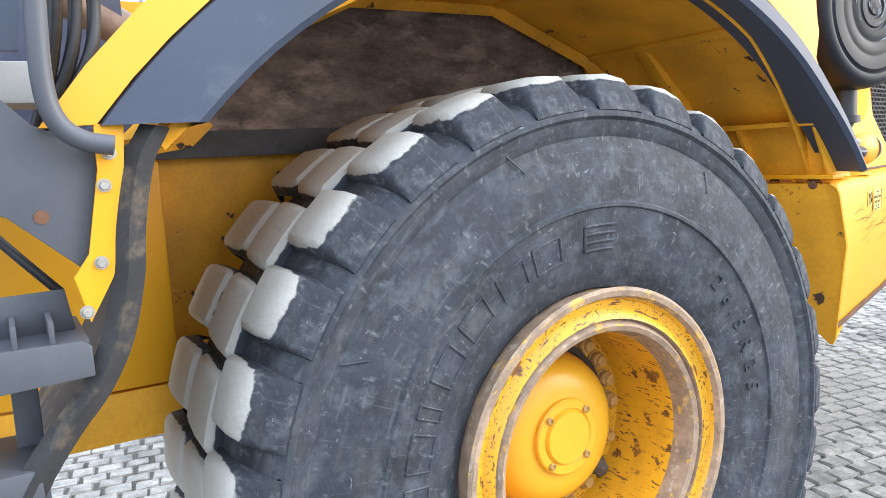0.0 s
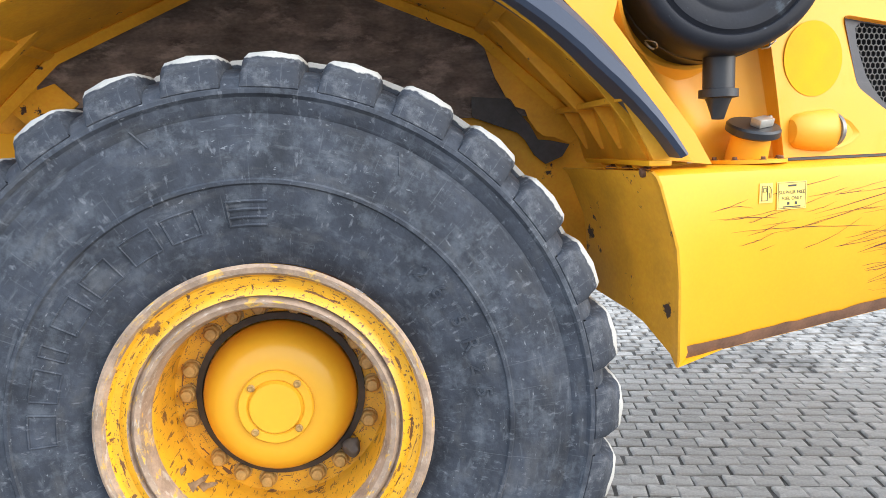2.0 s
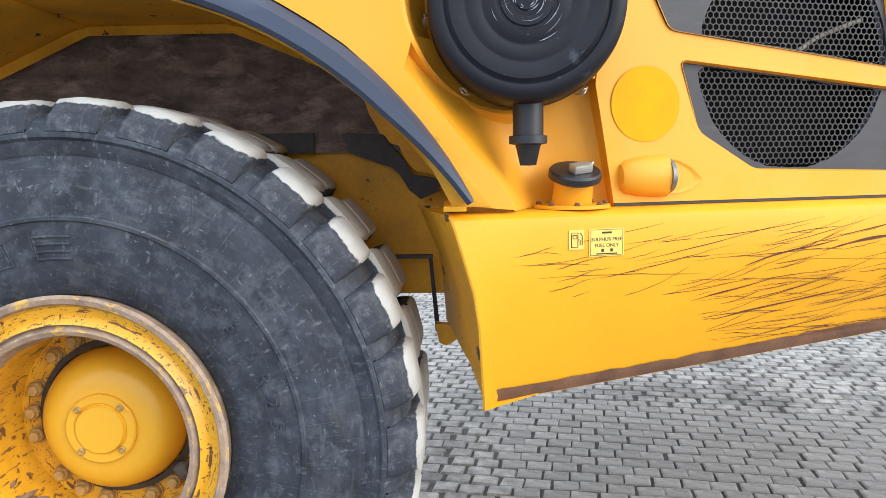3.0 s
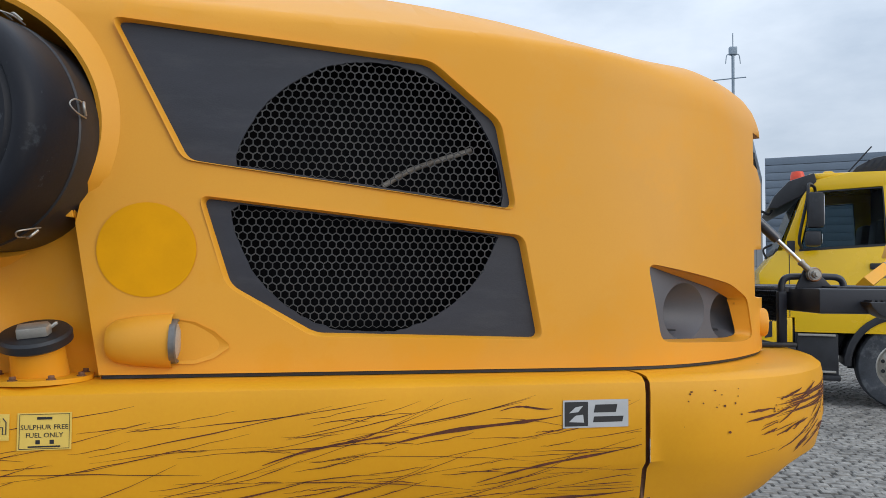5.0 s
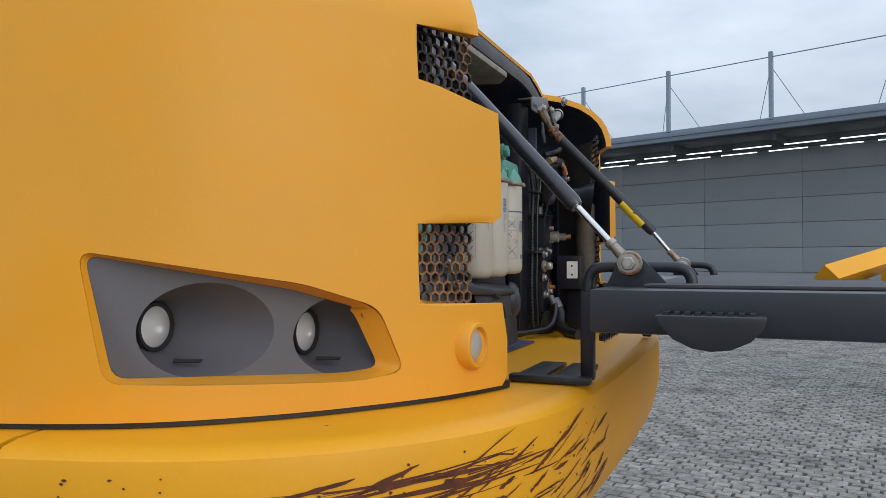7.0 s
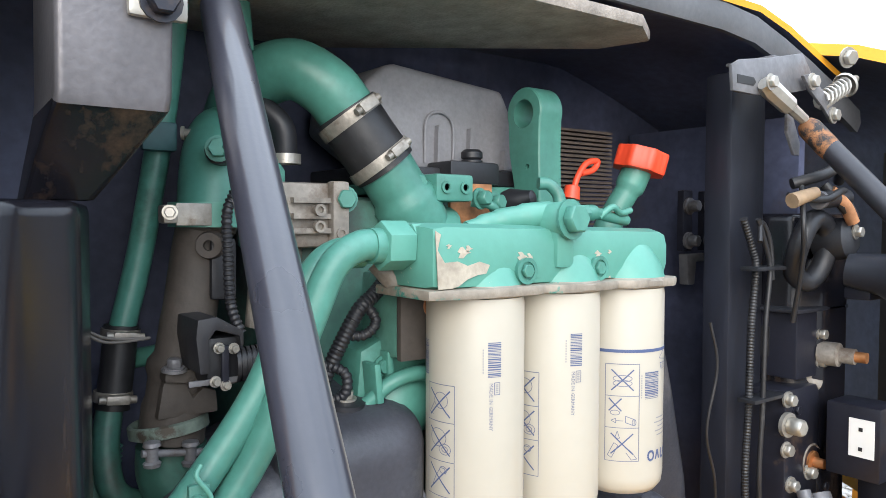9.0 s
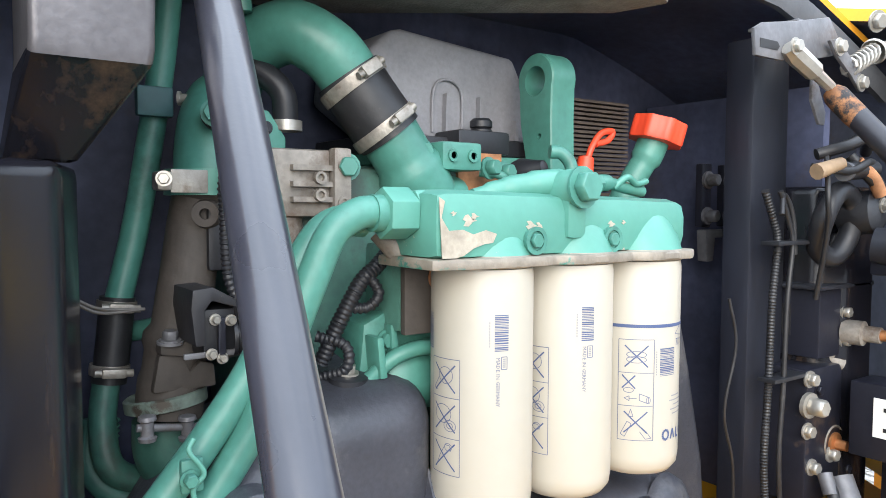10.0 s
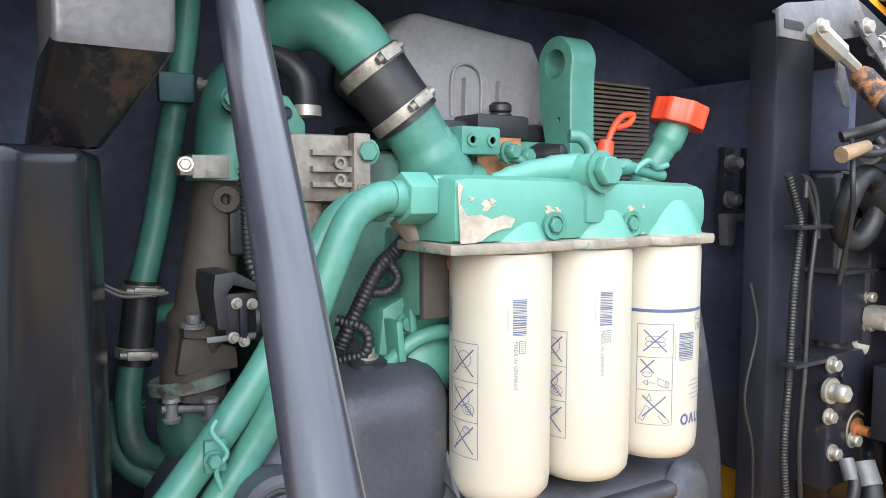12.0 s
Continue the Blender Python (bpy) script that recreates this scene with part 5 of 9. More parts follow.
PILLARM = mat("glossy_black_pillar", (0.010, 0.010, 0.014), 0.20, var=0.3, scale=5, bump=0.15, fine=60, second=(0.085, 0.055, 0.038), sec_scale=16, sec_lo=0.52, sec_hi=0.66, stretch=(1, 1, 0.10))
BRKM = mat("worn_dark_bracket_steel", (0.15, 0.145, 0.155), 0.38, metal=0.35, var=0.25, scale=9, bump=0.2, fine=140, second=(0.05, 0.032, 0.022), sec_scale=8, sec_lo=0.60, sec_hi=0.75)
LIPM = mat("dark_lip_edge", (0.10, 0.105, 0.115), 0.6, var=0.2, scale=8, bump=0.1, fine=120)
PADM = mat("quilted_pad", (0.28, 0.25, 0.22), 0.9, var=0.25, scale=30, bump=0.8, fine=220)
make_bay()


def cyl(p, q, r, segs=20, bm=None):
    return tube([p, q], r, segs, smooth=False, bm=bm)


def clamp(center, axis, r, name, parent, label="", w=0.014):
    """Worm-drive hose clamp: band, screw housing and screw."""
    c, a = Vector(center), Vector(axis).normalized()
    m = axis_frame(c, a)
    bm = lathe([(r, -w / 2), (r + 0.002, -w / 2), (r + 0.0025, 0), (r + 0.002, w / 2), (r, w / 2)], m, 28, close=True)
    side = (Vector((1, 0, 0.15)) - a * Vector((1, 0, 0.15)).dot(a)).normalized()
    t = a.cross(side)
    p = c + side * (r + 0.006)
    own = B()
    bmesh.ops.create_cube(own, size=1)
    own.transform(Matrix.Diagonal((0.012, w * 0.9, 0.026, 1)))
    soften(own, 0.003)
    own.transform(plane_frame(p, side, a))
    merge(bm, own)
    cyl(p - t * 0.020, p + t * 0.020, 0.0045, 10, bm)
    return part(name, bm, CLAMPM, parent, label)


CLAMPM = mat("dull_clamp_steel", (0.30, 0.275, 0.24), 0.42, metal=0.5, var=0.3, scale=40, bump=0.25, fine=200, second=(0.16, 0.115, 0.08), sec_scale=30, sec_lo=0.56, sec_hi=0.7)
CLAMPG = mat("weathered_green_clamp", (0.13, 0.17, 0.145), 0.55, metal=0.2, var=0.4, scale=40, bump=0.3, second=(0.055, 0.045, 0.035), sec_scale=24, sec_lo=0.52, sec_hi=0.6)
SPECK = mat("speckled_black_plastic", (0.022, 0.022, 0.026), 0.5, var=0.2, scale=20, bump=0.2, second=(0.17, 0.15, 0.13), sec_scale=120, sec_lo=0.66, sec_hi=0.70)
LINERG2 = mat("dusty_wire", (0.11, 0.10, 0.09), 0.6, var=0.2, scale=40, bump=0)


# ---- engine ----
ENGINE = thing("diesel_engine", (2.7, 1.75, 1.40), "green diesel engine with cream oil filters in an open bay", "engine")


def make_filters():
    spots = ((1.674, 2.893), (1.792, 2.900), (1.907, 2.907))
    head = box(2.835, 2.942, 1.578, 1.966, 1.886, 1.958, r=0.020)
    for v in head.verts:
        if v.co.y > 1.90 and v.co.z > 1.93:
            v.co.z -= 0.010 * (v.co.y - 1.90) / 0.066
    hd = part("filter_head", head, GREENCHIP, ENGINE, "green cast filter head with paint flaked off")
    for y, x in spots:
        part("filter_seat", lathe([(0.0, 1.890), (0.056, 1.890), (0.060, 1.886), (0.060, 1.880), (0.057, 1.877), (0.0, 1.877)], Matrix.Translation((x, y, 0)), 40), FLANGE, hd)
        part("cast_bulge", lathe([(0.0, 1.950), (0.016, 1.946), (0.036, 1.930), (0.050, 1.908), (0.056, 1.890)], Matrix.Translation((x, y, 0)), 40), GREENCHIP, hd)
    flake = [(1.582, 1.950), (1.589, 1.946), (1.585, 1.930), (1.594, 1.917), (1.611, 1.918), (1.624, 1.913), (1.640, 1.917), (1.654, 1.913), (1.649, 1.904), (1.638, 1.903), (1.624, 1.899), (1.612, 1.892), (1.603, 1.890), (1.586, 1.890)]
    part("flaked_patch", prism(flake, 0.0008, front_frame(2.9418)), FLANGEB, hd, "bare cast patch where paint flaked off")
    for y, z, r in ((1.618, 1.927, 0.007), (1.625, 1.931, 0.004), (1.700, 1.921, 0.006), (1.712, 1.920, 0.005), (1.765, 1.921, 0.005), (1.824, 1.921, 0.005), (1.845, 1.923, 0.003), (1.60, 1.934, 0.003)):
        part("flaked_patch", prism([(y + r * (0.7 + 0.5 * math.sin(5 * q + y * 90)) * math.cos(q) * 1.3, z + r * (0.7 + 0.4 * math.cos(3 * q)) * math.sin(q)) for q in (2 * math.pi * i / 11 for i in range(11))], 0.0008, front_frame(2.9418)), FLANGEB, hd)
    part("head_flange", prism([(1.576, 2.835), (1.576, 2.940), (1.63, 2.953), (1.715, 2.953), (1.733, 2.946), (1.75, 2.959), (1.83, 2.959), (1.850, 2.952), (1.866, 2.965), (1.945, 2.965), (1.968, 2.95), (1.968, 2.84)], 0.011,
                              Matrix(((0, 1, 0, 0), (1, 0, 0, 0), (0, 0, -1, 1.889), (0, 0, 0, 1))), r=0.003), FLANGE, hd, "bare worn flange edge")
    for y, z in ((1.704, 1.905), (1.822, 1.904)):
        part("flange_bolt", hexbolt((2.944, y, z), (1, 0, 0), 0.0080, 0.006), GREEN, hd)
        part("bolt_seat", lathe([(0.014, -0.004), (0.0150, 0.004), (0.0105, 0.004), (0.0105, -0.004)], axis_frame((2.944, y, z), (1, 0, 0)), 20, close=True), GREEN, hd)
    part("center_boss", box(2.925, 2.9485, 1.749, 1.779, 1.905, 1.968, r=0.009), GREENCHIP, hd)
    part("plug_boss", lathe([(0.022, -0.03), (0.0215, 0.0), (0.019, 0.004), (0, 0.004)], axis_frame((2.946, 1.766, 1.962), (1, 0.05, 0.08)), 24), GREENCHIP, hd)
    part("plug_bolt", hexbolt((2.951, 1.766, 1.962), (1, 0.05, 0.08), 0.0175, 0.014), GREEN, hd, "green hexagon plug")
    part("top_pipe", tube([(2.895, 1.660, 1.950), (2.90, 1.69, 1.958), (2.908, 1.725, 1.964), (2.918, 1.766, 1.968)], [0.010] * 4 + [0.012] * 4 + [0.014] * 5 + [0.016] * 8, 16), GREENCHIP, hd)
    part("return_line", tube([(2.86, 1.845, 1.966), (2.86, 1.875, 1.970), (2.86, 1.905, 1.972), (2.855, 1.95, 1.966), (2.85, 1.985, 1.962)], [0.010] * 5 + [0.008] * 4 + [0.011] * 4 + [0.008] * 14, 14), GREEN, hd)
    part("line_nut", prism([(0.013 * math.cos(math.pi / 3 * i), 0.013 * math.sin(math.pi / 3 * i)) for i in range(6)], 0.022, axis_frame((2.86, 1.868, 1.970), (0, 1, 0.05)), r=0.0015), GREEN, hd)
    part("line_clip", tube([(2.862, 1.915, 1.966), (2.868, 1.935, 1.980), (2.862, 1.960, 1.972), (2.858, 1.985, 1.976)], 0.0045, 10), GREENCHIP, hd)
    part("vent_line", tube([(2.855, 1.848, 1.960), (2.852, 1.848, 1.992), (2.845, 1.838, 2.008), (2.838, 1.824, 2.010)], 0.0085, 12), GREEN, hd)
    part("banjo_fitting", lathe([(0.020, 0), (0.020, 0.006), (0.014, 0.010), (0.012, 0.016), (0, 0.018)], Matrix.Translation((2.862, 1.846, 1.958)), 18), GREEN, hd)
    for k, (y, x) in enumerate(spots):
        R = 0.0562
        base = (1.606, 1.608, 1.614)[k]
        prof = [(0, base), (0.040, base), (0.048, base + 0.003), (R - 0.0016, base + 0.012), (R, base + 0.024), (R, 1.868), (R - 0.001, 1.876), (0, 1.878)]
        f = part("oil_filter", lathe(prof, Matrix.Translation((x, y, 0)), 56), CREAM, ENGINE, "cream painted spin-on filter with printed pictograms")
        pr, blu, gry = B(), B(), B()
        r = R + 0.0004
        mm = math.degrees(0.001 / R)              # degrees of one millimetre round the filter

        def at(a, z):
            return Vector((x + r * math.cos(radians(a)), y + r * math.sin(radians(a)), z))

        def patch(bm, a0, a1, z0, z1):
            """A printed field: degrees from straight ahead, to the right."""
            n = max(1, int(abs(a1 - a0) / 4))
            loft([[at(a0 + (a1 - a0) * i / n, z) for i in range(n + 1)] for z in (z0, z1)], bm)

        def line(bm, pts, wd=0.0010):
            """A printed line through (degrees, height)."""
            for (a, z), (b, w) in zip(pts, pts[1:]):
                da, dz = (b - a) / mm * 0.001, w - z
                ln = math.hypot(da, dz) or 1
                oa, oz = -dz / ln * wd / 2 * 1000 * mm, da / ln * wd / 2
                n = max(1, int(abs(b - a) / 5))
                loft([[at(a + (b - a) * i / n + sg * oa, z + (w - z) * i / n + sg * oz) for i in range(n + 1)] for sg in (-1, 1)], bm)

        def oval(bm, a, z, wa, h, wd=0.0008, n=14):
            line(bm, [(a + wa * math.cos(2 * math.pi * q / n), z + h * math.sin(2 * math.pi * q / n)) for q in range(n + 1)], wd)

        def frame_lines(a0, a1, zs):
            for z in zs:
                line(pr, [(a0, z), (a1, z)], 0.0008)
            for a in (a0, a1):
                line(pr, [(a, zs[0]), (a, zs[-1])], 0.0008)

        def cross(a, z, wa, h, wd=0.0016):
            line(blu, [(a - wa, z + h), (a + wa, z - h)], wd)
            line(blu, [(a + wa, z + h), (a - wa, z - h)], wd)
        rng = random.Random(60 + k)

        def bars(a0, a1, z0, z1):
            z = z1
            while z > z0:
                h = rng.choice((0.0006, 0.0009, 0.0014))
                patch(blu, a0, a1, z - h, z)
                z -= h + rng.choice((0.0007, 0.0010, 0.0013))
        if k < 2:
            a1 = -61.5
            a0 = a1 - 41
            zs = (1.782, 1.741, 1.698, 1.659) if k == 0 else (1.784, 1.744, 1.704, 1.662)
            frame_lines(a0, a1, zs)
            for j in range(3):
                zc = (zs[j] + zs[j + 1]) / 2
                cross((a0 + a1) / 2, zc, 15, 0.0145)
                if j == 0:
                    oval(pr, -80, zc + 0.003, 10, 0.009)
                    line(pr, [(-90, zc), (-99, zc - 0.012), (-92, zc - 0.014)], 0.0008)
                elif j == 1:
                    oval(pr, -84, zc + 0.004, 12, 0.010)
                    oval(pr, -74, zc - 0.008, 8, 0.006)
                    oval(pr, -74, zc - 0.008, 4, 0.003)
                else:
                    line(pr, [(-95, zc - 0.014), (-88, zc), (-80, zc + 0.012), (-74, zc + 0.012), (-72, zc + 0.006)], 0.0008)
                    oval(pr, -76, zc + 0.010, 5, 0.004)
            bars(-24.5, -9, 1.792, 1.830)
            if k == 0:
                bars(-118, -103, 1.790, 1.828)
            frame_lines(-17, -10.5, (1.7865, 1.7735))
            for j in range(5):
                patch(gry, -15.5, -12.3, 1.7755 + 0.0020 * j, 1.7767 + 0.0020 * j)
            for j in range(9):
                patch(gry, -30.5, -29.2, 1.797 + 0.0030 * j, 1.7990 + 0.0030 * j)
            cu = bpy.data.curves.new("words", 'FONT')
            cu.body, cu.size, cu.align_x, cu.align_y = "MADE IN GERMANY", 0.0062, 'CENTER', 'CENTER'
            cu.resolution_u = 1
            tmp = bpy.data.objects.new("words", cu)
            me = bpy.data.meshes.new_from_object(tmp)
            bpy.data.objects.remove(tmp)
            for v in me.vertices:
                v.co = at(-21 + v.co.y * 1000 * mm, 1.7605 - v.co.x * 0.93)
            me.materials.clear()
            me.materials.append(PRINT)
            part("lettering", me, PRINT, f)
            oval(blu, 46, 1.662, 5, 0.007, 0.0016)
        else:
            band = B()
            patch(band, -95, 75, 1.7972, 1.8012)
            part("blue_band", band, BLUEINK, f, "thin blue printed band")
            line(pr, [(22, 1.797), (12, 1.790), (10, 1.788), (40, 1.783)], 0.0008)
            a0, a1 = -67, -24
            zs = (1.783, 1.743, 1.703, 1.661)
            frame_lines(a0, a1, zs)
            am = (a0 + a1) / 2
            cross(am, 1.763, 14, 0.013)
            for dz in (-0.004, 0.002):
                oval(pr, am, 1.763 + dz, 12, 0.004)
            cross(am - 9, 1.732, 8, 0.008)
            oval(pr, am - 9, 1.722, 6, 0.003)
            line(pr, [(am - 14, 1.712), (am - 8, 1.715), (am - 8, 1.709), (am - 14, 1.712)], 0.0008)
            line(pr, [(am - 8, 1.712), (am + 1, 1.712)], 0.0008)
            line(pr, [(am + 4, 1.718), (am + 15, 1.714), (am + 15, 1.706), (am + 4, 1.710), (am + 4, 1.718)], 0.0009)
            oval(pr, am + 15, 1.710, 2.5, 0.004)
            cross(am, 1.683, 14, 0.013)
            line(pr, [(am - 6, 1.699), (am - 9, 1.690), (am - 3, 1.690), (am - 6, 1.699)], 0.0008)
            line(pr, [(am - 18, 1.668), (am - 10, 1.684), (am - 5, 1.681), (am - 13, 1.665), (am - 18, 1.668)], 0.0008)
            line(pr, [(am + 6, 1.678), (am + 13, 1.672), (am + 19, 1.664), (am + 12, 1.663), (am + 5, 1.672)], 0.0008)
            bars(-16, 8.5, 1.738, 1.772)
            for j in range(10):
                patch(gry, -21.5, -20, 1.740 + 0.0030 * j, 1.7420 + 0.0030 * j)
            for j, (p, q) in enumerate(((6, 30), (2, 32), (8, 28), (0, 30), (4, 26))):
                patch(gry, p, q, 1.690 + 0.0055 * j, 1.6915 + 0.0055 * j)
            for a in (12, 17, 22, 27):
                line(blu, [(a, 1.7815), (a + 3, 1.7815), (a + 1, 1.7735)], 0.0011)
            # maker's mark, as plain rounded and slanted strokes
            oval(blu, -5, 1.666, 5, 0.0058, 0.0030)
            line(blu, [(4, 1.660), (8, 1.672), (12, 1.660)], 0.0030)
            line(blu, [(18, 1.672), (18, 1.660), (25, 1.660)], 0.0030)
            oval(blu, 34, 1.666, 5, 0.0058, 0.0030)
        tagged(part("pictogram_print", pr, PRINT, f), kind="stuff")
        tagged(part("blue_print", blu, BLUEINK, f), kind="stuff")
        tagged(part("grey_print", gry, PRINTG, f), kind="stuff")


PRINTG = mat("pale_grey_print", (0.26, 0.26, 0.28), 0.5, var=0.05, scale=20, bump=0)
FLANGEB = mat("bare_cast_patch", (0.40, 0.355, 0.285), 0.6, metal=0.1, var=0.2, scale=40, bump=0.3, fine=160)
PRINT = mat("dark_blue_grey_print", (0.13, 0.15, 0.23), 0.5, var=0.05, scale=20, bump=0)
FLANGE = mat("bare_worn_cast_edge", (0.27, 0.238, 0.195), 0.6, metal=0.2, var=0.25, scale=30, bump=0.3, fine=150, second=(0.055, 0.22, 0.18), sec_scale=18, sec_lo=0.56, sec_hi=0.60)
make_filters()


def make_engine():
    E = ENGINE
    # feed pipes from the filter head
    part("union_nut", prism([(0.0245 * math.cos(math.pi / 3 * i + 0.2), 0.0245 * math.sin(math.pi / 3 * i + 0.2)) for i in range(6)], 0.022, axis_frame((2.895, 1.602, 1.934), (0, -1, 0)), r=0.002), GREENCHIP, E, "green hexagon union nut")
    part("union_nut", prism([(0.0265 * math.cos(math.pi / 3 * i + 0.45), 0.0265 * math.sin(math.pi / 3 * i + 0.45)) for i in range(6)], 0.032, axis_frame((2.895, 1.577, 1.934), (0, -1, 0)), r=0.002), GREENCHIP, E, "green hexagon union nut")
    part("union_collar", cyl((2.895, 1.548, 1.934), (2.895, 1.534, 1.934), 0.0185), GREEN, E)
    part("feed_pipe", tube([(2.895, 1.545, 1.934), (2.895, 1.522, 1.934), (2.892, 1.494, 1.915), (2.888, 1.472, 1.866), (2.880, 1.447, 1.800), (2.868, 1.425, 1.738), (2.860, 1.398, 1.690), (2.858, 1.372, 1.655), (2.86, 1.345, 1.612), (2.86, 1.325, 1.55), (2.86, 1.318, 1.45)], 0.0160, 18), GREEN, E, "curved green steel pipe")
    part("feed_pipe", tube([(2.86, 1.545, 1.925), (2.86, 1.515, 1.925), (2.86, 1.488, 1.905), (2.86, 1.455, 1.845), (2.858, 1.425, 1.785), (2.855, 1.385, 1.728), (2.855, 1.335, 1.668), (2.855, 1.290, 1.610), (2.85, 1.262, 1.53), (2.85, 1.255, 1.45)], 0.0160, 18), GREEN, E, "curved green steel pipe")
    part("pipe_clip", box(2.876, 2.884, 1.352, 1.372, 1.690, 1.720, r=0.003), GREEN, E)
    part("clip_bolt", hexbolt((2.884, 1.359, 1.703), (1, 0, 0), 0.0065, 0.008), GREEN, E)
    part("pipe_clip_wire", tube([(2.884, 1.363, 1.738), (2.887, 1.358, 1.729), (2.889, 1.367, 1.715), (2.889, 1.370, 1.706), (2.888, 1.361, 1.694), (2.886, 1.366, 1.674)], 0.0024, 10), GREENCHIP, E, "pale green pipe clip")
    # charge pipe: elbow, rubber sleeve, neck
    part("charge_elbow", tube([(2.53, 1.515, 2.03), (2.585, 1.503, 2.085), (2.650, 1.505, 2.128), (2.706, 1.534, 2.144), (2.735, 1.568, 2.122), (2.742, 1.594, 2.092)], 0.037, 24), GREEN, E, "large green charge air elbow")
    part("rubber_sleeve", tube([(2.741, 1.590, 2.096), (2.748, 1.613, 2.062), (2.755, 1.640, 2.026)], 0.041, 24), RUBHOSE, E, "black rubber coupling sleeve")
    part("charge_neck", tube([(2.755, 1.638, 2.028), (2.758, 1.660, 1.995), (2.755, 1.688, 1.955), (2.74, 1.71, 1.92)], [0.037] * 7 + [0.042] * 6 + [0.056] * 6, 24), GREEN, E, "green intake neck")
    clamp((2.7425, 1.597, 2.086), (0.01, 0.026, -0.036), 0.0415, "hose_clamp", E, "steel hose clamp", 0.016)
    clamp((2.7535, 1.633, 2.035), (0.01, 0.027, -0.036), 0.0415, "hose_clamp", E, "steel worm-drive hose clamp", 0.014)
    part("pressure_sensor", cyl((2.70, 1.48, 2.16), (2.70, 1.475, 2.215), 0.010), GREEN, E)
    part("sensor_tip", tube([(2.70, 1.475, 2.205), (2.70, 1.474, 2.245)], [0.008, 0.005], 12, smooth=False), ZINC, E)
    # rocker cover
    cov = [(1.655, 2.09), (1.662, 2.146), (1.700, 2.180), (1.716, 2.183), (1.916, 2.165), (1.932, 2.135), (1.962, 2.040), (1.74, 2.030)]
    part("rocker_cover", prism(cov, 0.16, front_frame(2.50), r=0.012, segs=3), ROCKER, E, "grey plastic rocker cover, its colour lightened for missing light")
    part("cover_mould", tube([(2.662, 1.765, 2.045), (2.664, 1.765, 2.10), (2.664, 1.778, 2.118), (2.664, 1.800, 2.118), (2.664, 1.815, 2.10), (2.662, 1.816, 2.045)], 0.0022, 8), ROCKER, E)
    for y in (1.782, 1.842, 1.91):
        part("cover_rib", prism([(y, 2.04), (y + 0.008, 2.04), (y + 0.002, 2.10 if y < 1.9 else 2.07)], 0.012, front_frame(2.658)), ROCKER, E)
    part("cover_base", box(2.50, 2.70, 1.66, 1.985, 2.012, 2.036, r=0.006), BLACK, E)
    part("cover_base_plate", box(2.50, 2.715, 1.66, 1.99, 1.995, 2.011, r=0.004), GREEN, E)
    part("filler_plug", lathe([(0.016, 0), (0.016, 0.008), (0.013, 0.010), (0.016, 0.012), (0.016, 0.02), (0.012, 0.024), (0.0, 0.024)], Matrix.Translation((2.70, 1.822, 2.04)), 20), BLACK, E)
    part("plug_neck", box(2.665, 2.725, 1.765, 1.855, 2.012, 2.045, r=0.006), BLACK, E)
    # cylinder head block and front details
    part("cylinder_block", box(2.48, 2.74, 1.50, 2.02, 1.45, 1.99, r=0.02), BLOCK, E, "grimy green engine block")
    part("injector_block", box(2.74, 2.795, 1.690, 1.750, 1.985, 2.020, r=0.005), GREEN, E)
    for y in (1.705, 1.735):
        part("socket_screw", lathe([(0.008, 0), (0.008, 0.003), (0.0045, 0.003), (0.0045, 0.0), (0, 0)], axis_frame((2.795, y, 2.003), (1, 0, 0)), 16), GREEN, E)
    part("head_bolt", hexbolt((2.775, 1.672, 2.008), (1, -0.1, 0), 0.011, 0.012), GREEN, E)
    part("head_bolt", hexbolt((2.775, 1.570, 1.985), (1, -0.2, 0), 0.012, 0.012), GREEN, E)
    part("rusty_plate", box(2.735, 2.742, 1.752, 1.825, 1.955, 2.012), RUSTY2, E, "rust-red stained steel plate")
    for y, z in ((1.775, 1.990), (1.80, 1.985)):
        part("line_nut", hexbolt((2.775, y, z), (1, 0.2, 0.1), 0.011, 0.014), GREEN, E)
    part("fuel_line", tube([(2.77, 1.765, 1.985), (2.785, 1.785, 1.982), (2.785, 1.80, 1.97), (2.78, 1.80, 1.94)], 0.006, 10), GREEN, E)
    part("rubber_boot", lathe([(0.0, 0), (0.018, 0.0), (0.020, 0.012), (0.014, 0.03), (0.010, 0.045), (0, 0.05)], axis_frame((2.75, 1.845, 1.985), (1, 0.3, 0.2)), 20), BLACK, E)
    # lifting eye
    fe = plane_frame((0, 1.934, 0), (1, 0, 0), (0, 0, 1))
    ring = [(2.738 + 0.037 * math.cos(radians(a)), 2.120 + 0.037 * math.sin(radians(a))) for a in range(-20, 201, 10)]
    bm = prism(ring + [(2.706, 2.06), (2.720, 2.00), (2.722, 1.955), (2.775, 1.955), (2.772, 2.06)], 0.046, fe, r=0.005, segs=3)
    eye_ob = part("lifting_eye", bm, GREEN, E, "green cast lifting eye")
    cutout(eye_ob, [cyl((2.738, 1.86, 2.118), (2.738, 1.96, 2.118), 0.021, 28), cyl((2.748, 1.86, 2.040), (2.748, 1.96, 2.040), 0.004, 12)])
    # oil filler with red cap, dipstick
    fill = part("oil_filler", tube([(2.74, 2.06, 1.93), (2.752, 2.075, 1.975), (2.765, 2.095, 2.015), (2.772, 2.106, 2.045)], [0.022] * 6 + [0.02] * 6 + [0.024] * 7, 20), GREEN, E, "green oil filler neck")
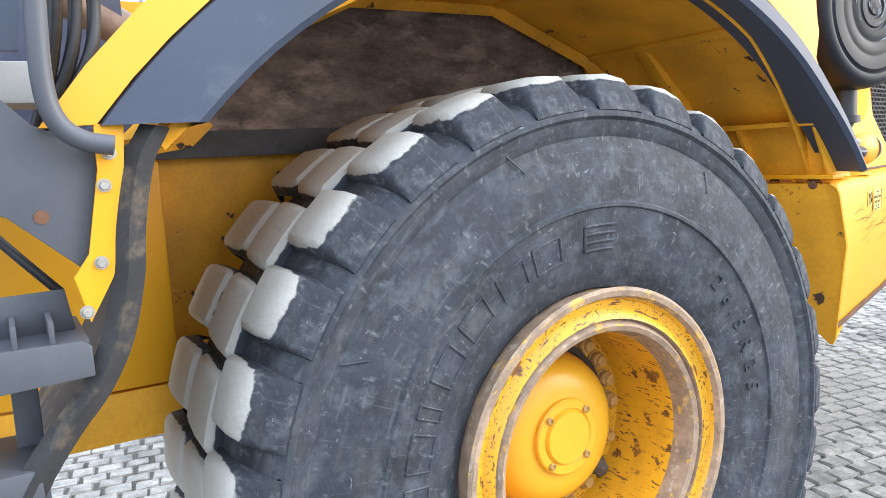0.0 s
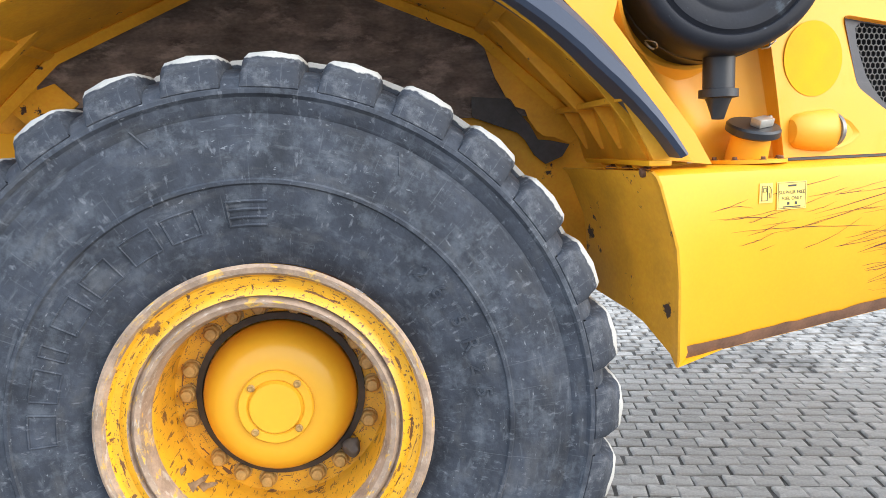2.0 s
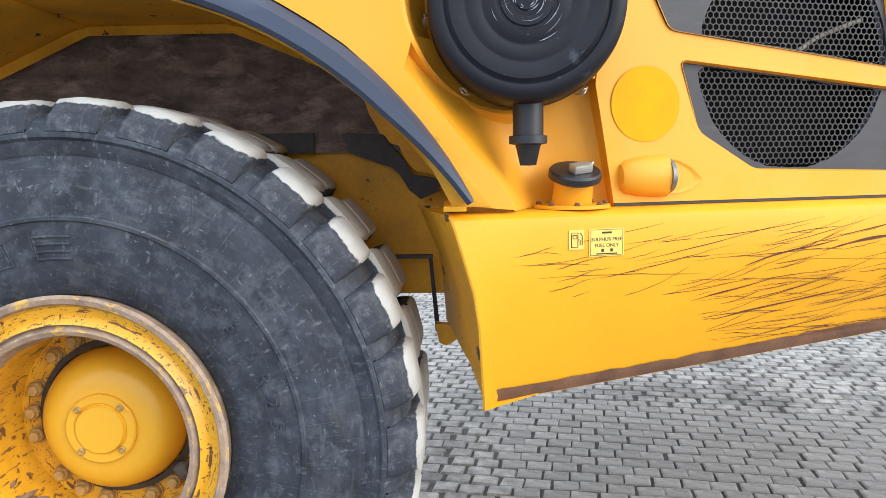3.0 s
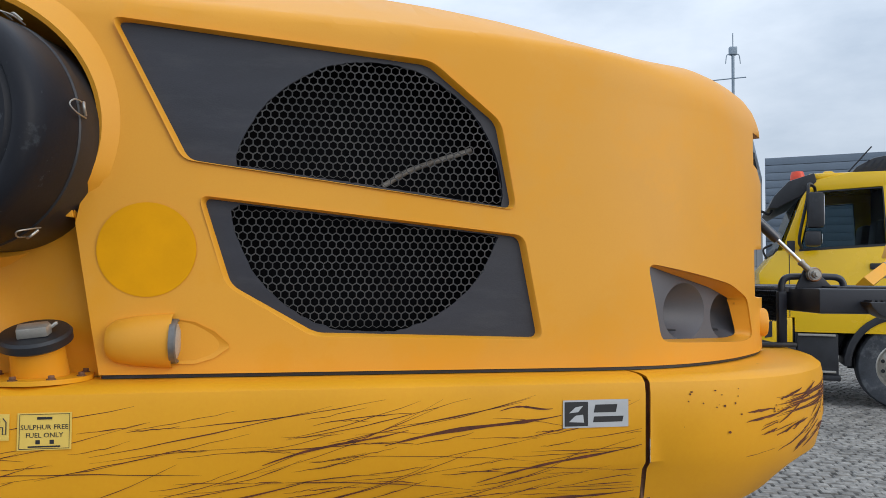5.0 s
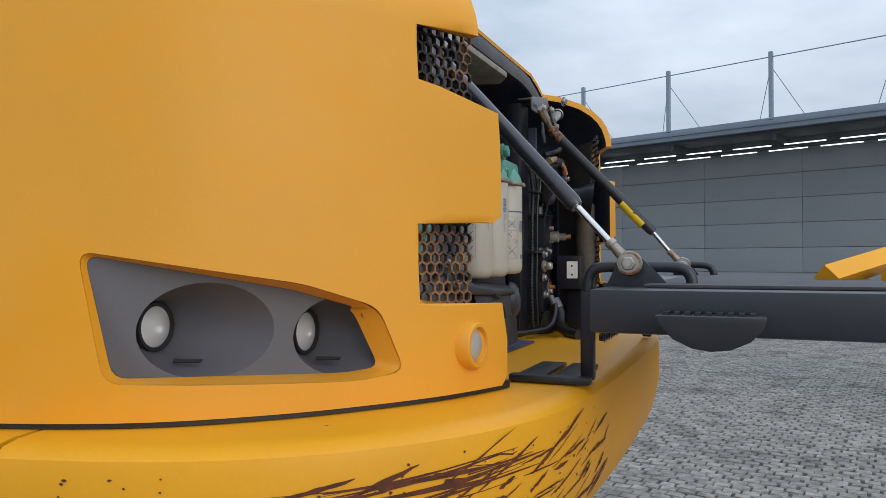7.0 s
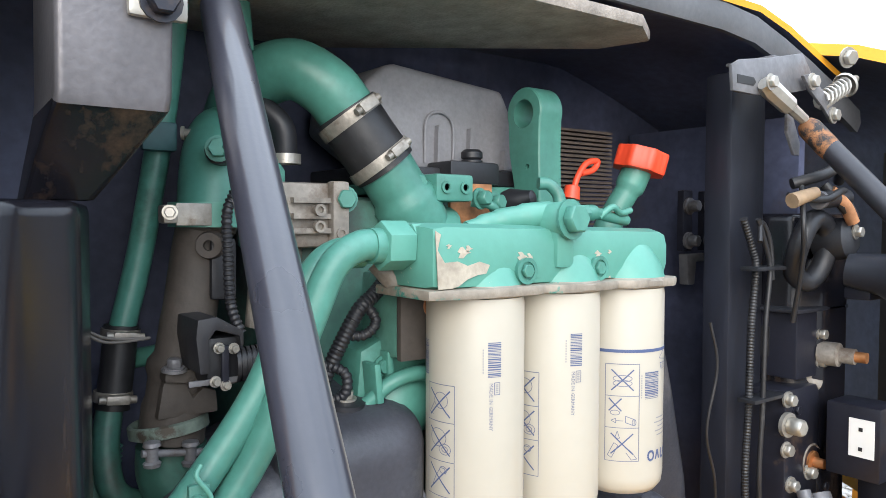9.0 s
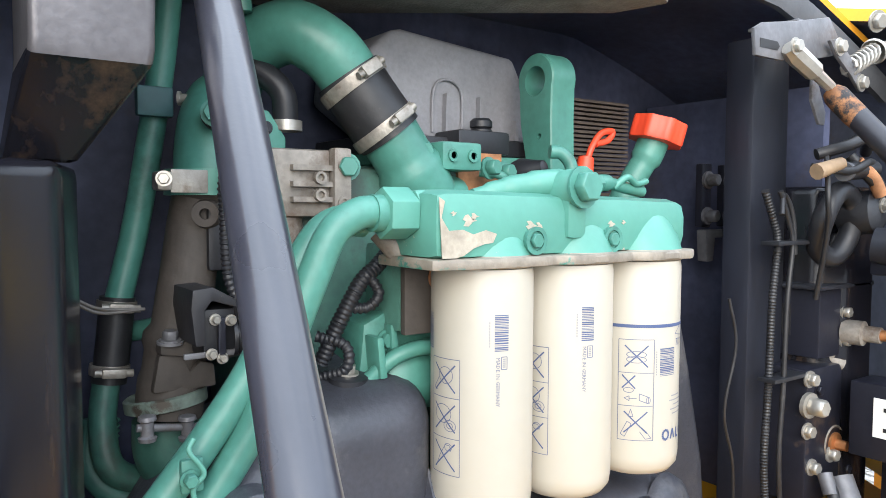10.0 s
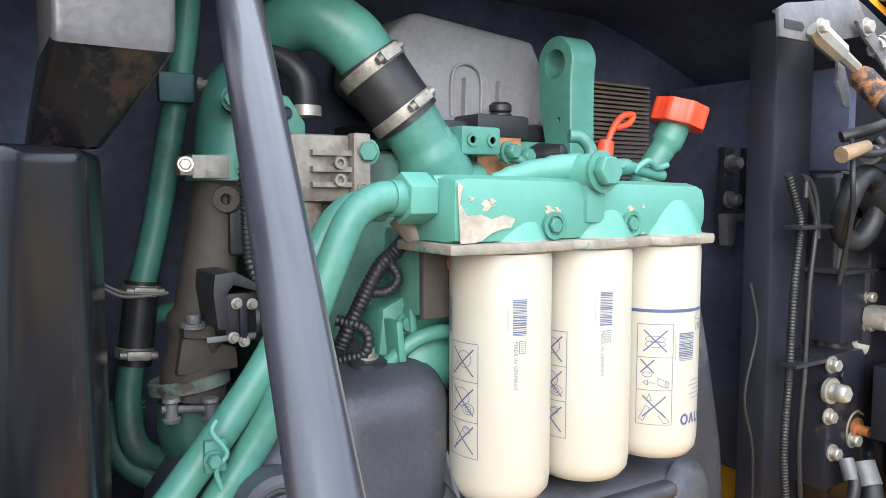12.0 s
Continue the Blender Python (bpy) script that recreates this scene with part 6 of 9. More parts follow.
    lob = [((0.041 + 0.0024 * max(-0.4, math.cos(8 * a))) * math.cos(a), (0.041 + 0.0024 * max(-0.4, math.cos(8 * a))) * math.sin(a)) for a in (2 * math.pi * i / 72 for i in range(72))]
    bm = prism(lob, 0.036, axis_frame((2.772, 2.107, 2.040), (0.12, 0.25, 1)), r=0.004)
    part("red_cap", bm, RED, fill, "orange-red ribbed plastic cap")
    part("dipstick_tube", tube([(2.73, 2.01, 1.93), (2.735, 2.005, 1.975), (2.738, 1.992, 2.005)], 0.007, 10), GREEN, E)
    bm = tube([(2.74, 1.992, 2.005), (2.742, 2.0, 2.03), (2.742, 2.02, 2.052), (2.742, 2.045, 2.056), (2.742, 2.035, 2.042), (2.742, 2.008, 2.035)], 0.005, 10)
    lathe([(0, 0), (0.014, 0), (0.012, 0.02), (0, 0.024)], axis_frame((2.739, 1.988, 1.995), (0, 0.2, 1)), 14, bm=bm)
    part("dipstick_handle", bm, RED, E, "red dipstick loop")
    # exhaust riser on the left: green elbow, band clamp, brown cast pipe, lower clamp and elbow
    part("riser_elbow", tube([(2.53, 1.525, 2.060), (2.59, 1.497, 2.068), (2.645, 1.468, 2.058), (2.688, 1.446, 2.022), (2.70, 1.438, 1.968)], 0.039, 24), GREEN, E, "green turbo outlet elbow")
    part("band_clamp", lathe([(0.041, -0.014), (0.047, -0.014), (0.047, 0.014), (0.041, 0.014)], Matrix.Translation((2.70, 1.437, 1.966)), 36, close=True), GREENCHIP, E, "worn green band clamp")
    part("clamp_lug", box(2.726, 2.750, 1.370, 1.386, 1.956, 1.976, r=0.004), CLAMPM, E)
    part("clamp_strap", box(2.744, 2.7475, 1.384, 1.422, 1.954, 1.978, r=0.001), CLAMPM, E)
    part("clamp_bolt", hexbolt((2.752, 1.376, 1.968), (1, -0.3, 0), 0.006, 0.006), ZINC, E)
    part("exhaust_riser", tube([(2.70, 1.432, 1.965), (2.70, 1.422, 1.92), (2.70, 1.408, 1.83), (2.70, 1.397, 1.77), (2.70, 1.390, 1.712)], [0.036] * 3 + [0.030] * 8 + [0.031] * 4 + [0.037] * 2 + [0.033] * 3 + [0.036] * 8, 24), EXH, E, "grimy brown cast riser pipe")
    part("lower_clamp", lathe([(0.036, -0.006), (0.041, -0.010), (0.0435, -0.009), (0.0435, 0.003), (0.041, 0.005), (0.037, 0.001)], Matrix.Translation((2.70, 1.387, 1.732)) @ pose(0, 0, 0, 6, -5, 0), 40, close=True), CLAMPG, E, "weathered green V-band clamp")
    part("clamp_tee", cyl((2.748, 1.346, 1.716), (2.748, 1.416, 1.706), 0.0042, 12), ZINC2, E)
    for y, z in ((1.356, 1.714), (1.396, 1.708)):
        part("clamp_trunnion", lathe([(0.0, -0.014), (0.0085, -0.013), (0.0095, -0.009), (0.0065, -0.007), (0.0065, 0.007), (0.0095, 0.009), (0.0085, 0.013), (0.0, 0.014)], Matrix.Translation((2.749, y, z)), 18), ZINC2, E, "zinc clamp trunnion")
    part("riser_flange", prism([(1.372, 1.786), (1.372, 1.796), (1.392, 1.799), (1.465, 1.787), (1.465, 1.778), (1.44, 1.774), (1.40, 1.781)], 0.07, front_frame(2.672), r=0.003), EXH, E, "rusty pipe flange")
    part("flange_stud", hexbolt((2.738, 1.383, 1.799), (0.1, 0, 1), 0.0085, 0.010), ZINC2, E)
    part("flange_washer", lathe([(0.0135, 0), (0.0135, 0.003), (0.007, 0.003)], axis_frame((2.738, 1.383, 1.797), (0.1, 0, 1)), 20), ZINC2, E)
    part("cast_lug", prism([(1.365, 1.745), (1.372, 1.785), (1.395, 1.787), (1.404, 1.765), (1.415, 1.775), (1.43, 1.770), (1.432, 1.745)], 0.014, front_frame(2.722), r=0.004), EXH, E)
    part("lower_elbow", tube([(2.70, 1.39, 1.708), (2.70, 1.392, 1.67), (2.705, 1.42, 1.635), (2.72, 1.47, 1.62)], 0.038, 22), GREEND, E, "oily green lower elbow")
    part("riser_lug", lathe([(0.017, 0), (0.014, 0.016), (0.006, 0.016), (0.006, 0.0)], axis_frame((2.728, 1.427, 1.932), (1, -0.5, 0)), 18, close=True), EXH, E)
    part("riser_bracket", box(2.71, 2.735, 1.425, 1.455, 1.87, 1.94, r=0.006), BLACK, E)
    # green bracket with sensor, corrugated cable, actuator
    part("sensor_plate", prism([(1.468, 1.93), (1.468, 2.035), (1.478, 2.055), (1.505, 2.05), (1.525, 2.02), (1.525, 1.925), (1.512, 1.915), (1.48, 1.918)], 0.012, front_frame(2.70), r=0.004), GREEN, E, "green sensor bracket")
    for y, z in ((1.500, 2.03), (1.512, 1.94)):
        part("plate_bolt", hexbolt((2.712, y, z), (1, 0, 0), 0.006, 0.006), BLACKSTEEL, E)
    part("temperature_sensor", lathe([(0.016, 0), (0.016, 0.018), (0.012, 0.020), (0.012, 0.026), (0.006, 0.028), (0, 0.028)], axis_frame((2.725, 1.441, 2.036), (1, -0.5, 0.1)), 20), BLACK, E)
    part("sensor_nut", hexbolt((2.748, 1.430, 2.038), (1, -0.5, 0.1), 0.011, 0.008), GREEN, E)
    part("sensor_cable", tube([(2.752, 1.432, 2.040), (2.768, 1.440, 2.036), (2.772, 1.447, 2.01), (2.768, 1.452, 1.975)], 0.005, 10), GREEN, E)
    part("corrugated_cable", tube([(2.768, 1.440, 1.990), (2.766, 1.432, 1.967), (2.765, 1.433, 1.93), (2.765, 1.434, 1.893), (2.765, 1.437, 1.863), (2.768, 1.446, 1.837)], 0.0062, 12, ribs=0.0012), BLACK, E, "black corrugated cable sleeve")
    part("actuator_box", box(2.720, 2.780, 1.404, 1.445, 1.785, 1.836, r=0.006), BLACK, E, "black actuator housing")
    part("actuator_roof", prism([(1.390, 1.838), (1.392, 1.857), (1.412, 1.859), (1.441, 1.842), (1.441, 1.826), (1.437, 1.826), (1.436, 1.837), (1.411, 1.845), (1.404, 1.836), (1.404, 1.800), (1.394, 1.800)], 0.075, front_frame(2.715), r=0.003), SPECK, E, "speckled black bracket over the actuator")
    for k in range(5):
        part("actuator_rib", lathe([(0.0185, 0), (0.0185, 0.004), (0.015, 0.005), (0.015, 0.008)], axis_frame((2.782 - 0.002 * k, 1.434 + 0.0065 * k, 1.805), (0.2, 1, 0)), 24), BLACK, E)
    part("actuator_arm", box(2.784, 2.790, 1.417, 1.425, 1.783, 1.828, r=0.002), BLACKSTEEL, E)
    part("actuator_link", box(2.781, 2.785, 1.384, 1.446, 1.787, 1.793, r=0.001), ZINC2, E)
    for y, z in ((1.414, 1.826), (1.430, 1.824), (1.410, 1.791), (1.421, 1.786)):
        part("actuator_screw", hexbolt((2.788, y, z), (1, 0, 0), 0.0045, 0.007), ZINC, E)
    part("cable_plug", tube([(2.775, 1.465, 1.80), (2.78, 1.485, 1.806), (2.78, 1.50, 1.82)], 0.012, 14), BLACK, E)
    for dz in (0.0, 0.004):
        part("thin_wire", tube([(2.75, 1.270, 1.866 - dz), (2.75, 1.294, 1.850 - dz), (2.745, 1.317, 1.839 - dz), (2.73, 1.360, 1.834)], 0.0017, 8), LINERG2, E, "thin dusty wire")
    # thin coolant pipe with rubber joint
    part("coolant_pipe", tube([(2.635, 1.424, 2.26), (2.635, 1.408, 2.12), (2.635, 1.394, 2.03), (2.637, 1.374, 1.92), (2.64, 1.353, 1.835)], 0.0150, 18), GREEN, E, "green coolant pipe")
    part("coolant_hose", tube([(2.64, 1.352, 1.838), (2.64, 1.347, 1.79), (2.64, 1.341, 1.742)], 0.0190, 18), RUBHOSE, E, "short black rubber hose")
    clamp((2.64, 1.351, 1.828), (0, 0.1, 1), 0.0192, "pipe_clamp", E, "dull steel hose clamp", 0.012)
    clamp((2.64, 1.342, 1.757), (0, 0.1, 1), 0.0192, "pipe_clamp", E, "dull steel hose clamp", 0.012)
    part("coolant_bend", tube([(2.64, 1.339, 1.748), (2.648, 1.332, 1.70), (2.66, 1.336, 1.655), (2.66, 1.361, 1.633), (2.665, 1.405, 1.621), (2.69, 1.46, 1.620)], 0.0150, 18), GREEND, E, "oily green coolant bend")
    part("coolant_return", tube([(2.63, 1.325, 1.70), (2.635, 1.318, 1.655), (2.65, 1.335, 1.622), (2.68, 1.375, 1.602), (2.72, 1.41, 1.590)], 0.013, 16), GREEND, E, "oily green return bend")
    for k in range(4):
        part("pipe_ridge", lathe([(0.0148, -0.0012), (0.0160, 0), (0.0148, 0.0012)], axis_frame((2.64, 1.3365 - 0.0005 * k, 1.700 - 0.006 * k), (0, 0.12, 1)), 20), GREEN, E)
    part("cross_pipe", tube([(2.60, 1.36, 1.79), (2.63, 1.40, 1.80), (2.66, 1.43, 1.825)], 0.012, 14), GREEN, E)
    part("pipe_saddle", box(2.648, 2.662, 1.372, 1.412, 2.040, 2.074, r=0.004), BRACK2, E, "dark teal pipe saddle")
    part("saddle_bolt", hexbolt((2.662, 1.416, 2.062), (0.5, 1, 0), 0.006, 0.014), ZINC, E)
    # cast aluminium housing and the hose over it
    al = box(2.66, 2.768, 1.478, 1.572, 1.928, 2.004, r=0.008)
    part("housing_flange", box(2.764, 2.782, 1.552, 1.574, 1.924, 2.006, r=0.004), CAST, E)
    for z in (1.945, 1.962, 1.980):
        box(2.764, 2.777, 1.505, 1.552, z, z + 0.006, bm=al)
    part("housing_neck", tube([(2.73, 1.505, 1.935), (2.735, 1.500, 1.89), (2.735, 1.495, 1.835)], 0.030, 18), CAST, E)
    part("aluminium_housing", al, CAST, E, "dull cast aluminium housing")
    for y, z in ((1.535, 1.972), (1.535, 1.953), (1.563, 1.945), (1.563, 1.985)):
        part("housing_screw", lathe([(0.007, 0), (0.007, 0.008), (0.004, 0.008), (0.004, 0.003), (0, 0.003)], axis_frame((2.776, y, z), (1, 0, 0)), 14), CAST, E)
    part("breather_hose", tube([(2.66, 1.47, 2.10), (2.68, 1.50, 2.10), (2.70, 1.525, 2.075), (2.70, 1.53, 2.035)], 0.015, 16), BLACK, E, "black breather hose")
    part("breather_clip", lathe([(0.016, -0.006), (0.019, -0.006), (0.019, 0.006), (0.016, 0.006)], Matrix.Translation((2.70, 1.53, 2.035)), 20, close=True), ZINC, E)
    # lower green casting, cables
    part("front_casting", prism([(1.565, 1.74), (1.572, 1.81), (1.60, 1.822), (1.64, 1.818), (1.66, 1.80), (1.69, 1.79), (1.70, 1.70), (1.575, 1.70)], 0.08, front_frame(2.73), r=0.010), GREEN, E, "green front casting")
    for y, w in ((1.578, 0.030), (1.602, 0.018), (1.655, 0.020), (1.682, 0.028)):
        part("casting_rib", prism([(y, 1.752), (y + 0.010, 1.752), (y + 0.004, 1.79 + 0.02 * math.sin(y * 60)), (y - 0.004, 1.79 + 0.02 * math.sin(y * 60))], w, front_frame(2.808), r=0.003), GREEN, E)
    part("casting_web", tube([(2.815, 1.565, 1.74), (2.835, 1.60, 1.775), (2.838, 1.645, 1.78), (2.82, 1.69, 1.75)], 0.009, 10), GREEN, E)
    part("casting_bowl", lathe([(0.040, 0.0), (0.036, 0.016), (0.022, 0.026), (0, 0.028)], axis_frame((2.808, 1.63, 1.74), (1, 0, 0)), 28), GREEN, E)
    for pts in ([(2.80, 1.625, 1.905), (2.812, 1.59, 1.876), (2.815, 1.565, 1.856), (2.81, 1.54, 1.81), (2.80, 1.525, 1.77)], [(2.815, 1.575, 1.866), (2.822, 1.585, 1.845), (2.82, 1.572, 1.83), (2.81, 1.55, 1.83)], [(2.80, 1.52, 1.80), (2.82, 1.545, 1.79), (2.82, 1.545, 1.765), (2.80, 1.525, 1.755)]):
        part("corrugated_cable", tube(pts, 0.0092 if len(pts) == 5 else 0.0065, 12, ribs=0.0010), BLACK, E, "black corrugated cable sleeve")
    for y, z in ((1.62, 1.88), (1.585, 1.70), (1.655, 1.775), (1.69, 1.84), (1.60, 1.79)):
        part("casting_bolt", hexbolt((2.812, y, z), (1, 0, 0), 0.009, 0.008), GREEN, E)
    part("filter_stay", prism([(1.60, 1.80), (1.60, 1.885), (1.70, 1.885), (1.70, 1.83), (1.66, 1.80)], 0.01, front_frame(2.842), r=0.003), EXH, E, "brown stained filter stay")
    for y, z in ((1.645, 1.862), (1.685, 1.868)):
        part("stay_bolt", hexbolt((2.852, y, z), (1, 0, 0), 0.011, 0.009), RUSTY2, E)
    part("filter_mount", box(2.76, 2.84, 1.60, 1.70, 1.80, 1.90, r=0.01), BLOCK, E)
    part("drain_cock", tube([(2.85, 1.57, 1.915), (2.86, 1.585, 1.895), (2.85, 1.60, 1.89)], 0.013, 14), CAST, E)
    # radiator core glimpsed behind
    fin = mesh_of("cooler_fin", box(2.58, 2.60, 2.10, 2.245, 0, 0.0045), FINS, smooth=False)
    for j in range(26):
        part("cooler_fin", fin, FINS, E, at=Matrix.Translation((0, 0, 1.93 + 0.0078 * j)))


RUBHOSE = mat("black_rubber_hose", (0.020, 0.020, 0.022), 0.45, var=0.25, scale=20, bump=0.2, fine=80, second=(0.09, 0.085, 0.08), sec_scale=18, sec_lo=0.6, sec_hi=0.8)
BLOCK = mat("grimy_green_block", (0.055, 0.15, 0.12), 0.65, var=0.35, scale=9, bump=0.4, fine=70, second=(0.05, 0.045, 0.04), sec_scale=6, sec_lo=0.45, sec_hi=0.65)
RUSTY2 = mat("rust_red_plate", (0.36, 0.165, 0.075), 0.8, var=0.4, scale=40, bump=0.3, fine=120)
BRACK2 = mat("dark_teal_paint", (0.03, 0.10, 0.105), 0.5, var=0.2, scale=12, bump=0.1)
FINS = mat("brown_cooler_fins", (0.12, 0.095, 0.08), 0.7, var=0.2, scale=30, bump=0.2)
make_engine()


# ---- moulded cover in front of the engine ----
def make_cover():
    c = thing("engine_guard", (3.0, 1.6, 1.4), "matt black moulded engine guard below the filters", "guard")
    # outline seen from the front, each point with how far forward its rim lies
    outline = [(1.318, 1.40, 2.86), (1.322, 1.52, 2.86), (1.336, 1.615, 2.86), (1.368, 1.655, 2.85), (1.412, 1.700, 2.83), (1.468, 1.712, 2.81), (1.53, 1.716, 2.79), (1.595, 1.712, 2.79), (1.622, 1.69, 2.81), (1.620, 1.66, 2.84),
               (1.612, 1.625, 2.87), (1.630, 1.602, 2.885), (1.72, 1.596, 2.89), (1.86, 1.590, 2.89), (1.96, 1.584, 2.89), (2.00, 1.570, 2.89), (2.028, 1.53, 2.885), (2.060, 1.45, 2.88), (2.068, 1.40, 2.88)]
    cy, cz = 1.66, 1.40
    rows = []
    for f, dx in ((1.0, -0.16), (1.0, -0.02), (0.99, 0.005), (0.965, 0.022), (0.92, 0.032), (0.84, 0.037), (0.70, 0.042), (0.4, 0.050), (0.08, 0.052)):
        rows.append([Vector((x + dx + (2.885 - x) * (1 - f) * 1.2, cy + (y - cy) * f, cz + (z - cz) * f)) for y, z, x in outline])
    part("guard_body", loft(rows), COVER, c)
    bm = box(2.70, 2.880, 1.455, 1.634, 1.41, 1.772)
    soften(bm, 0.058, 7)
    for v in bm.verts:
        v.co.z -= 0.20 * max(0, v.co.x - 2.72) * max(0, (v.co.z - 1.6) / 0.17)
        v.co.z += 0.10 * (v.co.y - 1.55) * max(0, (v.co.z - 1.6) / 0.17)
    part("guard_dome", bm, COVER, c)
    part("guard_wing", prism([(1.84, 1.41), (1.84, 1.86), (2.05, 1.875), (2.085, 1.835), (2.125, 1.70), (2.162, 1.55), (2.178, 1.41)], 0.10, front_frame(2.74), r=0.028, segs=4), COVER, c)
    part("raised_rib", prism([(1.425, 1.588), (1.428, 1.612), (1.58, 1.592), (1.75, 1.578), (1.93, 1.572), (1.93, 1.552), (1.75, 1.556), (1.56, 1.566)], 0.034, front_frame(2.905), r=0.010, segs=3), COVER, c)
    part("bulge", lathe([(0.055, 0), (0.05, 0.012), (0.035, 0.022), (0.0, 0.027)], axis_frame((2.915, 1.965, 1.535), (1, 0.2, 0.1)), 28), COVER, c)
    part("bolt_boss", lathe([(0.038, -0.03), (0.036, 0.004), (0.030, 0.010), (0.026, 0.010), (0.024, 0.006), (0.0, 0.006)], axis_frame((2.905, 1.412, 1.648), (1, -0.1, 0.1)), 28), COVER, c)
    part("rubber_grommet", lathe([(0.022, 0.006), (0.022, 0.014), (0.012, 0.017), (0.011, 0.008), (0, 0.008)], axis_frame((2.908, 1.412, 1.648), (1, -0.1, 0.1)), 24), BLACK, c)
    part("guard_bolt", hexbolt((2.920, 1.411, 1.649), (1, -0.1, 0.1), 0.009, 0.012), ZINC, c, "zinc hexagon bolt")
    part("top_washer", lathe([(0.022, -0.01), (0.022, 0.004), (0.012, 0.006), (0, 0.006)], Matrix.Translation((2.815, 1.550, 1.752)) @ pose(0, 0, 0, 0, 8, 0), 24), BLACK, c)
    part("top_bolt", hexbolt((2.815, 1.550, 1.758), (0.12, 0, 1), 0.009, 0.009), ZINC, c)
    for a, b in (((1.663, 1.516), (1.689, 1.539)), ((1.734, 1.560), (1.773, 1.548)), ((1.808, 1.522), (1.827, 1.488)), ((1.638, 1.479), (1.636, 1.44))):
        part("marker_stroke", tube([(2.936, *a), (2.937, *b)], 0.005, 6, smooth=False), INK, c)


make_cover()


# ---- struts of the open grille ----
def make_strut(name, top, joint, end, r, label, mark=False, rusty=False):
    top, joint, end = Vector(top), Vector(joint), Vector(end)
    s = thing(name, end, label, "strut")
    d = (end - top).normalized()
    cyl_o = part("cylinder", tube([top, top + (joint - top) * 0.02, joint - d * 0.012, joint], [r * 0.9, r, r, r * 0.8], 28, smooth=False), STRUTG if not rusty else STRUTM, s, "dark painted gas cylinder")
    tail = end - d * 0.062
    part("rod", cyl(joint - d * 0.01, tail, r * 0.42, 18), CHROME, s, "bright piston rod")
    part("rod_collar", cyl(tail, tail + d * 0.012, r * 0.68, 18), ROD, s)
    part("rod_end", tube([tail + d * 0.012, tail + d * 0.035, end - d * 0.018], [r * 0.55, r * 0.66, r * 0.55], 16, smooth=False), ROD, s, "weathered rod end")
    side = Vector((0, -1, 0))
    part("eye", lathe([(0.011, -0.010), (0.023, -0.010), (0.025, -0.005), (0.025, 0.005), (0.023, 0.010), (0.011, 0.010)], axis_frame(end, side), 28, close=True), ROD, s)
    part("eye_bolt", hexbolt(end + side * 0.010, side, 0.014, 0.012), ZINC, s, "zinc bolt and nut")
    part("bolt_thread", cyl(end + side * 0.02, end + side * 0.034, 0.0075, 14), ZINC, s)
    if rusty:
        part("rusty_sleeve", tube([top - d * 0.004, top + d * 0.006, top + d * 0.05, top + d * 0.058], [r * 0.8, r * 1.06, r * 1.05, r * 0.98], 24, smooth=False), STRUTR, s, "rust-stained upper sleeve")
    if mark:
        a, b = top.lerp(end, 0.56), top.lerp(end, 0.72)
        part("yellow_label", cyl(a, b, r * 1.02, 28), LABELY, s, "yellow warning sticker with a black arrow")
        u = (b - a).normalized()
        out = Vector((0.6, -0.75, 0.3))
        out = (out - u * out.dot(u)).normalized()
        fr = plane_frame(a.lerp(b, 0.5) + out * r * 1.04, u, u.cross(out) * -1)
        part("arrow_print", prism([(-0.03, -0.004), (0.0, -0.004), (0.0, -0.010), (0.02, 0.0), (0.0, 0.010), (0.0, 0.004), (-0.03, 0.004)], 0.0008, fr), INK, s)
    return s


STRUTG = mat("semi_gloss_strut_paint", (0.032, 0.033, 0.044), 0.30, spec=0.6, coat=0.35, var=0.1, scale=20, bump=0.05, fine=200, second=(0.10, 0.10, 0.11), sec_scale=150, sec_lo=0.74, sec_hi=0.77)
STRUTR = mat("rusting_black_paint", (0.25, 0.11, 0.045), 0.7, var=0.4, scale=40, bump=0.3, second=(0.022, 0.021, 0.022), sec_scale=22, sec_lo=0.47, sec_hi=0.54)
STRUTM = mat("worn_black_strut", (0.024, 0.024, 0.03), 0.42, var=0.2, scale=20, bump=0.1, second=(0.28, 0.12, 0.05), sec_scale=14, sec_lo=0.64, sec_hi=0.70)
LABELY = mat("yellow_warning_sticker", (0.80, 0.55, 0.02), 0.45, var=0.06, scale=30, bump=0)
make_strut("gas_strut", (2.905, 1.376, 2.150), (3.262, 1.3065, 1.766), (3.372, 1.285, 1.648), 0.0175, "black gas strut holding the folded grille")
make_strut("gas_strut", (2.962, 2.270, 2.108), (3.305, 2.262, 1.745), (3.395, 2.258, 1.64), 0.0165, "worn black gas strut with a yellow sticker", True, True)


def hexmesh(bm, fr, centers, pitch, wall, depth):
    """Hexagon holes in sheet metal: each cell a ring of six bars, pointing along v."""
    ro, ri = pitch / math.sqrt(3) + 0.0002, pitch / math.sqrt(3) - wall
    cs = [(math.cos(math.pi / 6 + math.pi / 3 * i), math.sin(math.pi / 6 + math.pi / 3 * i)) for i in range(6)]
    for cx, cy in centers:
        a = [bm.verts.new(fr @ Vector((cx + ro * c, cy + ro * s, depth))) for c, s in cs]
        b = [bm.verts.new(fr @ Vector((cx + ri * c, cy + ri * s, depth))) for c, s in cs]
        d = [bm.verts.new(fr @ Vector((cx + ri * c, cy + ri * s, 0))) for c, s in cs]
        for i in range(6):
            j = (i + 1) % 6
            bm.faces.new((a[i], a[j], b[j], b[i]))
            bm.faces.new((b[i], b[j], d[j], d[i]))
    return bm


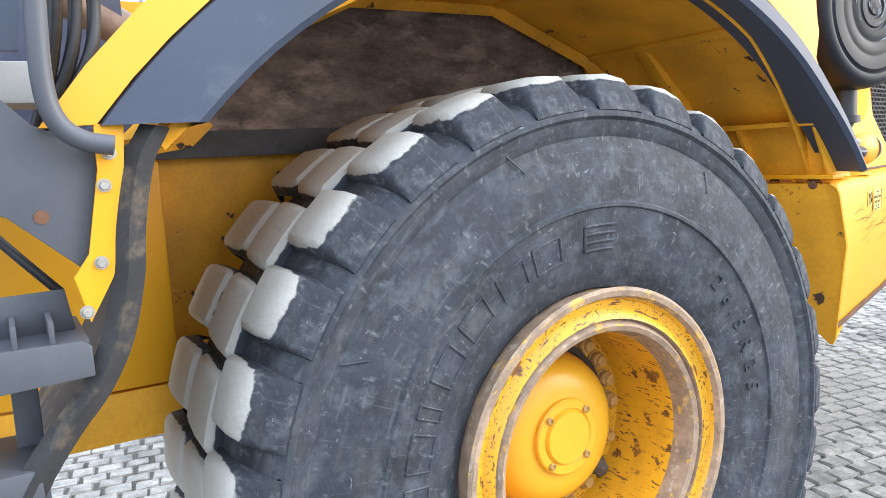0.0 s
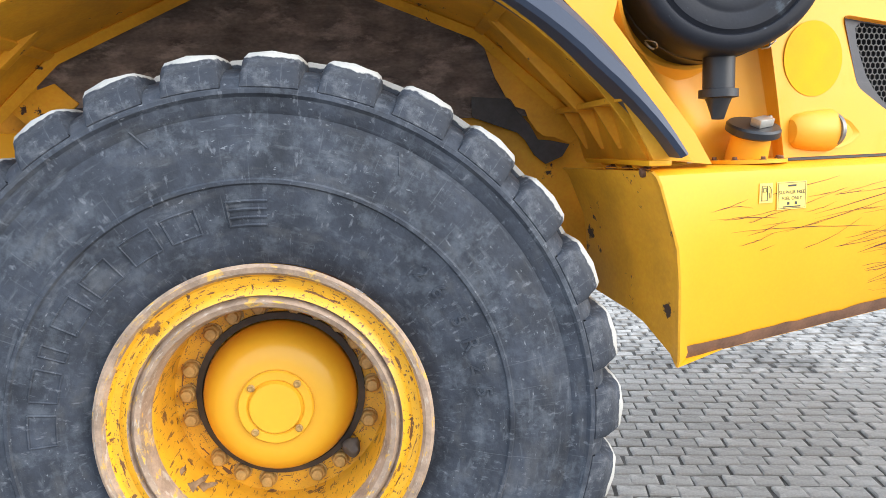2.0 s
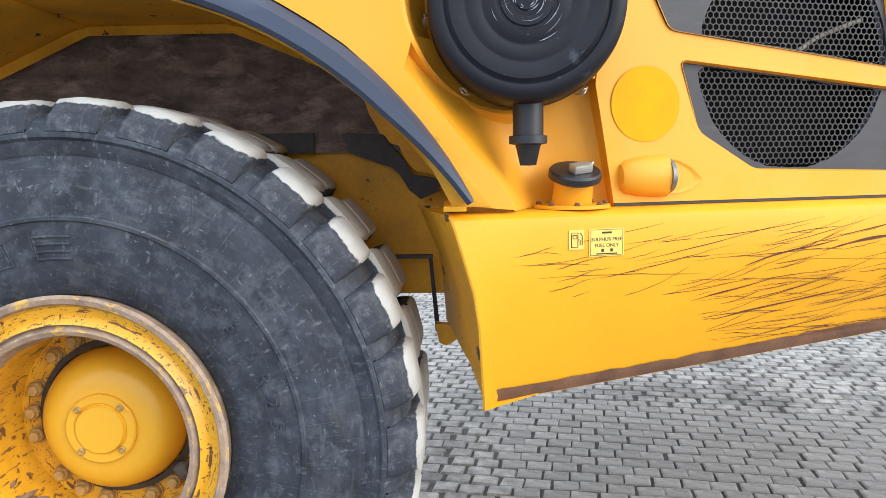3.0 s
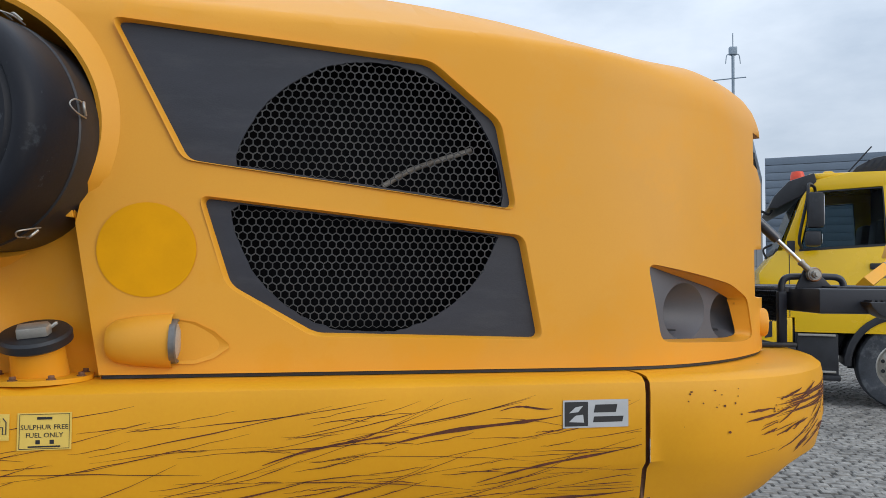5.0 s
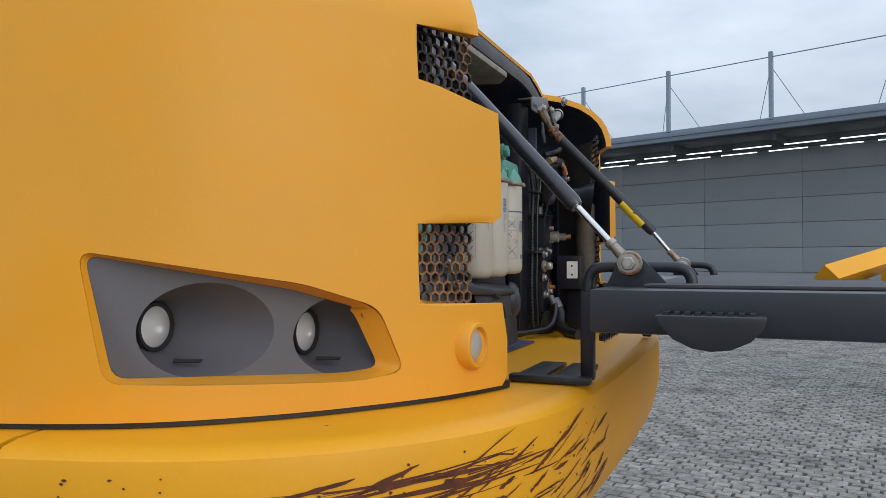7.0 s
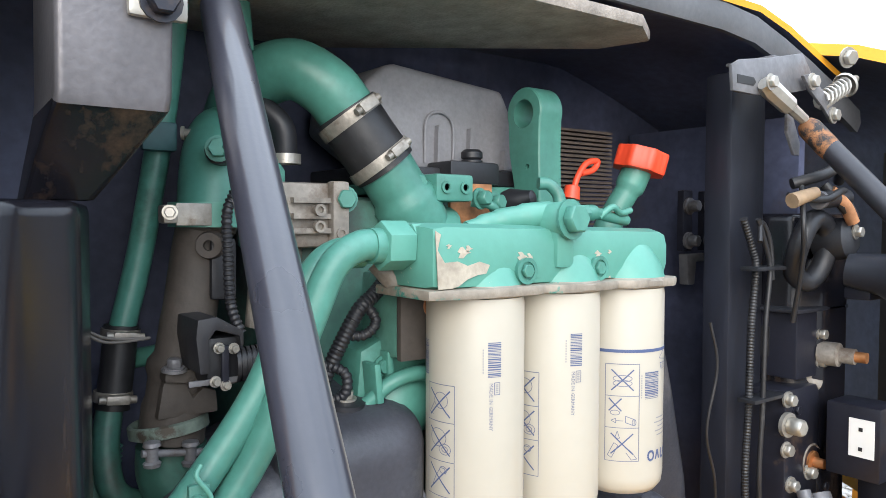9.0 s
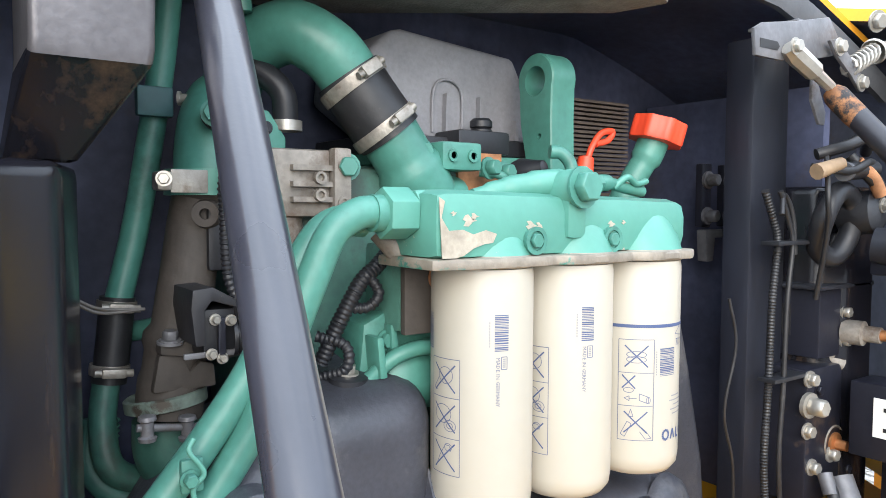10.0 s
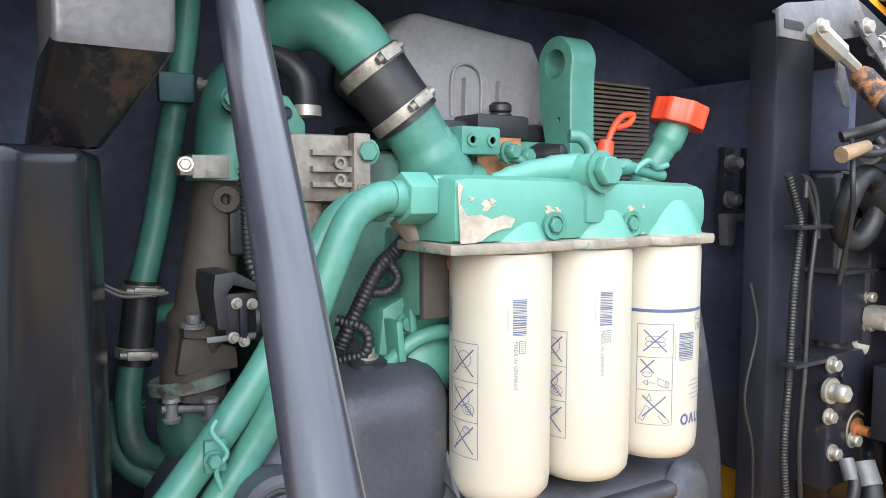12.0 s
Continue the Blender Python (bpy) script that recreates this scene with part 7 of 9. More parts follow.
def cells(u0, u1, v0, v1, pitch, inside):
    out = []
    dv = pitch * math.sqrt(3) / 2
    for j in range(int((v1 - v0) / dv) + 1):
        v = v0 + dv * j
        for i in range(int((u1 - u0) / pitch) + 1):
            u = u0 + pitch * (i + 0.5 * (j % 2))
            if inside(u, v):
                out.append((u, v))
    return out


def make_platform_parts():
    P = PLATFORM
    part("top_tread", box(3.310, 3.405, 1.37, 2.30, 1.588, 1.607, r=0.003), TREADG, P, "worn grey anti-slip strip")
    tooth = mesh_of("tooth", prism([(0.0, 0.0), (-0.010, 0.004), (0.0005, 0.041), (0.004, 0.041), (0.004, 0.0)], 0.010, Matrix.Identity(4), r=0.0008), TREADG)
    for k in range(21):
        part("tooth", tooth, TREADG, P, at=Matrix.Translation((3.3098, 1.385 + 0.043 * k, 1.5965)))
    part("inner_plate", box(3.41, 3.86, 1.20, 2.42, 1.603, 1.609, r=0.001), INNERM, P, "worn dark inner skin")
    for y in (1.326, 2 * MID - 1.326):
        part("grab_hoop", tube([(3.280, y, 1.50), (3.280, y, 1.595), (3.284, y, 1.622), (3.298, y, 1.637), (3.33, y, 1.641), (3.44, y, 1.641), (3.472, y, 1.636), (3.485, y, 1.622), (3.489, y, 1.60)], 0.0115, 14), SLATE, P, "bent black grab hoop")
    part("strut_ear", prism([(3.32, 1.60), (3.35, 1.665), (3.385, 1.668), (3.45, 1.60)], 0.010, plane_frame((0, 1.318, 0), (1, 0, 0), (0, 0, 1)), r=0.003), SLATE, P)
    part("strut_ear", prism([(3.36, 1.60), (3.38, 1.655), (3.41, 1.655), (3.45, 1.60)], 0.010, plane_frame((0, 2.285, 0), (1, 0, 0), (0, 0, 1)), r=0.003), SLATE, P)
    step = prism([(3.445, 1.562), (3.452, 1.545), (3.475, 1.522), (3.505, 1.508), (3.535, 1.504), (3.565, 1.508), (3.595, 1.522), (3.615, 1.545), (3.620, 1.562)], 0.07, plane_frame((0, 1.130, 0), (1, 0, 0), (0, 0, 1)), r=0.004)
    part("step_pad", step, BLACK, P, "black ribbed foot pad")
    for k in range(9):
        part("pad_rib", box(3.458 + 0.017 * k, 3.467 + 0.017 * k, 1.078, 1.125, 1.560, 1.567), BLACK, P)
    bm = hexmesh(B(), front_frame(3.296), cells(1.37, 2.24, 1.490, 1.585, 0.0215, lambda u, v: True), 0.0215, 0.0040, 0.010)
    tagged(part("grille_mesh", bm, BLACK, P, "black honeycomb grille mesh", smooth=False), kind="stuff")
    # yellow links lying on the platform
    part("yellow_arm", tube([(3.76, 1.74, 1.612), (3.94, 1.97, 1.665), (4.18, 2.28, 1.745), (4.32, 2.46, 1.80)], 0.032, 4, smooth=False), STEEL, P, "yellow flat link arm")
    part("yellow_arm", tube([(3.90, 1.80, 1.612), (4.06, 1.99, 1.65), (4.31, 2.30, 1.715)], 0.022, 16, smooth=False), STEEL, P, "yellow round link")
    part("arm_bracket", prism([(4.12, 1.735), (4.14, 1.80), (4.20, 1.835), (4.42, 1.80), (4.40, 1.745)], 0.06, plane_frame((0, 2.32, 0), (1, 0, 0), (0, 0, 1)), r=0.006), STEEL, P)
    part("arm_pad", prism([(4.19, 1.80), (4.22, 1.862), (4.32, 1.866), (4.42, 1.80)], 0.05, plane_frame((0, 2.315, 0), (1, 0, 0), (0, 0, 1)), r=0.008), BLACK, P)
    part("latch_pin", tube([(3.98, 2.02, 1.64), (3.98, 2.02, 1.71)], 0.007, 10), ZINC, P)
    # hinge post and rubber steps on the bumper top
    part("hinge_post", box(3.266, 3.294, 1.312, 1.340, 1.405, 1.59, r=0.005), BLACKSTEEL, HAULER, "black hinge post")
    part("hinge_foot", box(3.13, 3.300, 1.245, 1.275, 1.404, 1.420, r=0.006), BLACK, HAULER)
    for k, (x0, x1) in enumerate(((3.13, 3.19), (3.205, 3.265))):
        part("step_rubber", box(x0, x1, 1.285, 1.52, 1.404, 1.412, r=0.003), BLACK, HAULER, "black rubber tread strip")
    part("hinge_post", box(3.266, 3.294, 2 * MID - 1.340, 2 * MID - 1.312, 1.405, 1.59, r=0.005), BLACKSTEEL, HAULER, "black hinge post")


MESHM = mat("grey_mesh_steel", (0.055, 0.053, 0.052), 0.5, var=0.3, scale=14, bump=0)
# VOID: near-black colour that puts the shade behind the vent mesh into the housing
VOID = mat("shade_black", (0.004, 0.004, 0.005), 0.8, var=0.2, scale=8, bump=0, spec=0.1)
TREADG = mat("worn_grey_tread_paint", (0.17, 0.17, 0.185), 0.6, var=0.2, scale=12, bump=0.2, fine=150, second=(0.08, 0.075, 0.07), sec_scale=16, sec_lo=0.6, sec_hi=0.7)
INNERM = mat("worn_dark_inner_steel", (0.045, 0.046, 0.055), 0.6, var=0.3, scale=8, bump=0.2, second=(0.13, 0.115, 0.10), sec_scale=10, sec_lo=0.58, sec_hi=0.70)
make_platform_parts()


def in_poly(poly, u, v):
    hit = False
    for (a, b), (c, d) in zip(poly, poly[1:] + poly[:1]):
        if (b > v) != (d > v) and u < (c - a) * (v - b) / (d - b) + a:
            hit = not hit
    return hit


def make_vents():
    fr = hood_frame(1.881, 0, -0.026)
    mc, mr = (hu(2.002), 1.817), 0.322
    pitch = 0.0192
    for k, poly in enumerate((UPPER_VENT, LOWER_VENT)):
        pu = [(hu(x), z) for x, z in poly]
        small = shrink(pu, 0.006)
        inside = lambda u, v: in_poly(small, u, v) and math.hypot(u - mc[0], v - mc[1]) < mr  # noqa: E731
        # plate with a round-edged opening, built as rings towards the opening
        big = shrink(pu, -0.03)
        op = []
        n = 96
        for i in range(n):
            a = 2 * math.pi * i / n
            cx = mc[0]
            cz = (sum(p[1] for p in pu) / len(pu)) - (0.02 if k == 0 else -0.02)
            r = 0.0
            while r < 0.5 and in_poly(small, cx + (r + 0.004) * math.cos(a), cz + (r + 0.004) * math.sin(a)) and math.hypot(cx + (r + 0.004) * math.cos(a) - mc[0], cz + (r + 0.004) * math.sin(a) - mc[1]) < mr:
                r += 0.004
            R = r
            while R < 1.2 and in_poly(big, cx + (R + 0.006) * math.cos(a), cz + (R + 0.006) * math.sin(a)):
                R += 0.006
            op.append(((cx + r * math.cos(a), cz + r * math.sin(a)), (cx + R * math.cos(a), cz + R * math.sin(a))))
        bm = loft([[fr @ Vector((*p[1], 0.004)) for p in op], [fr @ Vector((*p[0], 0.004)) for p in op], [fr @ Vector((*p[0], -0.004)) for p in op]], closed_u=True)
        v = part("vent_panel", bm, GREY, HOOD_SIDE, "dark grey plastic vent panel")
        bm = hexmesh(B(), fr, cells(hu(1.45), hu(2.42), 1.47, 2.20, pitch, lambda u, w: in_poly(shrink(pu, 0.02), u, w) and math.hypot(u - mc[0], w - mc[1]) < mr + 0.01), pitch, 0.0015, 0.003)
        tagged(part("mesh_screen", bm, MESHM, HOOD_SIDE, "black honeycomb mesh screen", smooth=False), kind="stuff")
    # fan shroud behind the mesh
    part("fan_shroud", lathe([(0.34, 0.0), (0.34, -0.10), (0.0, -0.11)], hood_frame(1.985, 1.818, -0.05), 48), VOID, HAULER, "fan housing behind the vent, coloured near black for its shade")
    part("fan_stay", tube([on_hood(2.03, 1.845, -0.045), on_hood(2.10, 1.888, -0.045), on_hood(2.24, 1.940, -0.045)], 0.007, 10), CAST, HAULER, "pale cooling duct stay")


MESHR = mat("rusty_mesh_steel", (0.26, 0.135, 0.065), 0.7, var=0.4, scale=14, bump=0.2, second=(0.025, 0.024, 0.024), sec_scale=9, sec_lo=0.44, sec_hi=0.52)
make_vents()


def make_nose_mesh(mirror):
    """Honeycomb strips in the notches of the hood's front edge."""
    pitch = 0.0215
    for z0, z1 in ((1.955, 2.115), (1.565, 1.735)):
        a, b = Vector((2.978, 0.905, 0)), Vector((3.078, 1.130, 0))
        fr = plane_frame(a, (b - a), (0, 0, 1))
        L = (b - a).length
        bm = hexmesh(B(), fr, cells(0.0, L, z0, z1, pitch, lambda u, v: True), pitch, 0.0024, 0.008)
        if mirror:
            for v in bm.verts:
                v.co.y = 2 * MID - v.co.y
        tagged(part("front_mesh", bm, MESHR, HAULER, "rust-stained honeycomb mesh strip", smooth=False), kind="stuff")


make_nose_mesh(False)
make_nose_mesh(True)


# ---- head lamps, side lamps ----
def make_lamps():
    fr = plane_frame(lamp_o, lamp_u, (0, 0, 1))
    poly = [lamp_uv(x, z) for x, z in LAMP_HOLE]
    us = [p[0] for p in poly]
    back = -0.012
    # shell: a plate set back a little towards the front, with two bowls that open forward
    fs = fr @ Matrix.Translation((-0.22, 0, -0.02)) @ pose(0, 0, 0, 0, 7.5, 0)
    shell = part("lamp_shell", prism([(-0.006, 1.64), (-0.006, 1.672), (0.10, 1.660), (0.47, 1.60), (0.50, 1.575), (0.525, 1.445), (0.06, 1.455), (0.03, 1.49)], 0.14, fs @ Matrix.Translation((0, 0, -0.14)), r=0.004), LAMPGREY, HOOD_SIDE, "grey moulded headlamp shell")
    ahead = fs.to_3x3().inverted() @ Vector((1, 0, 0))
    perp = Vector((-ahead.z, 0, ahead.x))
    spots = ((0.174, 1.542, 0.106, 0.077, 0.082), (0.404, 1.525, 0.094, 0.070, 0.328))
    bowls, lens_at = [], []
    for u, z, ru, rv, ul in spots:
        c = Vector((ul + 0.012, z + 0.004, -0.062))
        lens_at.append(c)
        ang = [2 * math.pi * i / 40 for i in range(40)]
        rows = [[c - ahead * 0.02 + perp * 0.040 * math.cos(a) + Vector((0, 0.040 * math.sin(a), 0)) for a in ang], [c + perp * 0.040 * math.cos(a) + Vector((0, 0.040 * math.sin(a), 0)) for a in ang]]
        for f, w in ((0.45, -0.040), (0.75, -0.018), (0.93, -0.005), (1.0, 0.001), (1.03, 0.05)):
            rows.append([Vector((c.x * (1 - f) + u * f - (0.040 + (ru - 0.040) * f) * math.cos(a), z + (0.040 + (rv - 0.040) * f) * math.sin(a), w + (0.030 * math.cos(a) * (1 - f)))) for a in ang])
        bm = loft(rows, closed_u=True)
        for ring in (rows[0], rows[-1]):
            bm.faces.new([bm.verts.new(p) for p in ring])
        bmesh.ops.remove_doubles(bm, verts=bm.verts, dist=1e-6)
        bm.transform(fs)
        bowls.append(bm)
    cutout(shell, bowls)
    for c in lens_at:
        m = axis_frame(fs @ (c - ahead * 0.004), fs.to_3x3() @ ahead)
        part("reflector", lathe([(0.034, 0.006), (0.030, -0.002), (0.015, -0.010), (0, -0.013)], m, 28), CHROME, HOOD_SIDE, "bright lamp reflector")
        part("lens", lathe([(0.034, 0.008), (0.02, 0.016), (0, 0.019)], m, 28), LENS, HOOD_SIDE, "clear glass lamp lens")
        part("lamp_ring", lathe([(0.033, 0.002), (0.0395, 0.002), (0.0395, 0.013), (0.034, 0.013)], m, 28, close=True), BLACK, HOOD_SIDE)
    for u, z in ((0.145, 1.492), (0.375, 1.484)):
        part("drain_slot", prism([(-0.022, -0.003), (0.020, -0.005), (0.024, 0.0), (-0.020, 0.004)], 0.003, fs @ Matrix.Translation((u, z, -0.026)) @ pose(0, 0, 0, -45, 0, 0)), INK, HOOD_SIDE)
    # yellow wall of the recess from the hood skin back to the shell
    rim0, rim1 = [], []
    for (x, z), (uu, zz) in zip(round_poly(LAMP_OUT, 0.026), round_poly(poly, 0.022)):
        p, n = on_curve(PLAN, PLAN_S, s_at_x(x))
        rim0.append(Vector((p.x, p.y, z)) - n * 0.004)
        q = fs.inverted() @ rim0[-1]
        w = fs.inverted() @ (fr @ Vector((uu, zz, 0)))
        rim1.append(fs @ Vector((w.x - (0.012 if uu > 0.2 else 0.0), w.y, 0.0015)))
    part("lamp_recess", loft([rim0, rim1], closed_u=True), HOOD, HOOD_SIDE)
    # side marker in its moulded fairing, and the front corner lamp
    fr2 = hood_frame(1.54, 1.485)
    rows = []
    for u, r in ((-0.0965, 0.0), (-0.0962, 0.15), (-0.095, 0.30), (-0.092, 0.55), (-0.075, 0.78), (-0.03, 0.92), (0.02, 0.98), (0.045, 1.0)):
        rows.append([fr2 @ Vector((u, 0.048 * r * math.cos(a) * 1.25, 0.052 * r * math.sin(a))) for a in (math.pi * i / 12 for i in range(13))])
    bm = loft(rows)
    part("lamp_fairing", bm, HOOD, HOOD_SIDE, "moulded yellow lamp fairing")
    part("side_lamp", lathe([(0.043, 0.0), (0.038, 0.008), (0.024, 0.013), (0.0, 0.014)], fr2 @ Matrix.Translation((0.046, 0, 0.010)) @ pose(0, 0, 0, 0, 90, 0), 28), LAMPW, HOOD_SIDE, "round side lamp with a pale lens")
    part("side_lamp_rim", lathe([(0.042, -0.004), (0.049, -0.004), (0.049, 0.008), (0.046, 0.011), (0.042, 0.008)], fr2 @ Matrix.Translation((0.046, 0, 0.010)) @ pose(0, 0, 0, 0, 90, 0), 36, close=True), RIMG, HOOD_SIDE, "dull grey lamp rim")
    bm = B()
    rows = []
    for u, w, h in ((0.045, -0.004, 0.050), (0.09, 0.003, 0.046), (0.13, 0.006, 0.03), (0.162, 0.006, 0.004)):
        rows.append([fr2 @ Vector((u, h * k - 0.012 * (u - 0.04) / 0.12, (0.002 - (0.026 * max(0, 1 - (u - 0.04) / 0.12)) * (1 - k * k)) * 1.0 + 0.002)) for k in (-1, -0.7, -0.35, 0, 0.35, 0.7, 1)])
    part("lamp_scoop", loft(rows, bm), HOOD, HOOD_SIDE)
    p, n = on_curve(PLAN, PLAN_S, s_at_x(3.118))
    c = Vector((p.x, p.y, 1.497))
    bm = lathe([(0.044, -0.02), (0.044, 0.012), (0.040, 0.018), (0.034, 0.018), (0.032, 0.010), (0.032, -0.01)], axis_frame(c - n * 0.004, n + Vector((1.5, 0.1, 0))), 36)
    part("corner_lamp_rim", bm, HOOD, HOOD_SIDE)
    part("corner_lamp", lathe([(0.032, 0.006), (0.02, 0.014), (0, 0.016)], axis_frame(c - n * 0.004, n + Vector((1.5, 0.1, 0))), 28), LAMPW, HOOD_SIDE, "round corner lamp with a pale lens")
    part("repaint_disc", lathe([(0.104, 0.0), (0.104, 0.0012), (0, 0.0012)], hood_frame(1.525, 1.685, 0.0005), 60), DISC, HOOD_SIDE, "smooth glossy yellow disc sticker")


LENS = mat("clear_lamp_glass", (0.75, 0.78, 0.80), 0.08, var=0.03, scale=20, bump=0, spec=0.8)
LENS.node_tree.nodes["Principled BSDF"].inputs["Transmission Weight"].default_value = 0.4
RIMG = mat("dull_grey_rim", (0.20, 0.19, 0.18), 0.4, metal=0.5, var=0.2, scale=30, bump=0.1)
LAMPW = mat("pale_lamp_lens", (0.42, 0.40, 0.37), 0.2, var=0.06, scale=60, bump=0.3, fine=300, spec=0.7)
make_lamps()


# ---- air cleaner in its bay ----
def make_cleaner():
    bay = B()
    c = Vector((CLEAN[0], 0.135, CLEAN[1]))
    wf = axis_frame(c, (0, -1, 0))
    lathe([(CLEAN_R + 0.045, -0.045), (CLEAN_R + 0.003, -0.004), (CLEAN_R - 0.008, -0.01), (CLEAN_R - 0.02, -0.12), (CLEAN_R - 0.05, -0.22), (0, -0.24)], wf, 72, bm=bay)
    for v in bay.verts:
        v.co.y += 0.34 * (v.co.x - CLEAN[0]) + 0.13 * min(1, max(0, (CLEAN[1] - 0.12 - v.co.z) / 0.13)) * (1 if v.co.y < 0.3 else 0)
    part("cleaner_bay", bay, HOOD, HAULER, "yellow round bay round the air cleaner")
    rows = []
    for z, x0 in ((1.86, 0.84), (1.763, 0.873), (1.69, 0.932), (1.611, 0.997), (1.55, 1.047), (1.488, 1.099), (1.44, 1.128), (1.404, 1.147)):
        x1 = 1.437 - 0.167 * (min(z, 1.77) - 1.401)
        yl, yr = 0.022 + 0.20 * (x0 - 0.72), hood_y(x1) + 0.004
        deep = 0.30
        row = []
        for f, d in ((0, 0), (0.03, 0.10), (0.08, 0.30), (0.16, 0.58), (0.26, 0.82), (0.38, 0.96), (0.5, 1), (0.7, 1), (0.86, 1), (0.93, 0.98), (0.97, 0.85), (0.99, 0.5), (1, 0)):
            base = yl if f < 0.5 else yr
            row.append(Vector((x0 + (x1 - x0) * f, base + (deep - base) * d, z)))
        rows.append(row)
    part("filler_recess", loft(rows), HOOD, HAULER, "smooth yellow recess above the fuel filler")
    ac = thing("air_cleaner", (CLEAN[0], 0.2, CLEAN[1] - 0.24), "black round air cleaner canister with wire clips", "air cleaner")
    ax = Vector((-0.05, -1, 0.0)).normalized()
    o = Vector((1.182, 0.20, 1.926))
    m = axis_frame(o, ax) @ Matrix.Diagonal((1.05, 1.05, 1, 1))
    part("canister", lathe([(0, -0.15), (0.232, -0.15), (0.236, -0.14), (0.236, 0.0), (0.240, 0.004), (0.240, 0.022), (0.236, 0.026)], m, 80), BLACK, ac)
    part("lid", lathe([(0.236, 0.020), (0.238, 0.032), (0.236, 0.120), (0.232, 0.150), (0.222, 0.162), (0.206, 0.168), (0.196, 0.166), (0.192, 0.160), (0.186, 0.163), (0.182, 0.167), (0.150, 0.168), (0.147, 0.1665), (0.142, 0.1665), (0.138, 0.168), (0.112, 0.168), (0.108, 0.1655), (0.102, 0.1655), (0.098, 0.168),
                        (0.074, 0.169), (0.070, 0.165), (0.065, 0.165), (0.061, 0.169), (0.04, 0.169), (0.037, 0.165), (0.030, 0.165), (0.026, 0.169), (0.008, 0.170), (0, 0.172)], m, 96), LIDM, ac, "ribbed black lid with chalky scuffs")
    for a in (10, 68, 118, 185, 232, 305):
        p = m @ Vector((0.243 * math.cos(radians(a)), 0.243 * math.sin(radians(a)), 0.02))
        out = (p - m @ Vector((0, 0, 0.02))).normalized()
        t = out.cross(ax)
        bm = tube([p - t * 0.016 - ax * 0.01, p - t * 0.014 + ax * 0.03 + out * 0.006, p + ax * 0.048 + out * 0.004, p + t * 0.014 + ax * 0.03 + out * 0.006, p + t * 0.016 - ax * 0.01], 0.0017, 8)
        tube([p - t * 0.014 + out * 0.006, p + out * 0.012 + ax * 0.012, p + t * 0.014 + out * 0.006], 0.003, 8, bm=bm)
        part("wire_clip", bm, ZINC, ac, "bent wire spring clip")
    rng = random.Random(31)
    bm = B()
    for _ in range(44):
        r, a0 = 0.018 + 0.085 * rng.random() ** 1.4, rng.uniform(0, 6.28)
        da = rng.uniform(0.3, 1.3) if rng.random() < 0.75 else 0.02
        dr = rng.uniform(-0.004, 0.004) if da > 0.1 else rng.uniform(0.01, 0.04)
        pts = [(r + dr * f, a0 + da * f) for f in (0, 0.2, 0.4, 0.6, 0.8, 1)]
        hw = rng.uniform(0.0004, 0.0016)
        rows = [[m @ Vector(((q + sg * hw * (1 - abs(2 * i / 5 - 1) ** 2)) * math.cos(b), (q + sg * hw * (1 - abs(2 * i / 5 - 1) ** 2)) * math.sin(b), 0.1715)) for i, (q, b) in enumerate(pts)] for sg in (-1, 1)]
        loft(rows, bm)
    tagged(part("chalk_scuff", bm, CHALK, ac, "pale chalky scuffs"), kind="stuff")
    sp = Vector((1.185, 0.135, 0))
    part("dust_spout", lathe([(0.040, 1.72), (0.040, 1.60), (0.050, 1.598), (0.050, 1.578), (0.034, 1.575), (0, 1.575)], Matrix.Translation(sp), 28), BLACK, ac, "black rubber dust spout")
    wide, thin = Vector((0.87, 0.49, 0)), Vector((-0.49, 0.87, 0))
    rows = [[sp + wide * (a * math.cos(q)) + thin * (b * math.sin(q)) + Vector((0, 0, z)) for q in (2 * math.pi * k / 20 for k in range(20))] for a, b, z in ((0.034, 0.034, 1.576), (0.032, 0.026, 1.562), (0.028, 0.012, 1.535), (0.026, 0.004, 1.522), (0.002, 0.001, 1.521))]
    part("spout_tip", loft(rows, closed_u=True), BLACK, ac, "flattened rubber tip")
    part("seam_slit", box(-0.006, 0.006, -0.004, 0.03, 2.195, 2.262, m=Matrix.Translation((1.153, 0.176, 0))), INK, HAULER)
    part("recess_tab", prism([(hu(1.346), 1.756), (hu(1.344), 1.786), (hu(1.372), 1.787), (hu(1.378), 1.752)], 0.014, hood_frame(1.881, 0, -0.012), r=0.003), HOOD, HAULER)
    rows = []
    for k in range(13):
        x = 1.20 + 0.445 * k / 12
        z = crest(x) + 0.21 * (ridge(x) - crest(x))
        w = 0.011 * min(1, (12.2 - k) / 5)
        rows.append([Vector((x, hood_y(x) + 0.080 - w, z - 0.5 * w + 0.003)), Vector((x, hood_y(x) + 0.082 + w, z + 0.5 * w + 0.003))])
    part("top_seam", loft(rows), INK, HAULER, "dark seam in the hood top")
    fc = thing("fuel_filler", (1.315, 0.235, 1.405), "yellow fuel filler neck with a padlocked black cap", "filler")
    b = Matrix.Translation((1.315, 0.235, 0)) @ Matrix.Identity(4)
    tilt = axis_frame((1.315, 0.240, 1.408), (0.05, -0.36, 1))
    part("base_flange", lathe([(0.0, 0.0), (0.105, 0.0), (0.105, 0.010), (0.0, 0.010)], Matrix.Translation((1.315, 0.235, 1.403)), 40), STEEL, fc)
    for k in range(8):
        a = 2 * math.pi * k / 8
        part("flange_bolt", hexbolt((1.315 + 0.092 * math.cos(a), 0.235 + 0.092 * math.sin(a), 1.413), (0, 0, 1), 0.007, 0.007), RUST, fc)
    part("neck", lathe([(0.056, 0.0), (0.052, 0.075), (0.056, 0.080)], tilt, 36), HOOD, fc)
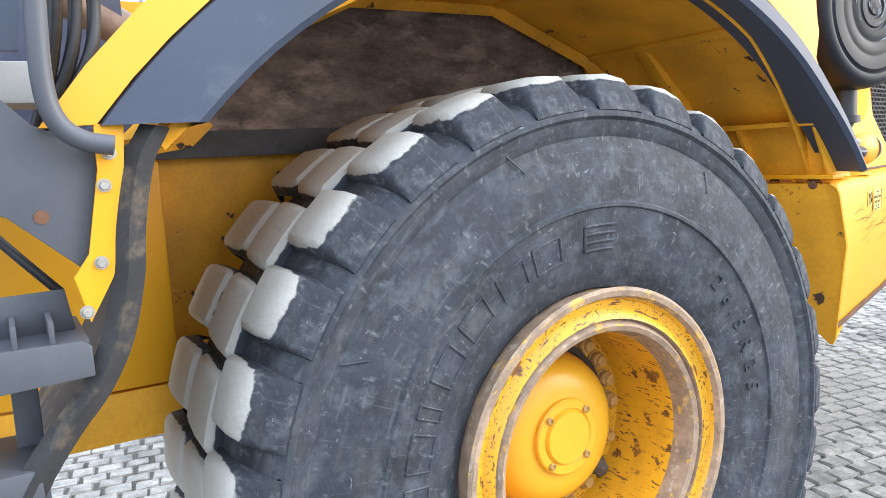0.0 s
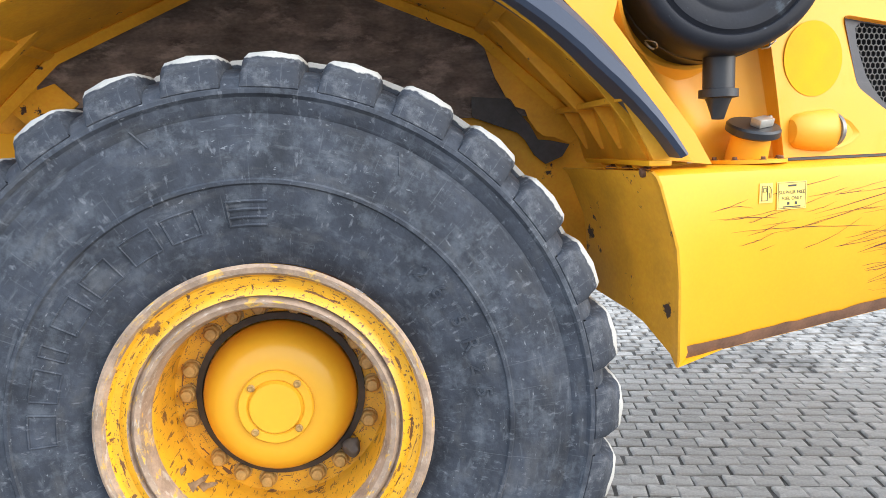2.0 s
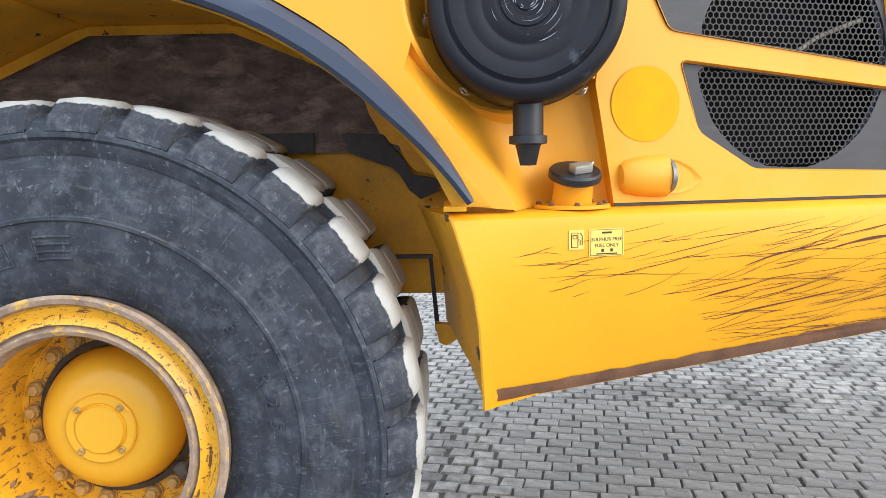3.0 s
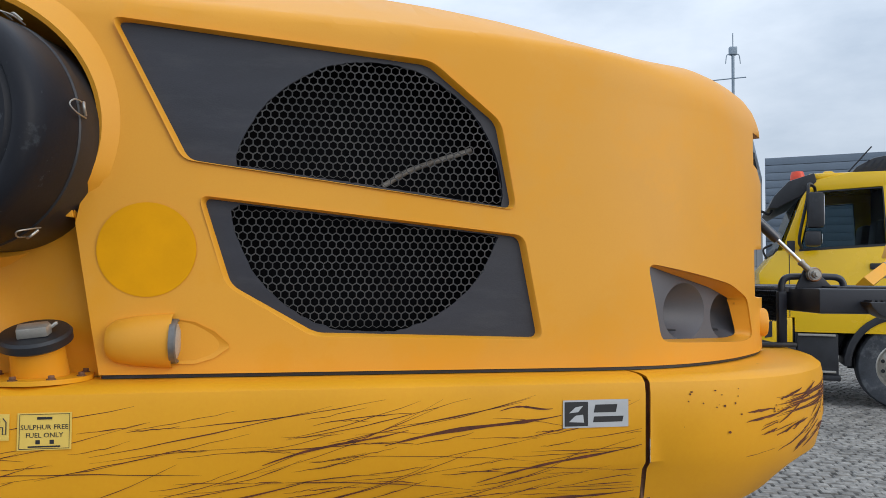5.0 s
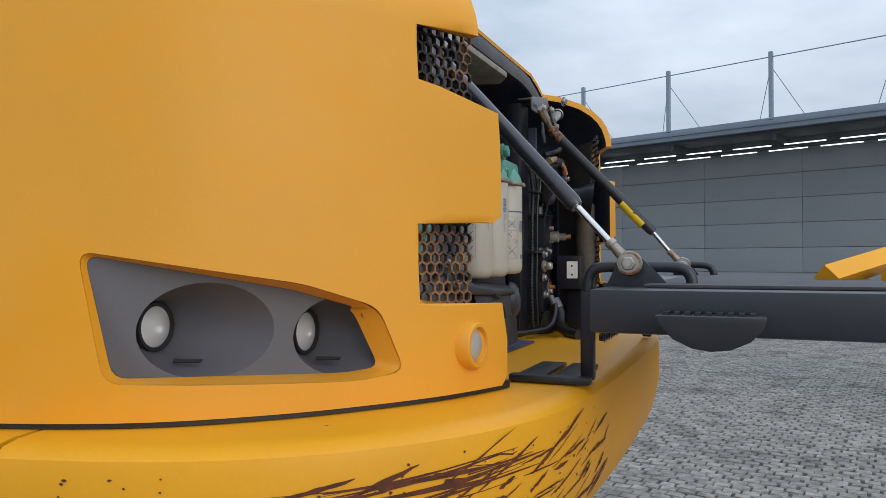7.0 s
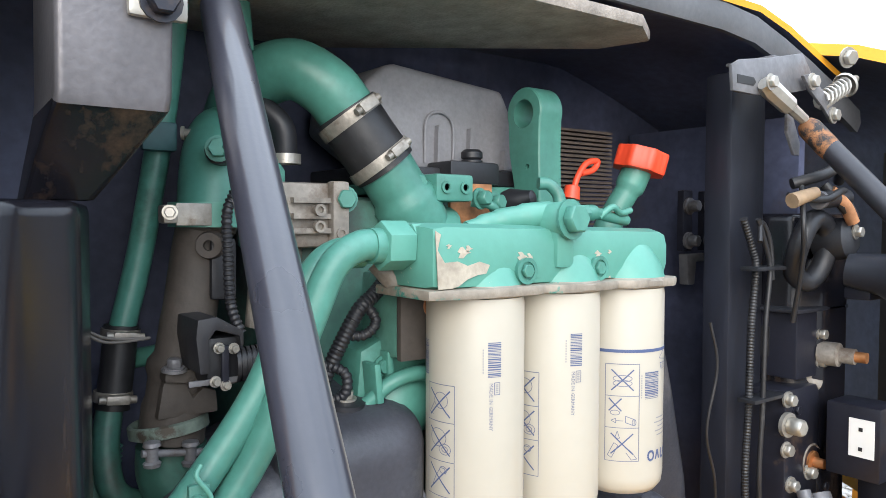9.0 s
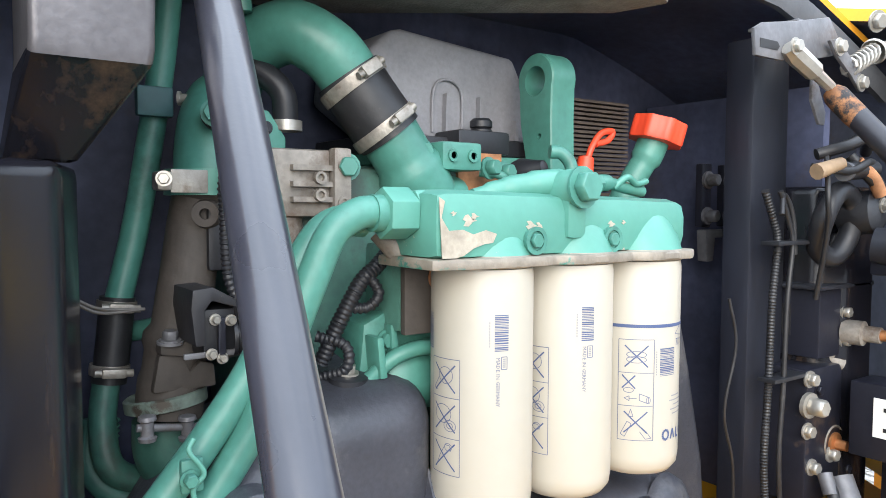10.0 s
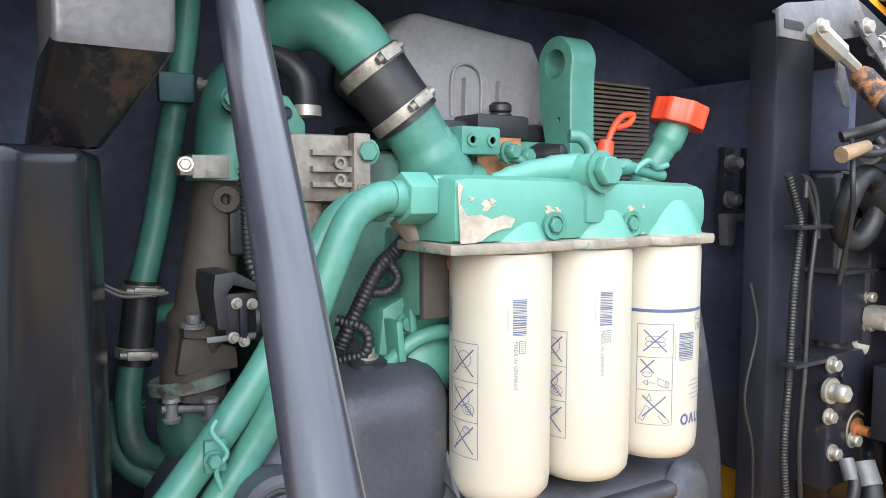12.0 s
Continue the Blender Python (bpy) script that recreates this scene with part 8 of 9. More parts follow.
    part("cap", lathe([(0.062, 0.078), (0.072, 0.084), (0.072, 0.100), (0.067, 0.106), (0.030, 0.108), (0, 0.108)], tilt, 36), BLACK, fc, "scuffed black filler cap")
    bm = prism([(-0.03, -0.018), (0.026, -0.018), (0.034, 0.0), (0.026, 0.018), (-0.03, 0.015)], 0.022, tilt @ Matrix.Translation((0.008, -0.02, 0.108)) @ pose(0, 0, 0, 0, 0, 18), r=0.003)
    part("padlock", bm, ZINC, fc, "small zinc padlock")
    part("shackle", tube([tilt @ Vector((0.03, -0.012, 0.115)), tilt @ Vector((0.046, 0.0, 0.126)), tilt @ Vector((0.034, 0.012, 0.116))], 0.004, 8), ZINC, fc)


CHALK = mat("chalky_scuff", (0.26, 0.29, 0.33), 0.8, var=0.4, scale=60, bump=0)
LIDM = mat("scuffed_black_lid", (0.010, 0.011, 0.016), 0.52, spec=0.28, var=0.2, scale=8, bump=0.15, fine=120, second=(0.07, 0.085, 0.10), sec_scale=9, sec_lo=0.64, sec_hi=0.80)
polar(LIDM, [(5, 70, 0.66, 0.76, (0.18, 0.20, 0.225), 0.5)], 1.926, cx=1.19)
make_cleaner()


# ---- stickers and lettering on the machine ----
def tank_frame(x, z, off=0.001):
    u = Vector((1, 0.264, 0)).normalized()
    n = Vector((u.y, -u.x, 0))
    return plane_frame(Vector((x, tank_y(x), z)) + n * off, u, (0, 0, 1))


def make_stickers():
    def card(name, x0, x1, z0, z1, m, label, th=0.0008):
        u = math.hypot(x1 - x0, tank_y(x1) - tank_y(x0))
        return part(name, prism([(0, 0), (u, 0), (u, z1 - z0), (0, z1 - z0)], th, tank_frame(x0, z0, 0.0012)), m, HAULER, label)
    a = card("fuel_sticker", 1.343, 1.440, 1.279, 1.353, STICKY, "pale yellow fuel notice with black print")
    fr = tank_frame(1.3915, 1.316, 0.0024)
    letters("SULPHUR FREE", 0.0135, fr @ Matrix.Translation((0, 0.008, 0)), INK, a, depth=0.0003)
    letters("FUEL ONLY", 0.0135, fr @ Matrix.Translation((0, -0.008, 0)), INK, a, depth=0.0003)
    part("frame_line", tube([fr @ Vector(p) for p in ((-0.046, -0.034, 0), (0.046, -0.034, 0), (0.046, 0.034, 0), (-0.046, 0.034, 0), (-0.046, -0.034, 0))], 0.0007, 4, smooth=False), INK, a)
    part("plain_bar", box(-0.014, 0.014, -0.0025, 0.0025, 0, 0.0004, m=fr @ Matrix.Translation((0, 0.026, 0))), INK, a)
    part("plain_bar", box(-0.03, 0.03, -0.0015, 0.0015, 0, 0.0004, m=fr @ Matrix.Translation((0, -0.030, 0))), INK, a)
    for k in (-0.012, 0.014):
        part("small_sign", box(-0.004, 0.004, -0.004, 0.004, 0, 0.0004, m=fr @ Matrix.Translation((k, -0.021, 0))), INK, a)
    b = card("pump_sticker", 1.287, 1.329, 1.300, 1.352, STICKY, "worn fuel pump sign sticker")
    fr = tank_frame(1.308, 1.326, 0.0024)
    for pts in ([(-0.014, -0.020), (-0.014, 0.018), (0.004, 0.018), (0.004, -0.020), (-0.016, -0.020)], [(-0.010, 0.012), (0.001, 0.012), (0.001, 0.003), (-0.010, 0.003), (-0.010, 0.012)], [(0.004, 0.0), (0.010, 0.0), (0.010, -0.014), (0.016, -0.014), (0.016, 0.010), (0.010, 0.018)]):
        part("pump_line", tube([fr @ Vector((*p, 0)) for p in pts], 0.0011, 5, smooth=False), INK, b)
    c = card("dealer_plate", 2.443, 2.597, 1.287, 1.350, STICKS, "silver dealer plate with a black emblem")
    u = math.hypot(2.597 - 2.443, tank_y(2.597) - tank_y(2.443))
    fr = tank_frame(2.443, 1.287, 0.0024)
    part("emblem_field", box(0.004, 0.060, 0.004, 0.059, 0, 0.0004, m=fr), INK, c)
    part("emblem", prism([(0.014, 0.034), (0.030, 0.047), (0.048, 0.050), (0.036, 0.036)], 0.0004, fr @ Matrix.Translation((0, 0, 0.0005))), STICKS, c)
    part("emblem", prism([(0.014, 0.014), (0.030, 0.028), (0.048, 0.030), (0.050, 0.012)], 0.0004, fr @ Matrix.Translation((0, 0, 0.0005))), STICKS, c)
    part("plain_bar", prism([(0.074, 0.034), (0.128, 0.034), (0.132, 0.052), (0.078, 0.052)], 0.0004, fr), INK, c)
    part("plain_bar", prism([(0.072, 0.012), (0.144, 0.012), (0.147, 0.025), (0.075, 0.025)], 0.0004, fr), INK, c)
    # model plate over the fender
    arc = [(CLEAN[0] + (CLEAN_R + 0.006) * math.cos(radians(a)), CLEAN[1] + (CLEAN_R + 0.006) * math.sin(radians(a))) for a in range(112, 159, 6)]
    fr = plane_frame((0, -0.001, 0), (1, 0, 0), (0, 0, 1))
    bm = prism([(0.60, 2.190), (1.048, 2.176)] + arc[3:] + [(0.886, 2.034)], 0.003, fr)
    for v in bm.verts:
        v.co.y += 0.20 * max(0, v.co.x - 0.72)
    d = part("model_plate", bm, TRIM, HAULER, "dark model plate with white digits")
    for k in (-1, 0, 1):
        letters("A35F", 0.118, plane_frame((0.864 + 0.0028 * k, 0.0215 + 0.0006 * k, 2.138), (1, 0.2, -0.02), (0.10, 0, 1)) @ Matrix.Diagonal((0.64, 1, 1, 1)), WHITE, d, depth=0.0008 + 0.0002 * k)


make_stickers()


# ---- far side of the bay: frame, valves, horn, hoses ----
def make_far_side():
    part("frame_post", box(2.82, 2.87, 2.215, 2.315, 1.39, 2.20, r=0.008), BAYD, HAULER, "black box-section post")
    part("side_sheet", box(2.48, 2.86, 2.44, 2.46, 1.39, 2.15), BAY, HAULER, "dark side sheet of the bay")
    bm = loft([[Vector((x, 2 * MID - y, z)) for z in (1.41, 1.7, 2.0, 2.10)] for x, y in ((2.88, 0.86), (2.98, 0.98), (3.05, 1.06))])
    thicken(bm, 0.008)
    part("corner_liner", bm, LINERG, HAULER, "dusty grey corner lining")
    v = thing("valve_block", (2.97, 2.35, 1.40), "black hydraulic valve block with fittings", "valve block")
    part("block", box(2.90, 3.015, 2.298, 2.44, 1.475, 1.690, r=0.006), BLACKSTEEL, v)
    part("upper_box", box(2.895, 3.012, 2.334, 2.486, 1.702, 1.812, r=0.004), BLACKSTEEL, v, "black sheet metal box")
    part("side_cutout", box(2.925, 2.965, 2.3325, 2.334, 1.735, 1.785), INK, v)
    part("gasket_ring", lathe([(0.026, 0), (0.028, 0.002), (0.030, 0)], axis_frame((3.015, 2.385, 1.560), (1, 0, 0)), 28), CAST, v)
    for y, z in ((2.33, 1.655), (2.425, 1.51), (2.36, 1.50)):
        part("plug", hexbolt((3.015, y, z), (1, 0, 0), 0.008, 0.006), BLACKSTEEL, v)
    part("box_lid", box(2.885, 3.020, 2.322, 2.49, 1.812, 1.819, r=0.002), SLATE, v)
    part("solenoid", lathe([(0.020, 0), (0.020, 0.03), (0.013, 0.032), (0.013, 0.055), (0, 0.056)], axis_frame((3.012, 2.411, 1.740), (1, 0.1, 0)), 22), CAST, v, "grey solenoid")
    part("solenoid_tip", cyl((3.058, 2.416, 1.740), (3.084, 2.419, 1.740), 0.009), COPPER, v)
    for z in (1.725, 1.772):
        part("solenoid_screw", hexbolt((3.012, 2.408, z), (1, 0, 0), 0.009, 0.010), ZINC, v)
    part("tag_block", box(3.045, 3.128, 2.368, 2.44, 1.555, 1.672, r=0.004), BLACKSTEEL, v)
    part("tag", box(3.082, 3.120, 2.3655, 2.3675, 1.592, 1.652), WHITE, v, "white type plate with two black bars")
    for z in (1.605, 1.636):
        part("plain_bar", box(3.097, 3.103, 2.3648, 2.3653, z - 0.003, z + 0.003), INK, v)
    for y, z, r, h in ((2.300, 1.636, 0.015, 0.026), (2.302, 1.676, 0.010, 0.012), (2.300, 1.595, 0.010, 0.010), (2.372, 1.545, 0.010, 0.012), (2.315, 1.535, 0.010, 0.012)):
        part("plug", hexbolt((3.015, y, z), (1, -0.1, 0), r, h), ZINC, v)
    part("brass_valve", lathe([(0.018, 0), (0.018, 0.004), (0.009, 0.005), (0.008, 0.022), (0, 0.024)], axis_frame((3.015, 2.385, 1.560), (1, 0, 0)), 20), COPPER, v)
    part("pressure_port", lathe([(0.017, 0), (0.017, 0.016), (0.012, 0.018), (0, 0.018)], axis_frame((2.99, 2.395, 1.690), (0.2, 0, 1)), 20), CAST, v)
    part("side_fitting", cyl((2.99, 2.385, 1.70), (3.01, 2.41, 1.685), 0.012), CAST, v)
    for ob in v.children:
        ob.matrix_basis = Matrix.Translation((-0.085, -0.014, 0)) @ ob.matrix_basis
    hs = thing("hydraulic_hoses", (2.98, 2.3, 1.40), "black hydraulic hoses with crimped steel ends", "hoses")
    for pts, r in (([(3.02, 2.30, 1.53), (3.04, 2.29, 1.49), (3.03, 2.25, 1.43), (2.98, 2.16, 1.415), (2.90, 2.06, 1.412)], 0.012),
                   ([(3.02, 2.345, 1.515), (3.045, 2.335, 1.47), (3.06, 2.28, 1.43), (3.10, 2.20, 1.418), (3.16, 2.12, 1.416)], 0.022)):
        pts = [(x - 0.070, y + 0.006, z) for x, y, z in pts]
        r *= 0.75
        part("hose", tube(pts, r, 12), RUBHOSE, hs)
        a, b = Vector(pts[0]), Vector(pts[1])
        part("hose_end", cyl(a, a.lerp(b, 0.7), r * 1.25, 14), ZINC2, hs, "crimped steel hose end")
    for dy, dx in ((0.0, 0.0), (0.02, 0.012)):
        dy -= 0.048
        part("cable", tube([(2.91 + dx, 2.235 + dy, 1.965), (2.91 + dx, 2.26 + dy, 1.92), (2.91 + dx, 2.272 + dy, 1.885), (2.91 + dx, 2.262 + dy, 1.80), (2.91 + dx, 2.258 + dy, 1.67), (2.91 + dx, 2.252 + dy, 1.55), (2.91 + dx, 2.27 + dy, 1.42)], 0.0062 if dx == 0 else 0.004, 12, ribs=0.0010 if dx == 0 else 0.0), RUBHOSE, hs, "black corrugated cable run with ties")
    for z in (1.885, 1.68):
        part("cable_tie", box(2.90, 2.93, 2.195, 2.305, z, z + 0.006, r=0.001), BLACK, hs)
    part("thin_hose", tube([(2.62, 2.12, 1.80), (2.66, 2.14, 1.66), (2.72, 2.15, 1.52), (2.76, 2.12, 1.42)], 0.004, 10), RUBHOSE, hs)
    h = thing("horn", (3.04, 2.36, 1.80), "black trumpet horn on a bracket", "horn")
    part("bell", lathe([(0.055, 0.10), (0.053, 0.096), (0.044, 0.078), (0.030, 0.05), (0.022, 0.0), (0.026, 0.0), (0.033, 0.05), (0.048, 0.078), (0.058, 0.10)], axis_frame((2.985, 2.36, 1.885), (1, 0.25, -0.12)), 32, close=True), SLATE, h, "flared horn bell")
    part("coil", tube([(2.93, 2.30, 1.88), (2.95, 2.28, 1.93), (2.955, 2.31, 1.965), (2.955, 2.35, 1.95), (2.95, 2.355, 1.90), (2.94, 2.33, 1.865)], 0.016, 14, closed=True), BLACK, h, "black coiled horn body")
    part("motor", lathe([(0.03, 0), (0.034, 0.01), (0.034, 0.05), (0.02, 0.06), (0, 0.06)], axis_frame((2.93, 2.37, 1.93), (1, 0.1, 0.1)), 24), BLACK, h)
    part("mount_bolt", hexbolt((2.99, 2.372, 1.945), (1, 0, 0), 0.009, 0.01), ZINC, h)
    part("rust_strap", tube([(2.97, 2.33, 2.01), (2.985, 2.35, 1.985), (2.99, 2.365, 1.96)], 0.010, 10), RUSTY2, h)
    # bracket, spring latch and clevis at the top of the far strut
    lt = thing("hood_latch", (2.95, 2.28, 2.10), "grey steel hood latch with a coil spring", "latch")
    part("slotted_plate", prism([(2.095, 2.182), (2.115, 2.192), (2.20, 2.206), (2.288, 2.224), (2.318, 2.195), (2.30, 2.168), (2.25, 2.158), (2.16, 2.146), (2.10, 2.146)], 0.006, front_frame(2.938), r=0.002), ZINC2, lt, "bent grey bracket plate")
    part("plate_fold", box(2.86, 2.940, 2.21, 2.31, 2.206, 2.212, r=0.002), ZINC2, lt)
    part("slot", prism([(2.108, 2.158), (2.150, 2.158), (2.156, 2.164), (2.150, 2.170), (2.108, 2.170)], 0.0006, front_frame(2.9442)), INK, lt)
    ca, cb = Vector((2.953, 2.162, 2.162)), Vector((2.962, 2.262, 2.116))
    part("clevis", tube([ca, ca.lerp(cb, 0.15), ca.lerp(cb, 0.6), ca.lerp(cb, 0.65), cb], [0.010, 0.015, 0.014, 0.009, 0.008], 8, smooth=False), ZINC, lt, "zinc clevis")
    part("clevis_pin", hexbolt(ca + Vector((0.010, 0, 0)), (1, 0, 0), 0.009, 0.008), ZINC, lt)
    part("latch_plate", prism([(2.265, 2.185), (2.29, 2.19), (2.355, 2.150), (2.378, 2.128), (2.360, 2.118), (2.33, 2.14), (2.285, 2.165)], 0.006, front_frame(2.952), r=0.002), ZINC2, lt)
    for y, z in ((2.29, 2.178), (2.358, 2.132)):
        part("plate_nut", hexbolt((2.958, y, z), (1, 0, 0), 0.010, 0.008), ZINC, lt)
    part("hook_plate", prism([(2.262, 2.135), (2.278, 2.128), (2.302, 2.085), (2.300, 2.066), (2.285, 2.066), (2.262, 2.10)], 0.005, front_frame(2.93), r=0.001), ZINC2, lt)
    pts = []
    for i in range(64):
        a = 2 * math.pi * i / 10
        pts.append((2.952 + 0.013 * math.cos(a), 2.330 + i * 0.00115, 2.152 + 0.014 * math.sin(a) + i * 0.0005))
    part("coil_spring", tube(pts, 0.0027, 6, n=1, smooth=False), ZINC, lt, "steel coil spring")
    part("spring_bolt", cyl((2.952, 2.32, 2.148), (2.952, 2.445, 2.202), 0.006), ZINC, lt)
    part("spring_cup", lathe([(0.019, 0), (0.021, 0.004), (0.011, 0.014), (0, 0.017)], axis_frame((2.952, 2.405, 2.185), (0, 1, 0.4)), 18), ZINC, lt)
    # loose cables and a switch below the latch
    for pts, r in (([(2.94, 2.27, 2.02), (2.97, 2.31, 2.035), (2.97, 2.36, 2.05), (2.94, 2.42, 2.03)], 0.009), ([(2.95, 2.24, 2.00), (2.98, 2.29, 1.995), (2.98, 2.35, 2.01), (2.95, 2.43, 2.00)], 0.006),
                   ([(2.93, 2.30, 1.80), (2.96, 2.27, 1.90), (2.97, 2.25, 1.96), (2.95, 2.28, 2.02)], 0.004), ([(2.93, 2.20, 1.93), (2.92, 2.22, 1.96), (2.92, 2.245, 1.93), (2.92, 2.255, 1.87)], 0.004),
                   ([(2.96, 2.33, 2.02), (2.985, 2.35, 1.98), (2.98, 2.39, 1.97), (2.95, 2.41, 2.01)], 0.008), ([(2.90, 2.12, 1.81), (2.90, 2.14, 1.74), (2.89, 2.13, 1.64), (2.88, 2.17, 1.55), (2.87, 2.19, 1.42)], 0.0025)):
        part("loose_cable", tube(pts, r, 10), RUBHOSE, lt, "black cable")
    part("cable_plug", tube([(2.965, 2.225, 1.992), (2.975, 2.275, 2.006)], [0.012, 0.009], 10, smooth=False), WOODY, lt, "worn tan cable end")
    part("switch_body", tube([(2.97, 2.30, 1.995), (2.975, 2.37, 2.0)], 0.014, 14, smooth=False), BLACK, lt)
    part("switch_cap", tube([(2.97, 2.292, 1.994), (2.97, 2.300, 1.995)], 0.0145, 14, smooth=False), ZINC2, lt)
    part("panel_bolt", hexbolt((2.99, 2.332, 2.215), (1, -0.3, -0.2), 0.012, 0.010), ZINC, lt)
    # riser pipe and base box beside the horn
    part("riser", cyl((3.04, 2.50, 1.545), (3.03, 2.50, 1.86), 0.036), LINERG, HAULER, "black vertical duct")
    part("riser_base", box(2.98, 3.10, 2.42, 2.60, 1.405, 1.55, r=0.008), BLACKSTEEL, HAULER)
    part("cross_rail", box(2.98, 3.02, 2.36, 2.60, 1.838, 1.858, r=0.004), BLACKSTEEL, HAULER)
    # bracket on the bulkhead
    wb = B()
    box(2.66, 2.67, 2.20, 2.27, 1.93, 1.935, bm=wb)
    part("wall_bracket", prism([(2.33, 1.90), (2.43, 1.90), (2.43, 1.842), (2.415, 1.842), (2.41, 1.885), (2.36, 1.885), (2.355, 1.842), (2.335, 1.842)], 0.02, front_frame(2.69), r=0.003), ZINC2, HAULER, "dusty bracket on the bulkhead")
    for y in (2.345, 2.41):
        for z in (1.925, 1.99):
            part("wall_stud", hexbolt((2.70, y, z), (1, 0, 0), 0.012, 0.02), ZINC2, HAULER)
        part("wall_strip", box(2.685, 2.70, y - 0.014, y + 0.014, 1.905, 2.02, r=0.003), BLACKSTEEL, HAULER)
    part("wall_bolt", hexbolt((2.70, 2.16, 1.82), (1, 0, 0), 0.014, 0.012), ZINC2, HAULER)
    part("floor_hatch", box(3.06, 3.24, 2.02, 2.24, 1.3925, 1.399, r=0.002), BLACKSTEEL, HAULER, "dark hatch in the bay floor")


WOODY = mat("tan_plastic", (0.30, 0.21, 0.13), 0.6, var=0.2, scale=40, bump=0.1)
LINERG = mat("dusty_dark_lining", (0.085, 0.072, 0.062), 0.85, var=0.3, scale=9, bump=0.3, second=(0.15, 0.11, 0.075), sec_scale=5, sec_lo=0.5, sec_hi=0.75)
COPPER = mat("orange_brass", (0.50, 0.22, 0.09), 0.45, metal=0.6, var=0.2, scale=40, bump=0.1)
make_far_side()


# ---- behind the wheel: mudguard, steps, hand rail ----
def make_steps():
    fl = []
    line = smooth_path([(-0.945, 0, 1.615), (-0.975, 0, 1.56), (-0.998, 0, 1.46), (-1.008, 0, 1.38), (-1.035, 0, 1.28), (-1.075, 0, 1.205), (-1.13, 0, 1.14), (-1.185, 0, 1.06), (-1.22, 0, 0.97)], 4)
    rows = []
    for i, p in enumerate(line):
        w = 0.028 + 0.012 * i / len(line)
        rows.append([Vector((p.x - w * 0.5, 0.012, p.z)), Vector((p.x, -0.004, p.z)), Vector((p.x + w * 0.55, 0.004, p.z)), Vector((p.x + w * 0.6, 0.05, p.z - 0.01)), Vector((p.x + w * 0.7, 0.60, p.z - 0.02))])
    bm = loft(rows)
    thicken(bm, 0.010)
    part("rubber_flap", bm, FLAPM, HAULER, "curved black rubber mudguard smeared with dried mud")
    part("guard_flange", prism([(-1.034, 1.62), (-0.990, 1.62), (-1.000, 1.51), (-1.020, 1.395), (-1.068, 1.312), (-1.085, 1.385), (-1.06, 1.42), (-1.035, 1.55)], 0.010, plane_frame((0, 0.012, 0), (1, 0, 0), (0, 0, 1)), r=0.002), STEEL, HAULER, "yellow mudguard flange with bolts")
    for x, z in ((-1.010, 1.575), (-1.022, 1.525), (-1.038, 1.405), (-1.066, 1.330)):
        part("flange_bolt", hexbolt((x - 0.006, 0.002, z), (0, -1, 0), 0.008, 0.009), ZINC, HAULER)
    st = thing("access_step", (-1.3, 0.1, 1.0), "dark grey steel step unit with a bent hand rail", "step")
    part("hand_rail", tube([(-1.093, -0.03, 1.90), (-1.096, -0.03, 1.80), (-1.099, -0.03, 1.70), (-1.094, -0.03, 1.645), (-1.078, -0.03, 1.612), (-1.050, -0.03, 1.593), (-1.012, -0.03, 1.585)], 0.0155, 18), RAILM, st, "grey bent tube hand rail")
    sp = part("side_plate", prism([(-1.50, 1.72), (-1.19, 1.70), (-1.118, 1.622), (-1.025, 1.58), (-1.050, 1.378), (-1.165, 1.485), (-1.50, 1.62)], 0.006, plane_frame((0, 0.03, 0), (1, 0, 0), (0, 0, 1)), r=0.002), RAILM, st, "dark grey gusset plate")
    part("plate_hole", lathe([(0.011, 0), (0.011, 0.001), (0, 0.001)], axis_frame((-1.118, 0.0235, 1.482), (0, -1, 0)), 20), RUST, sp)
    bm = prism([(-1.50, 1.295), (-1.085, 1.290), (-1.072, 1.280), (-1.072, 1.232), (-1.50, 1.214)], 0.008, plane_frame((0, -0.01, 0), (1, 0, 0), (0, 0, 1)), r=0.003)
    part("step_front", bm, RAILM, st, "dark grey step front")
    part("step_tray", box(-1.5, -1.075, -0.01, 0.22, 1.284, 1.290), RAILM, st)
    part("step_back", prism([(-1.5, 1.352), (-1.095, 1.358), (-1.085, 1.29), (-1.5, 1.288)], 0.008, plane_frame((0, 0.10, 0), (1, 0, 0), (0, 0, 1)), r=0.002), RAILM, st)
    for x in (-1.175, -1.125):
        part("step_web", box(x - 0.004, x + 0.004, -0.01, 0.10, 1.29, 1.325, r=0.001), RAILM, st)
    part("lower_upright", box(-1.19, -1.15, 0.12, 0.15, 0.6, 1.26, r=0.003), RAILM, st)
    part("lower_step", box(-1.5, -1.16, -0.01, 0.2, 1.02, 1.10, r=0.006), RAILM, st)
    part("cab_panel", prism([(-1.6, 1.95), (-1.09, 1.95), (-1.12, 1.74), (-1.6, 1.74)], 0.02, plane_frame((0, 0.10, 0), (1, 0, 0), (0, 0, 1))), TRIM, HAULER, "blue-grey cab panel")
    # added dark sheet in place of the shaded hollow under the cab
    part("void_shade_sheet", box(-1.62, -0.90, 0.50, 0.53, 1.60, 2.25), BAY, HAULER, "dark sheet standing in for the shade under the cab")
    for k in range(3):
        part("cab_hose", tube([(-1.05 + 0.03 * k, 0.30, 2.1), (-1.04 + 0.035 * k, 0.30 + 0.03 * k, 1.90), (-1.06 + 0.03 * k, 0.32, 1.75), (-1.10, 0.34, 1.62)], 0.013, 10), RUBHOSE, HAULER)
    part("grey_box", box(-1.20, -1.09, 0.16, 0.3, 1.665, 1.735, r=0.008), CREAM2, HAULER, "pale grey connector box")
